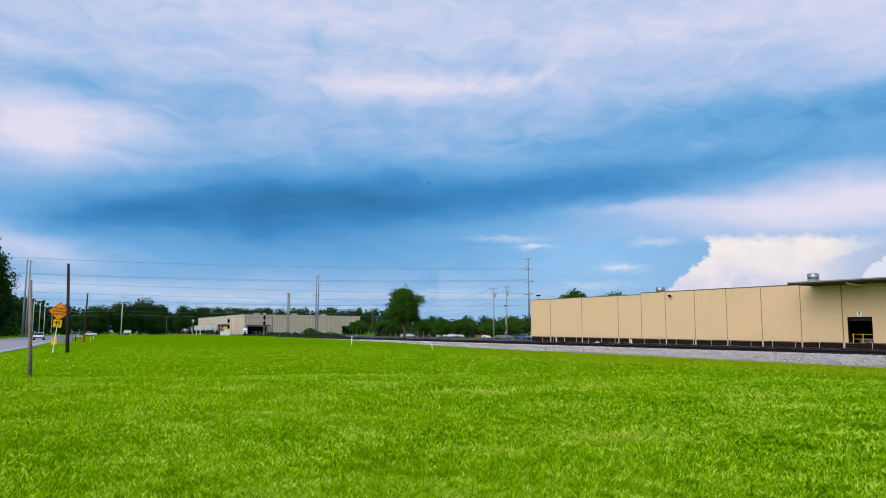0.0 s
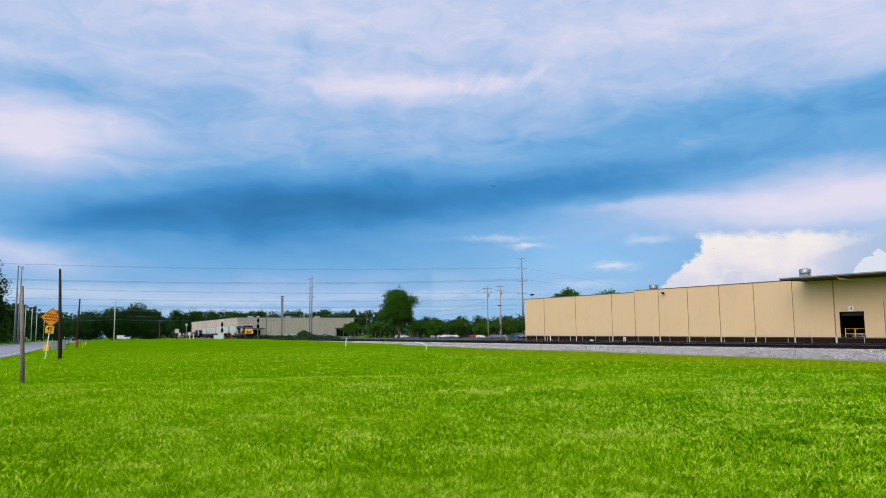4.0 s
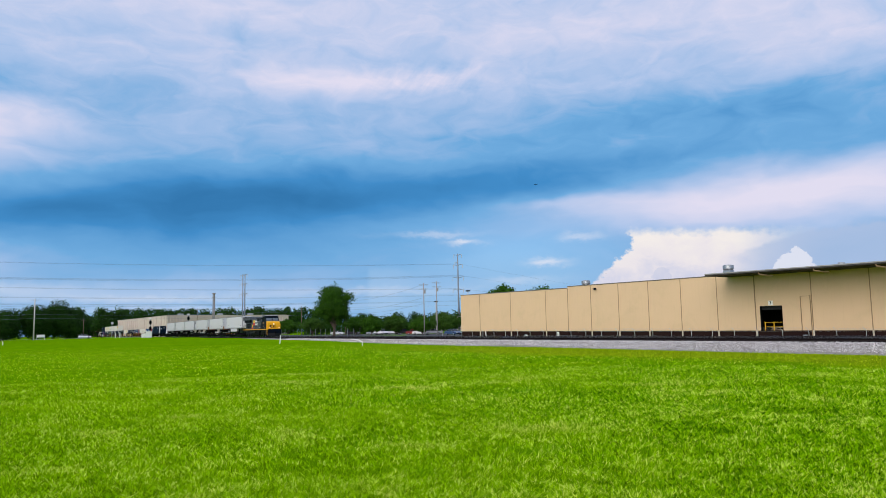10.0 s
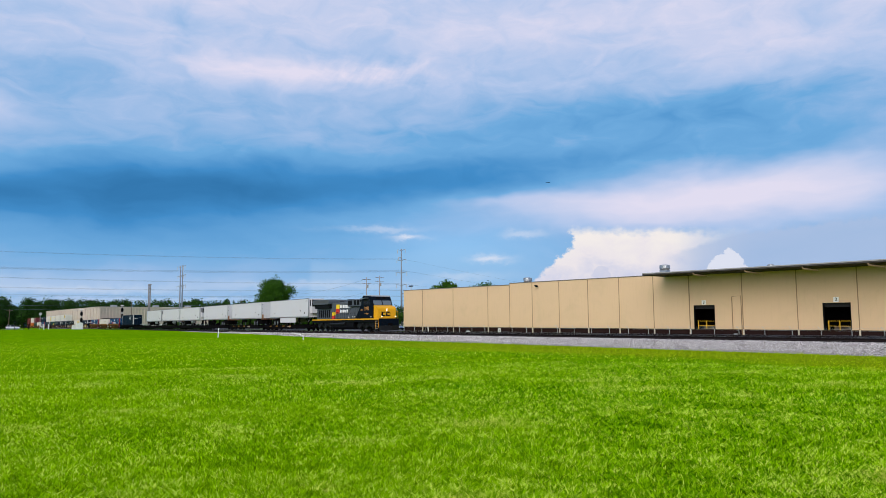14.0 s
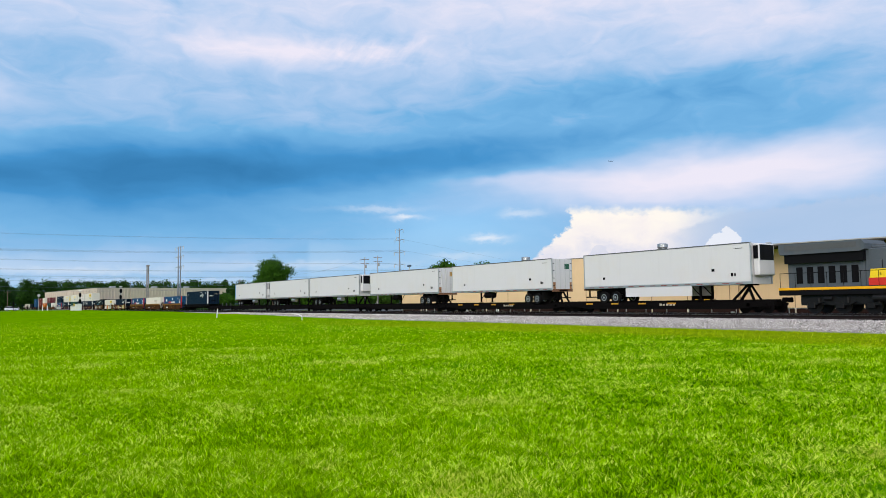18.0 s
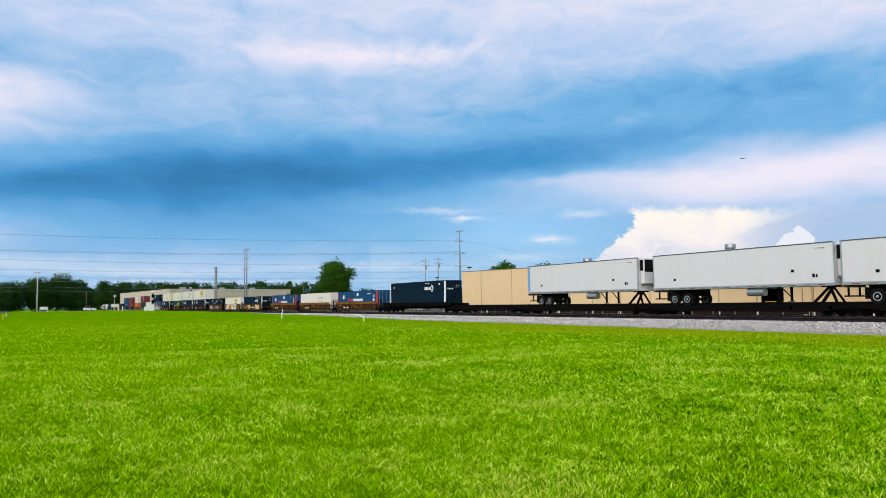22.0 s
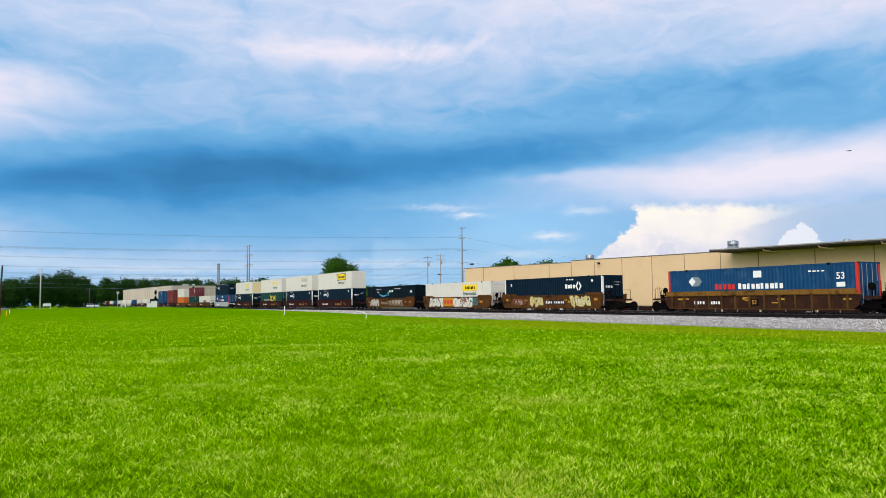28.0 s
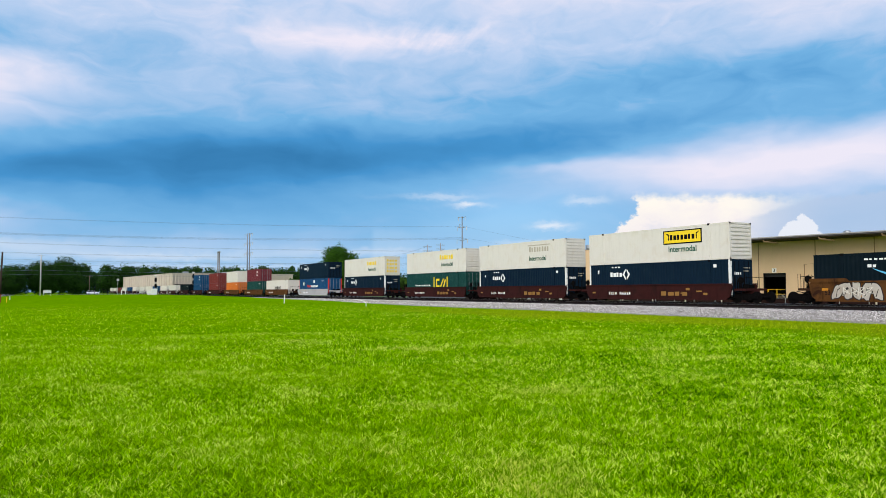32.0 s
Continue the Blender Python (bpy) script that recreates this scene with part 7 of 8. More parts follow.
# ---------------- vehicles ----------------
def car(paint, label, kind="sedan", L=4.7, group="parked cars"):
    """Local origin on the ground, nose to +x."""
    c = thing("car", label, "car", group)
    h, w = L / 2, 0.9
    if kind == "sedan":
        low = [(-h, 0.35), (-h, 0.85), (-h + 0.3, 0.98), (-h + 1.0, 1.0), (h - 1.4, 0.98), (h - 0.25, 0.78), (h, 0.6), (h, 0.32)]
        top = [(-h + 0.75, 1.0), (-h + 1.35, 1.42), (0.35, 1.45), (h - 1.35, 0.98)]
    elif kind == "suv":
        low = [(-h, 0.4), (-h, 1.0), (-h + 0.1, 1.1), (h - 1.3, 1.08), (h - 0.2, 0.95), (h, 0.75), (h, 0.38)]
        top = [(-h + 0.1, 1.1), (-h + 0.4, 1.72), (0.4, 1.74), (h - 1.35, 1.08)]
    else:
        low = [(-h, 0.5), (-h, 1.05), (-0.4, 1.08), (h - 1.3, 1.1), (h - 0.2, 1.02), (h, 0.85), (h, 0.45)]
        top = [(-0.5, 1.08), (-0.4, 1.8), (0.6, 1.82), (h - 1.4, 1.1)]
    part("body", Mesh().prism(low, "y", -w, w), paint, c)
    part("cabin", Mesh().prism(top, "y", -w + 0.1, w - 0.1), glass(), c, "dark glazed cabin")
    part("roof", Mesh().prism([(top[1][0], top[1][1]), (top[1][0] + 0.1, top[1][1] + 0.04), (top[2][0] - 0.05, top[2][1] + 0.04), (top[2][0] + 0.02, top[2][1])], "y", -w + 0.08, w - 0.08), paint, c)
    for x in (top[1][0] + 0.05, (top[1][0] + top[2][0]) / 2, top[2][0] + 0.02):
        part("pillar", Mesh().beam((x, -w + 0.09, top[0][1]), (x, -w + 0.09, top[1][1]), 0.08).beam((x, w - 0.09, top[0][1]), (x, w - 0.09, top[1][1]), 0.08), paint, c)
    for x in (-h + 0.85, h - 0.95):
        for y in (-w + 0.05, w - 0.05):
            wl = part("wheel", Mesh().tube((0, -0.11, 0), (0, 0.11, 0), 0.33, 0.33, 16), rubber, c, at=pose(x, y, 0.33))
            part("rim", Mesh().tube((0, -0.12, 0), (0, 0.12, 0), 0.2, 0.2, 12), galv_m, wl)
    for y in (-w + 0.25, w - 0.25):
        part("headlight", Mesh().box(h - 0.05, h + 0.01, y - 0.18, y + 0.18, 0.62, 0.75), white_m, c)
        part("tail_light", Mesh().box(-h - 0.01, -h + 0.04, y - 0.15, y + 0.15, 0.7, 0.85), logo_red, c)
    part("bumper", Mesh().box(h - 0.02, h + 0.04, -w + 0.05, w - 0.05, 0.36, 0.55).box(-h - 0.04, -h + 0.02, -w + 0.05, w - 0.05, 0.38, 0.58), black_m, c)
    return c


def on_ground(ob, x, y, turn, lift=0.05):
    ob.matrix_basis = pose(x, y, ground_z(x, y) + lift, 0, 0, turn)
    return ob


car_white = surface("white_car_paint", (0.75, 0.76, 0.77), 0.3, var=0.04, spec=0.5)
car_silver = surface("silver_car_paint", (0.45, 0.47, 0.50), 0.3, metal=0.4, var=0.05, spec=0.5)
car_red = surface("red_car_paint", (0.30, 0.02, 0.02), 0.3, var=0.05, spec=0.5)
car_blue = surface("blue_car_paint", (0.02, 0.06, 0.16), 0.3, var=0.05, spec=0.5)
car_black = surface("black_car_paint", (0.015, 0.015, 0.018), 0.3, var=0.05, spec=0.5)

CROSSER = car(car_white, "white hatchback that drives up to the crossing", "suv", 4.7, "moving cars")
COMER = car(car_white, "white saloon coming along the road", "sedan", 4.7, "moving cars")


def build_vehicles():
    for k, (az, dist, paint, kind, turn, lab) in enumerate((
            (25.2, 190, car_white, "pickup", 20, "white pickup parked behind the tracks"), (26.2, 192, car_white, "pickup", 60, "white pickup parked behind the tracks"),
            (27.0, 188, car_black, "suv", 80, "dark car parked behind the tracks"), (24.6, 200, car_silver, "sedan", 70, "silver car parked behind the tracks"),
            (28.35, 170, car_white, "sedan", 30, "white saloon parked behind the tracks"), (29.3, 168, car_silver, "suv", 70, "silver car parked behind the tracks"),
            (27.8, 172, car_red, "sedan", 60, "red car parked behind the tracks"), (30.9, 142, car_blue, "sedan", 5, "blue saloon parked near the warehouse corner"),
            (23.0, 205, car_black, "suv", 40, "dark car parked under the trees"), (21.8, 210, car_white, "sedan", 40, "white car parked under the trees"))):
        x, y = polar(az, dist * 1.2)
        on_ground(car(paint, lab, kind), x, y, turn)
    for x, y, paint, kind, turn, lab in ((-430, -12, car_white, "suv", 0, "white car waiting far down the road"), (-438, -18, car_black, "sedan", 180, "dark car far down the road"), (-500, -12, car_silver, "sedan", 0, "silver car far down the road")):
        on_ground(car(paint, lab, kind, group="cars on the road"), x, y, turn, 0.15)
    # tractor unit with trailer at the factory dock
    t = thing("semi_truck", "white tractor unit parked at the factory dock", "truck", at=pose(-404, 66, -0.2, 0, 0, -10))
    part("cab", Mesh().prism([(-1.2, 0.9), (-1.2, 3.6), (0.6, 3.8), (1.2, 2.6), (2.4, 2.3), (2.5, 0.9)], "y", -1.2, 1.2), car_white, t)
    part("windscreen", Mesh().prism([(0.62, 3.5), (0.66, 3.5), (1.2, 2.65), (1.16, 2.65)], "y", -1.05, 1.05), glass(), t)
    part("trailer_box", Mesh().box(-9.5, -1.6, -1.25, 1.25, 1.1, 3.9, 0.04), car_white, t)
    for x in (1.7, -3.5, -8.2, -7.0):
        part("wheel", Mesh().tube((x, -1.25, 0.5), (x, 1.25, 0.5), 0.5, 0.5, 14), rubber, t)
    part("grille", Mesh().box(2.5, 2.54, -0.7, 0.7, 1.0, 2.1), black_m, t)


build_vehicles()

PLANE = thing("aircraft", "small dark aircraft far off in the sky", "aircraft")
part("fuselage", Mesh().tube((-9, 0, 0), (7, 0, 0), 1.0, 1.3, 12).tube((7, 0, 0), (10, 0, -0.2), 1.3, 0.3, 12).tube((-9, 0, 0), (-12, 0, 0.5), 1.0, 0.2, 12), steel_dark, PLANE)
part("wing", Mesh().prism([(2.5, 0.8), (0.0, 0.8), (-4.5, 11), (-3.2, 11)], "z", -0.4, -0.1), steel_dark, PLANE)
part("wing", Mesh().prism([(2.5, -0.8), (0.0, -0.8), (-4.5, -11), (-3.2, -11)], "z", -0.4, -0.1), steel_dark, PLANE)
part("tail_fin", Mesh().prism([(-9, 0.8), (-11.2, 3.8), (-12.2, 3.8), (-11.8, 0.4)], "y", -0.15, 0.15), steel_dark, PLANE)
part("tailplane", Mesh().prism([(-9.8, -4), (-9.2, 0), (-9.8, 4), (-11, 4), (-11.6, 0), (-11, -4)], "z", 0.3, 0.5), steel_dark, PLANE)

BIRD = thing("bird", "small dark bird flying away over the warehouse", "bird")
part("body", Mesh().tube((-0.16, 0, 0), (0.08, 0, 0.01), 0.02, 0.055, 10).tube((0.08, 0, 0.01), (0.17, 0, 0.02), 0.055, 0.03, 10).tube((0.17, 0, 0.02), (0.22, 0, 0.01), 0.03, 0.005, 8), steel_dark, BIRD)
part("tail", Mesh().prism([(-0.14, -0.02), (-0.30, -0.07), (-0.30, 0.07), (-0.14, 0.02)], "z", -0.006, 0.006), steel_dark, BIRD)
WINGS = []
for side in (-1, 1):
    WINGS.append((side, part("wing", Mesh().prism([(0.09, 0.02 * side), (0.10, 0.20 * side), (0.0, 0.44 * side), (-0.05, 0.30 * side), (-0.08, 0.03 * side)], "z", -0.006, 0.006), steel_dark, BIRD)))


# ---------------- car park and its edge ----------------
def build_car_park():
    m = Mesh()
    xs = list(range(-330, -124, 10))
    ys = [57.5, 70, 90, 110, 135]
    for y in ys:
        for x in xs:
            m.v.append((x, y, ground_z(x, y) + 0.03))
    w = len(xs)
    for j in range(len(ys) - 1):
        for i in range(w - 1):
            k = j * w + i
            m.f.append((k, k + 1, k + w + 1, k + w))
    solid("pavement", m, surface("worn_dark_asphalt", (0.07, 0.07, 0.075), 0.9, var=0.3, scale=0.4, fine=30, dirt=(0.12, 0.115, 0.11), dirt_scale=0.3), "dark grey asphalt car park behind the tracks", "car park", kind="structure")
    f = thing("chain_link_fence", "dark chain-link fence along the car park", "fence", at=pose(0, 56.5, 0))
    for k in range(64):
        x = -325 + 3.1 * k
        part("fence_post", Mesh().tube((x, 0, ground_z(x, 56.5) - 0.1), (x, 0, ground_z(x, 56.5) + 2.0), 0.03, seg=6), polesteel_m, f)
    net = Mesh()
    for k in range(9):
        z = 0.1 + 0.24 * k
        net.beam((-325, 0, z - 0.1), (-129, 0, z - 0.1), 0.018)
    for k in range(380):
        x = -325 + 0.515 * k
        net.beam((x, 0, -0.2), (x + 0.4, 0, 1.85), 0.014)
    part("fence_mesh", net, steel_dark, f)
    rng = np.random.default_rng(31)
    lobes = []
    for k in range(70):
        x = -320 + 1.75 * k + rng.normal() * 0.5
        lobes.append((x, 59.0 + rng.normal() * 0.6, 0.4, 1.3, 1.0, 1.0 + 0.5 * rng.random()))
    ob = new("hedge", arrays("hedge", *leaf_cloud(lobes, 9000, 0.28, rng), leaf_b))
    tagged(ob, "low dark hedge behind the fence", "hedge", kind="stuff")
    # far low buildings seen between the trees
    for x, y, w2, h in ((-215, 215, 26, 6.5), (-262, 230, 30, 7.5), (-330, 240, 34, 8)):
        b = thing("commercial_building", "far cream flat-roofed building behind trees", "building", "buildings behind the car park", at=pose(x, y, -0.3, 0, 0, 35))
        part("wall", Mesh().box(-w2, w2, -8, 8, 0, h), cream_m, b)
        part("parapet", Mesh().box(-w2 - 0.2, w2 + 0.2, -8.2, 8.2, h, h + 0.5), white_m, b)
        for k in range(8):
            part("window", Mesh().box(-w2 + 3 + k * (w2 / 4.4), -w2 + 5.5 + k * (w2 / 4.4), -8.06, -8.0, 1.0, 3.2), glass(), b)


build_car_park()


# ---------------- grass blades, stones, ties ----------------
def fast_mesh(name, verts, per, mat):
    """A mesh of many separate polygons with the same number of corners, from an array."""
    n = len(verts) // per
    me = bpy.data.meshes.new(name)
    me.vertices.add(len(verts))
    me.vertices.foreach_set("co", np.ascontiguousarray(verts, dtype=np.float32).ravel())
    me.loops.add(n * per)
    me.loops.foreach_set("vertex_index", np.arange(n * per, dtype=np.int32))
    me.polygons.add(n)
    me.polygons.foreach_set("loop_start", np.arange(0, n * per, per, dtype=np.int32))
    me.update(calc_edges=True)
    me.materials.append(mat)
    return me


def height_at(x, y):
    """ground_z for arrays near the camera."""
    def s01(a, b, v):
        t = np.clip((v - a) / (b - a), 0, 1)
        return t * t * (3 - 2 * t)
    z = 0.40 * s01(-50, -230, x)
    z = z - 0.28 * s01(18, 36, y) * (1 - s01(-60, -140, x))
    z = z + 0.05 * np.sin(x * 0.11 + 1.0) * np.sin(y * 0.17)
    return z - 0.35 * s01(-5.5, -8.5, y)


def blade_material():
    m = bpy.data.materials.new("grass_blades")
    m.use_nodes = True
    n = Nodes(m.node_tree)
    rnd = n.add("ShaderNodeNewGeometry").outputs["Random Per Island"]
    pos = n.add("ShaderNodeTexCoord").outputs["Object"]
    patch = n.noise(pos, 0.45, 5, 0.6)
    wide = n.noise(pos, 0.12, 3, 0.6)
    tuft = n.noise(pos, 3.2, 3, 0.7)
    # tone spread by blade and tuft paints dark gaps between clumps
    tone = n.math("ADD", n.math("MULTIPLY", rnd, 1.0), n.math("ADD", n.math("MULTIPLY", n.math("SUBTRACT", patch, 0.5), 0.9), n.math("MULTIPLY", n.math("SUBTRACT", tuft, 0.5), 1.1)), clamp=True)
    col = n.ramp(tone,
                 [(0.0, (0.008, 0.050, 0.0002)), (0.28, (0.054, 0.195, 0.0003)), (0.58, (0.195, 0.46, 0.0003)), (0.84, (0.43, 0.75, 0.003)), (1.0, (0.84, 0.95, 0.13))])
    # straw-coloured blades in thin spots, blue-green ones in rank spots
    dry = n.math("MULTIPLY", n.span(patch, 0.56, 0.70), n.span(rnd, 0.4, 0.6))
    col = n.mix(n.math("MULTIPLY", dry, 0.6), col, (0.72, 0.62, 0.12))
    rank = n.math("MULTIPLY", n.span(n.noise(pos, 0.55, 4, 0.6), 0.56, 0.70), n.span(rnd, 0.1, 0.5, 1.0, 0.4))
    col = n.mix(n.math("MULTIPLY", rank, 0.65), col, (0.05, 0.25, 0.004))
    col = n.mix(n.math("MULTIPLY", n.span(wide, 0.45, 0.68), 0.25), col, (0.30, 0.52, 0.001))
    # paler, yellower colour mixed in towards the road
    at = n.separate(pos)
    roadside = n.span(n.math("ADD", n.math("ADD", at[1], n.math("MULTIPLY", at[0], 0.35)), n.math("MULTIPLY", patch, 4.0)), -5.0, 10.0, 1.0, 0.0)
    col = n.mix(n.math("MULTIPLY", roadside, 0.22), col, (0.38, 0.64, 0.001))
    # thin, dry growth near the ballast
    near_track = n.math("MULTIPLY", n.span(n.math("ADD", at[1], n.math("ADD", n.math("MULTIPLY", n.math("SUBTRACT", patch, 0.5), 16.0), n.math("MULTIPLY", n.math("SUBTRACT", wide, 0.5), 16.0))), 25.0, 31.0), n.span(at[0], -80.0, -38.0, 0.15, 1.0))
    col = n.mix(n.math("MULTIPLY", near_track, n.math("ADD", 0.25, n.math("MULTIPLY", rnd, 0.6))), col, n.mix(n.span(tuft, 0.36, 0.52), (0.32, 0.23, 0.012), (0.44, 0.54, 0.006)))
    b = n.add("ShaderNodeBsdfPrincipled")
    n.link(col, b.inputs["Base Color"])
    b.inputs["Roughness"].default_value = 0.5
    b.inputs["Specular IOR Level"].default_value = 0.0
    t = n.add("ShaderNodeBsdfTranslucent")
    n.link(col, t.inputs[0])
    # shading normals bent towards the sky, so blades light brighter and more evenly
    nrm = n.add("ShaderNodeVectorMath", operation="SCALE")
    n.link(n.add("ShaderNodeNewGeometry").outputs["Normal"], nrm.inputs[0])
    nrm.inputs[3].default_value = 0.75
    up = n.add("ShaderNodeVectorMath", operation="ADD")
    n.link(nrm.outputs[0], up.inputs[0])
    up.inputs[1].default_value = (0, 0, 0.6)
    unit = n.add("ShaderNodeVectorMath", operation="NORMALIZE")
    n.link(up.outputs[0], unit.inputs[0])
    n.link(unit.outputs[0], b.inputs["Normal"])
    mx = n.add("ShaderNodeMixShader")
    mx.inputs[0].default_value = 0.3
    n.link(b.outputs[0], mx.inputs[1])
    n.link(t.outputs[0], mx.inputs[2])
    out = n.add("ShaderNodeOutputMaterial")
    n.link(mx.outputs[0], out.inputs[0])
    return m


def build_grass():
    """Broad-bladed lawn grass: two bent faces a blade, leaning out of small clumps."""
    rng = np.random.default_rng(7)
    mat = blade_material()
    parts = []
    for r0, r1, count, tall, wide in ((0.4, 5.4, 16000, 0.07, 0.007), (5.4, 9, 200000, 0.072, 0.0058), (9, 16, 270000, 0.076, 0.0074), (16, 30, 240000, 0.085, 0.0085), (30, 100, 210000, 0.085, 0.0125)):
        r = np.sqrt(r0 ** 2 + (r1 ** 2 - r0 ** 2) * rng.random(count))
        az = np.radians((-13 + 82 * rng.random(count)) if r0 > 1 else 360 * rng.random(count))
        x, y = -r * np.cos(az), r * np.sin(az)
        keep = (y < 40.2 + 1.1 * np.clip((-30 - x) / 50, 0, 1)) & (y > -8.6) & (rng.random(count) > (r - 55) / 45)
        x, y = x[keep], y[keep]
        k = len(x)
        # clumps: blades pull together, and each clump has a height and a lean of its own
        step = 0.11
        gx, gy = np.round(x / step), np.round(y / step)
        seed = np.abs(np.sin(gx * 12.9898 + gy * 78.233) * 43758.5453) % 1.0
        seed2 = np.abs(np.sin(gx * 39.346 + gy * 11.135) * 24634.6345) % 1.0
        cx, cy = (gx + 0.7 * (seed - 0.5)) * step, (gy + 0.7 * (seed2 - 0.5)) * step
        pull = 0.6 * rng.random(k)
        x, y = x + (cx - x) * pull, y + (cy - y) * pull
        swell = 0.5 + 0.5 * np.sin(x * 1.3 + 2 * np.sin(y * 0.7)) * np.sin(y * 1.1 + 1.7 * np.sin(x * 0.6))
        z = height_at(x, y) - 0.01 + 0.15 * np.clip((y - 39.8) / 1.0, 0, 1)
        h = tall * (0.35 + 0.95 * rng.random(k)) * (0.55 + 0.55 * seed + 0.35 * swell)
        face = rng.random(k) * 2 * np.pi
        w = wide * (0.7 + 0.6 * rng.random(k))
        lean = rng.random(k) * 1.1 + 0.15
        la = rng.random(k) * 2 * np.pi
        lx, ly = np.cos(la) * lean + 0.5 * (seed - 0.5), np.sin(la) * lean + 0.5 * (seed2 - 0.5)
        base = np.stack([x, y, z], 1)
        side = np.stack([np.cos(face) * w, np.sin(face) * w, np.zeros(k)], 1)
        mid = base + np.stack([lx * h * 0.32, ly * h * 0.32, h * 0.58], 1)
        tip = base + np.stack([lx * h, ly * h, h * 0.95], 1)
        parts.append(np.stack([base, mid + side, tip, mid - side], 1).reshape(-1, 3))
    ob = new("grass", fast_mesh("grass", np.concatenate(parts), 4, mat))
    tagged(ob, "thick bright green lawn grass blades", "grass", kind="stuff")


build_grass()


def stone_material():
    m = bpy.data.materials.new("ballast_pebbles")
    m.use_nodes = True
    n = Nodes(m.node_tree)
    rnd = n.add("ShaderNodeNewGeometry").outputs["Random Per Island"]
    col = n.ramp(rnd, [(0.0, (0.03, 0.025, 0.02)), (0.25, (0.26, 0.23, 0.21)), (0.55, (0.60, 0.55, 0.51)), (1.0, (0.92, 0.87, 0.83))])
    b = n.add("ShaderNodeBsdfPrincipled")
    n.link(col, b.inputs["Base Color"])
    b.inputs["Roughness"].default_value = 0.9
    b.inputs["Specular IOR Level"].default_value = 0.1
    out = n.add("ShaderNodeOutputMaterial")
    n.link(b.outputs[0], out.inputs[0])
    return m


def build_stones():
    """Loose ballast on the shoulder that faces the lawn."""
    rng = np.random.default_rng(9)
    n = 66000
    x = -130 + 142 * rng.random(n) ** 0.85
    u = rng.random(n)
    # the same slope as the bed: foot, toe, shoulder, crown
    shift = 0.45 + 0.75 * np.clip((-30 - x) / 50, 0, 1) ** 2 * (3 - 2 * np.clip((-30 - x) / 50, 0, 1))
    foot, toe = 39.5 + shift, 40.6 + 0.6 * shift
    y = foot + (42.45 - foot) * u + 0.25 * np.sin(x * 0.31) * np.sin(x * 0.087) * (1 - u)
    z = np.where(y < toe, height_at(x, y) * (toe - y) / (toe - foot + 0.15) + 0.02, np.where(y < 41.6, 0.02 + 0.20 * (y - toe) / (41.6 - toe), 0.22 + 0.16 * (y - 41.6)))
    z = np.minimum(z, 0.31)
    s = 0.022 + 0.028 * rng.random(n) ** 2
    octa = np.array([(1, 0, 0), (0, 1, 0), (-1, 0, 0), (0, -1, 0), (0, 0, 1)], float)
    p = np.repeat(octa[None], n, 0) * (0.7 + 0.6 * rng.random((n, 5, 1))) + rng.normal(scale=0.18, size=(n, 5, 3))
    a = rng.random(n) * 6.28
    ca, sa = np.cos(a)[:, None], np.sin(a)[:, None]
    p = np.stack([p[:, :, 0] * ca - p[:, :, 1] * sa, p[:, :, 0] * sa + p[:, :, 1] * ca, p[:, :, 2] * 0.8], 2) * s[:, None, None]
    p += np.stack([x, y, z + 0.01], 1)[:, None, :]
    verts = p.reshape(-1, 3)
    i = (np.arange(n) * 5)[:, None]
    f = np.concatenate([i + np.array(q) for q in ((0, 1, 4), (1, 2, 4), (2, 3, 4), (3, 0, 4))], 0)
    me = bpy.data.meshes.new("stones")
    me.vertices.add(len(verts))
    me.vertices.foreach_set("co", verts.astype(np.float32).ravel())
    me.loops.add(len(f) * 3)
    me.loops.foreach_set("vertex_index", f.astype(np.int32).ravel())
    me.polygons.add(len(f))
    me.polygons.foreach_set("loop_start", np.arange(0, len(f) * 3, 3, dtype=np.int32))
    me.update(calc_edges=True)
    me.materials.append(stone_material())
    tagged(new("ballast_stones", me), "loose pale grey crushed ballast stones", "stones", kind="stuff")


build_stones()


def build_ties():
    track = [o for o in bpy.data.objects if o.name.startswith("railway_track")]
    for t, cy in zip(sorted(track, key=lambda o: o.name), (NEAR_Y, TRACK_Y)):
        me = Mesh().box(-0.115, 0.115, -1.3, 1.3, -0.17, 0.0, 0.01).data("tie", tie_m)
        for k in range(170):
            part("tie", me, None, t, at=pose(-85 + 0.52 * k, cy + 0.02 * math.sin(k * 2.3), RAIL_Z - 0.175))
        rest = Mesh()
        for k in range(300):
            x = -85.52 - 0.9 * k
            rest.box(x - 0.115, x + 0.115, cy - 1.3, cy + 1.3, RAIL_Z - 0.345, RAIL_Z - 0.175)
        tagged(part("far_ties", rest, tie_m, t), kind="stuff")


build_ties()


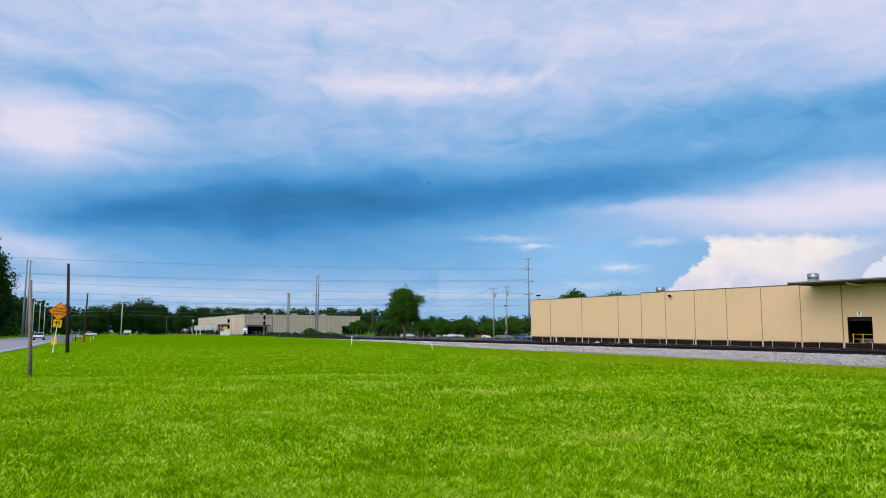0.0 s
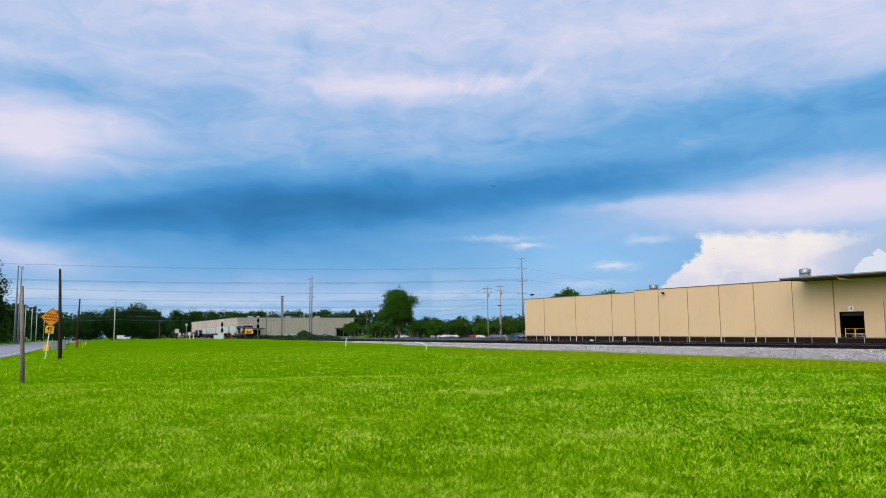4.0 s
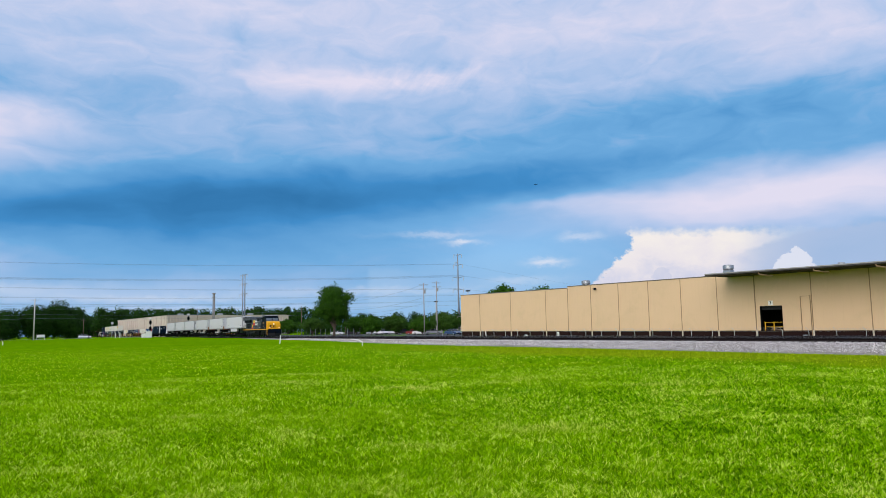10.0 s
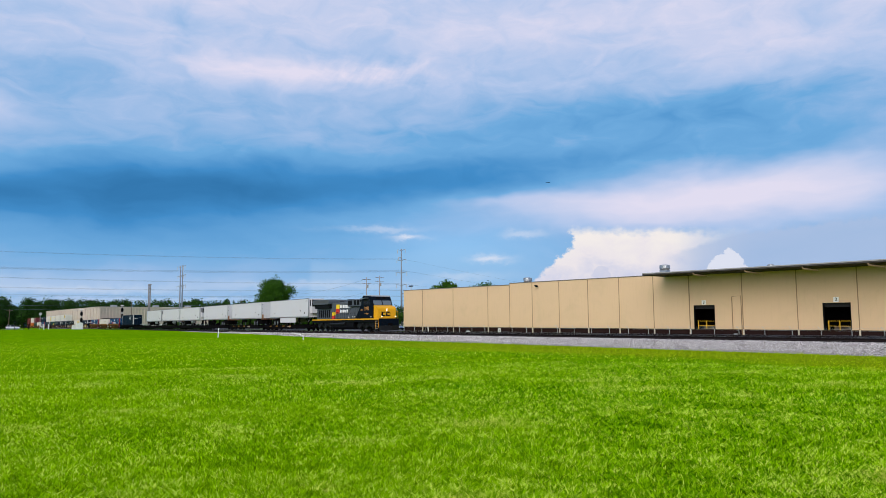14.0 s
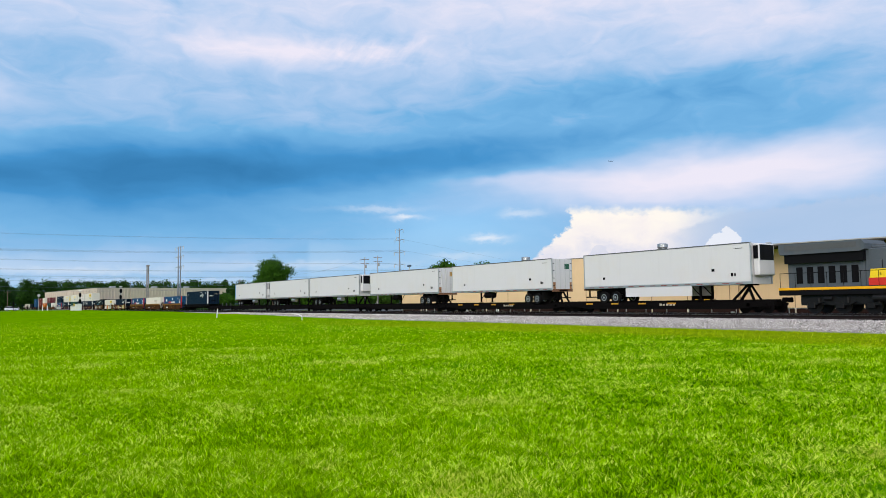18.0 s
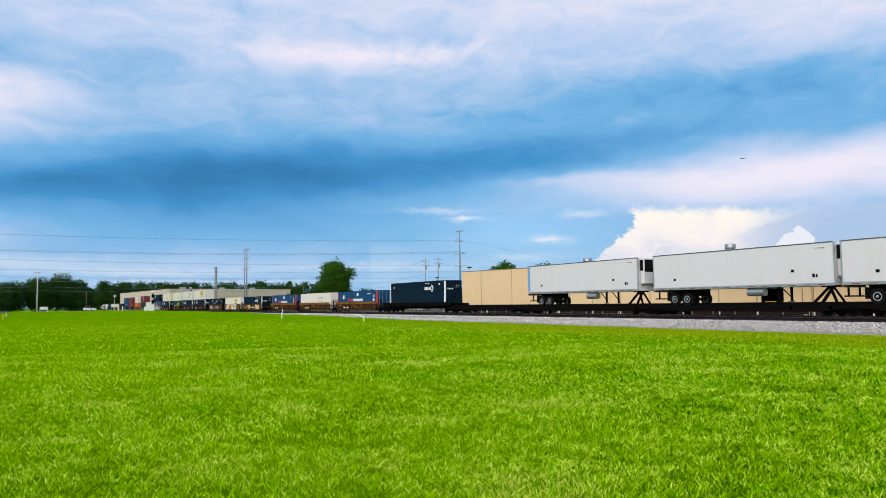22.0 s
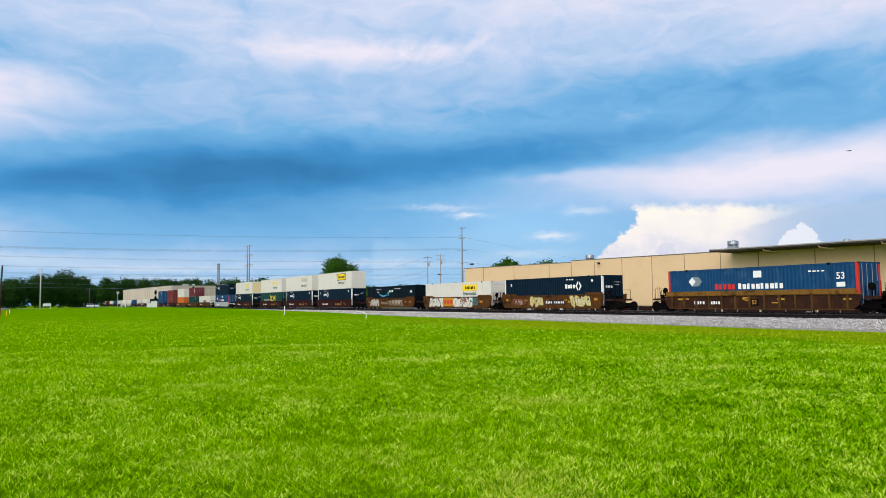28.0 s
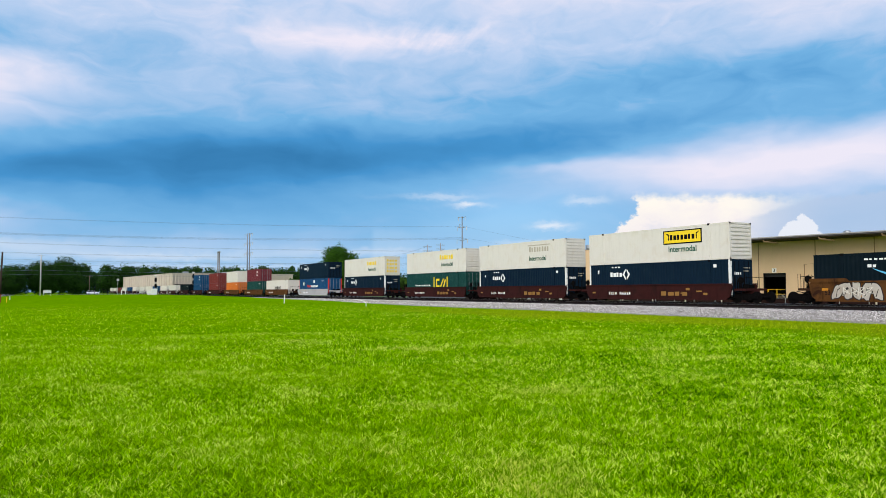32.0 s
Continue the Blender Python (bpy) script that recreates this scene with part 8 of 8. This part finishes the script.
# ---------------- what moves ----------------
def motions():
    for ob, centre, z, y in MOVERS:
        walk(ob, [(0.0, pose(centre - 16 * SPEED, y, z)), (16.0, pose(centre, y, z)), (32.0, pose(centre + 16 * SPEED, y, z))])
    # the hatchback rolls up to the crossing and waits
    way = [(0.0, -8.0), (1.0, -4.0), (2.5, 1.2), (3.5, 5.5), (6.0, 12.7), (7.0, 15.9), (8.0, 18.5), (9.0, 20.5), (11.0, 22.3), (12.0, 22.5), (32.0, 22.5)]
    walk(CROSSER, [(t, pose(-331, y, ground_z(-331, y) + 0.08, 0, 0, 90)) for t, y in way])
    # the saloon drives past on the road
    walk(COMER, [(t, pose(-169.5 + 18.4 * t, -13.6, ground_z(-169.5 + 18.4 * t, -13.6) + 0.14)) for t in (0.0, 2.0, 4.0, 6.0, 8.0, 10.0, 20.0, 32.0)])
    # the aircraft crosses the sky
    rows = []
    for t, az, el in ((0.0, 23.5, 11.85), (6.0, 32.2, 11.4), (9.0, 36.45, 11.2), (13.0, 41.9, 10.95), (19.0, 49.5, 10.6), (23.0, 54.2, 10.33), (28.0, 59.7, 10.03), (32.0, 63.8, 9.8)):
        x, y = polar(az, 3500 * math.cos(radians(el)))
        rows.append((t, pose(x, y, EYE + 3500 * math.sin(radians(el)), 0, 0, 90 - az)))
    walk(PLANE, rows)
    # the bird flies off over the warehouse, its wings beating
    rows = []
    for t, az, el, dist in ((0.0, 58.0, 7.0, 78), (0.4, 55.7, 6.8, 88), (1.0, 52.5, 6.75, 104), (1.6, 50.1, 6.65, 122), (2.2, 48.3, 6.5, 142), (2.8, 47.2, 6.35, 164), (3.4, 46.5, 6.15, 186), (6.0, 44.5, 5.2, 280), (10.0, 43.0, 3.9, 420), (32.0, 40.0, 1.5, 900)):
        x, y = polar(az, dist)
        rows.append((t, pose(x, y, EYE + dist * math.tan(radians(el)), 0, 0, 112)))
    walk(BIRD, rows)
    for side, wing in WINGS:
        walk(wing, [(0.13 * k, pose(0, 0, 0, side * (38 if k % 2 else -22), 0, 0)) for k in range(78)] + [(32.0, pose(0, 0, 0, side * 5, 0, 0))])


motions()
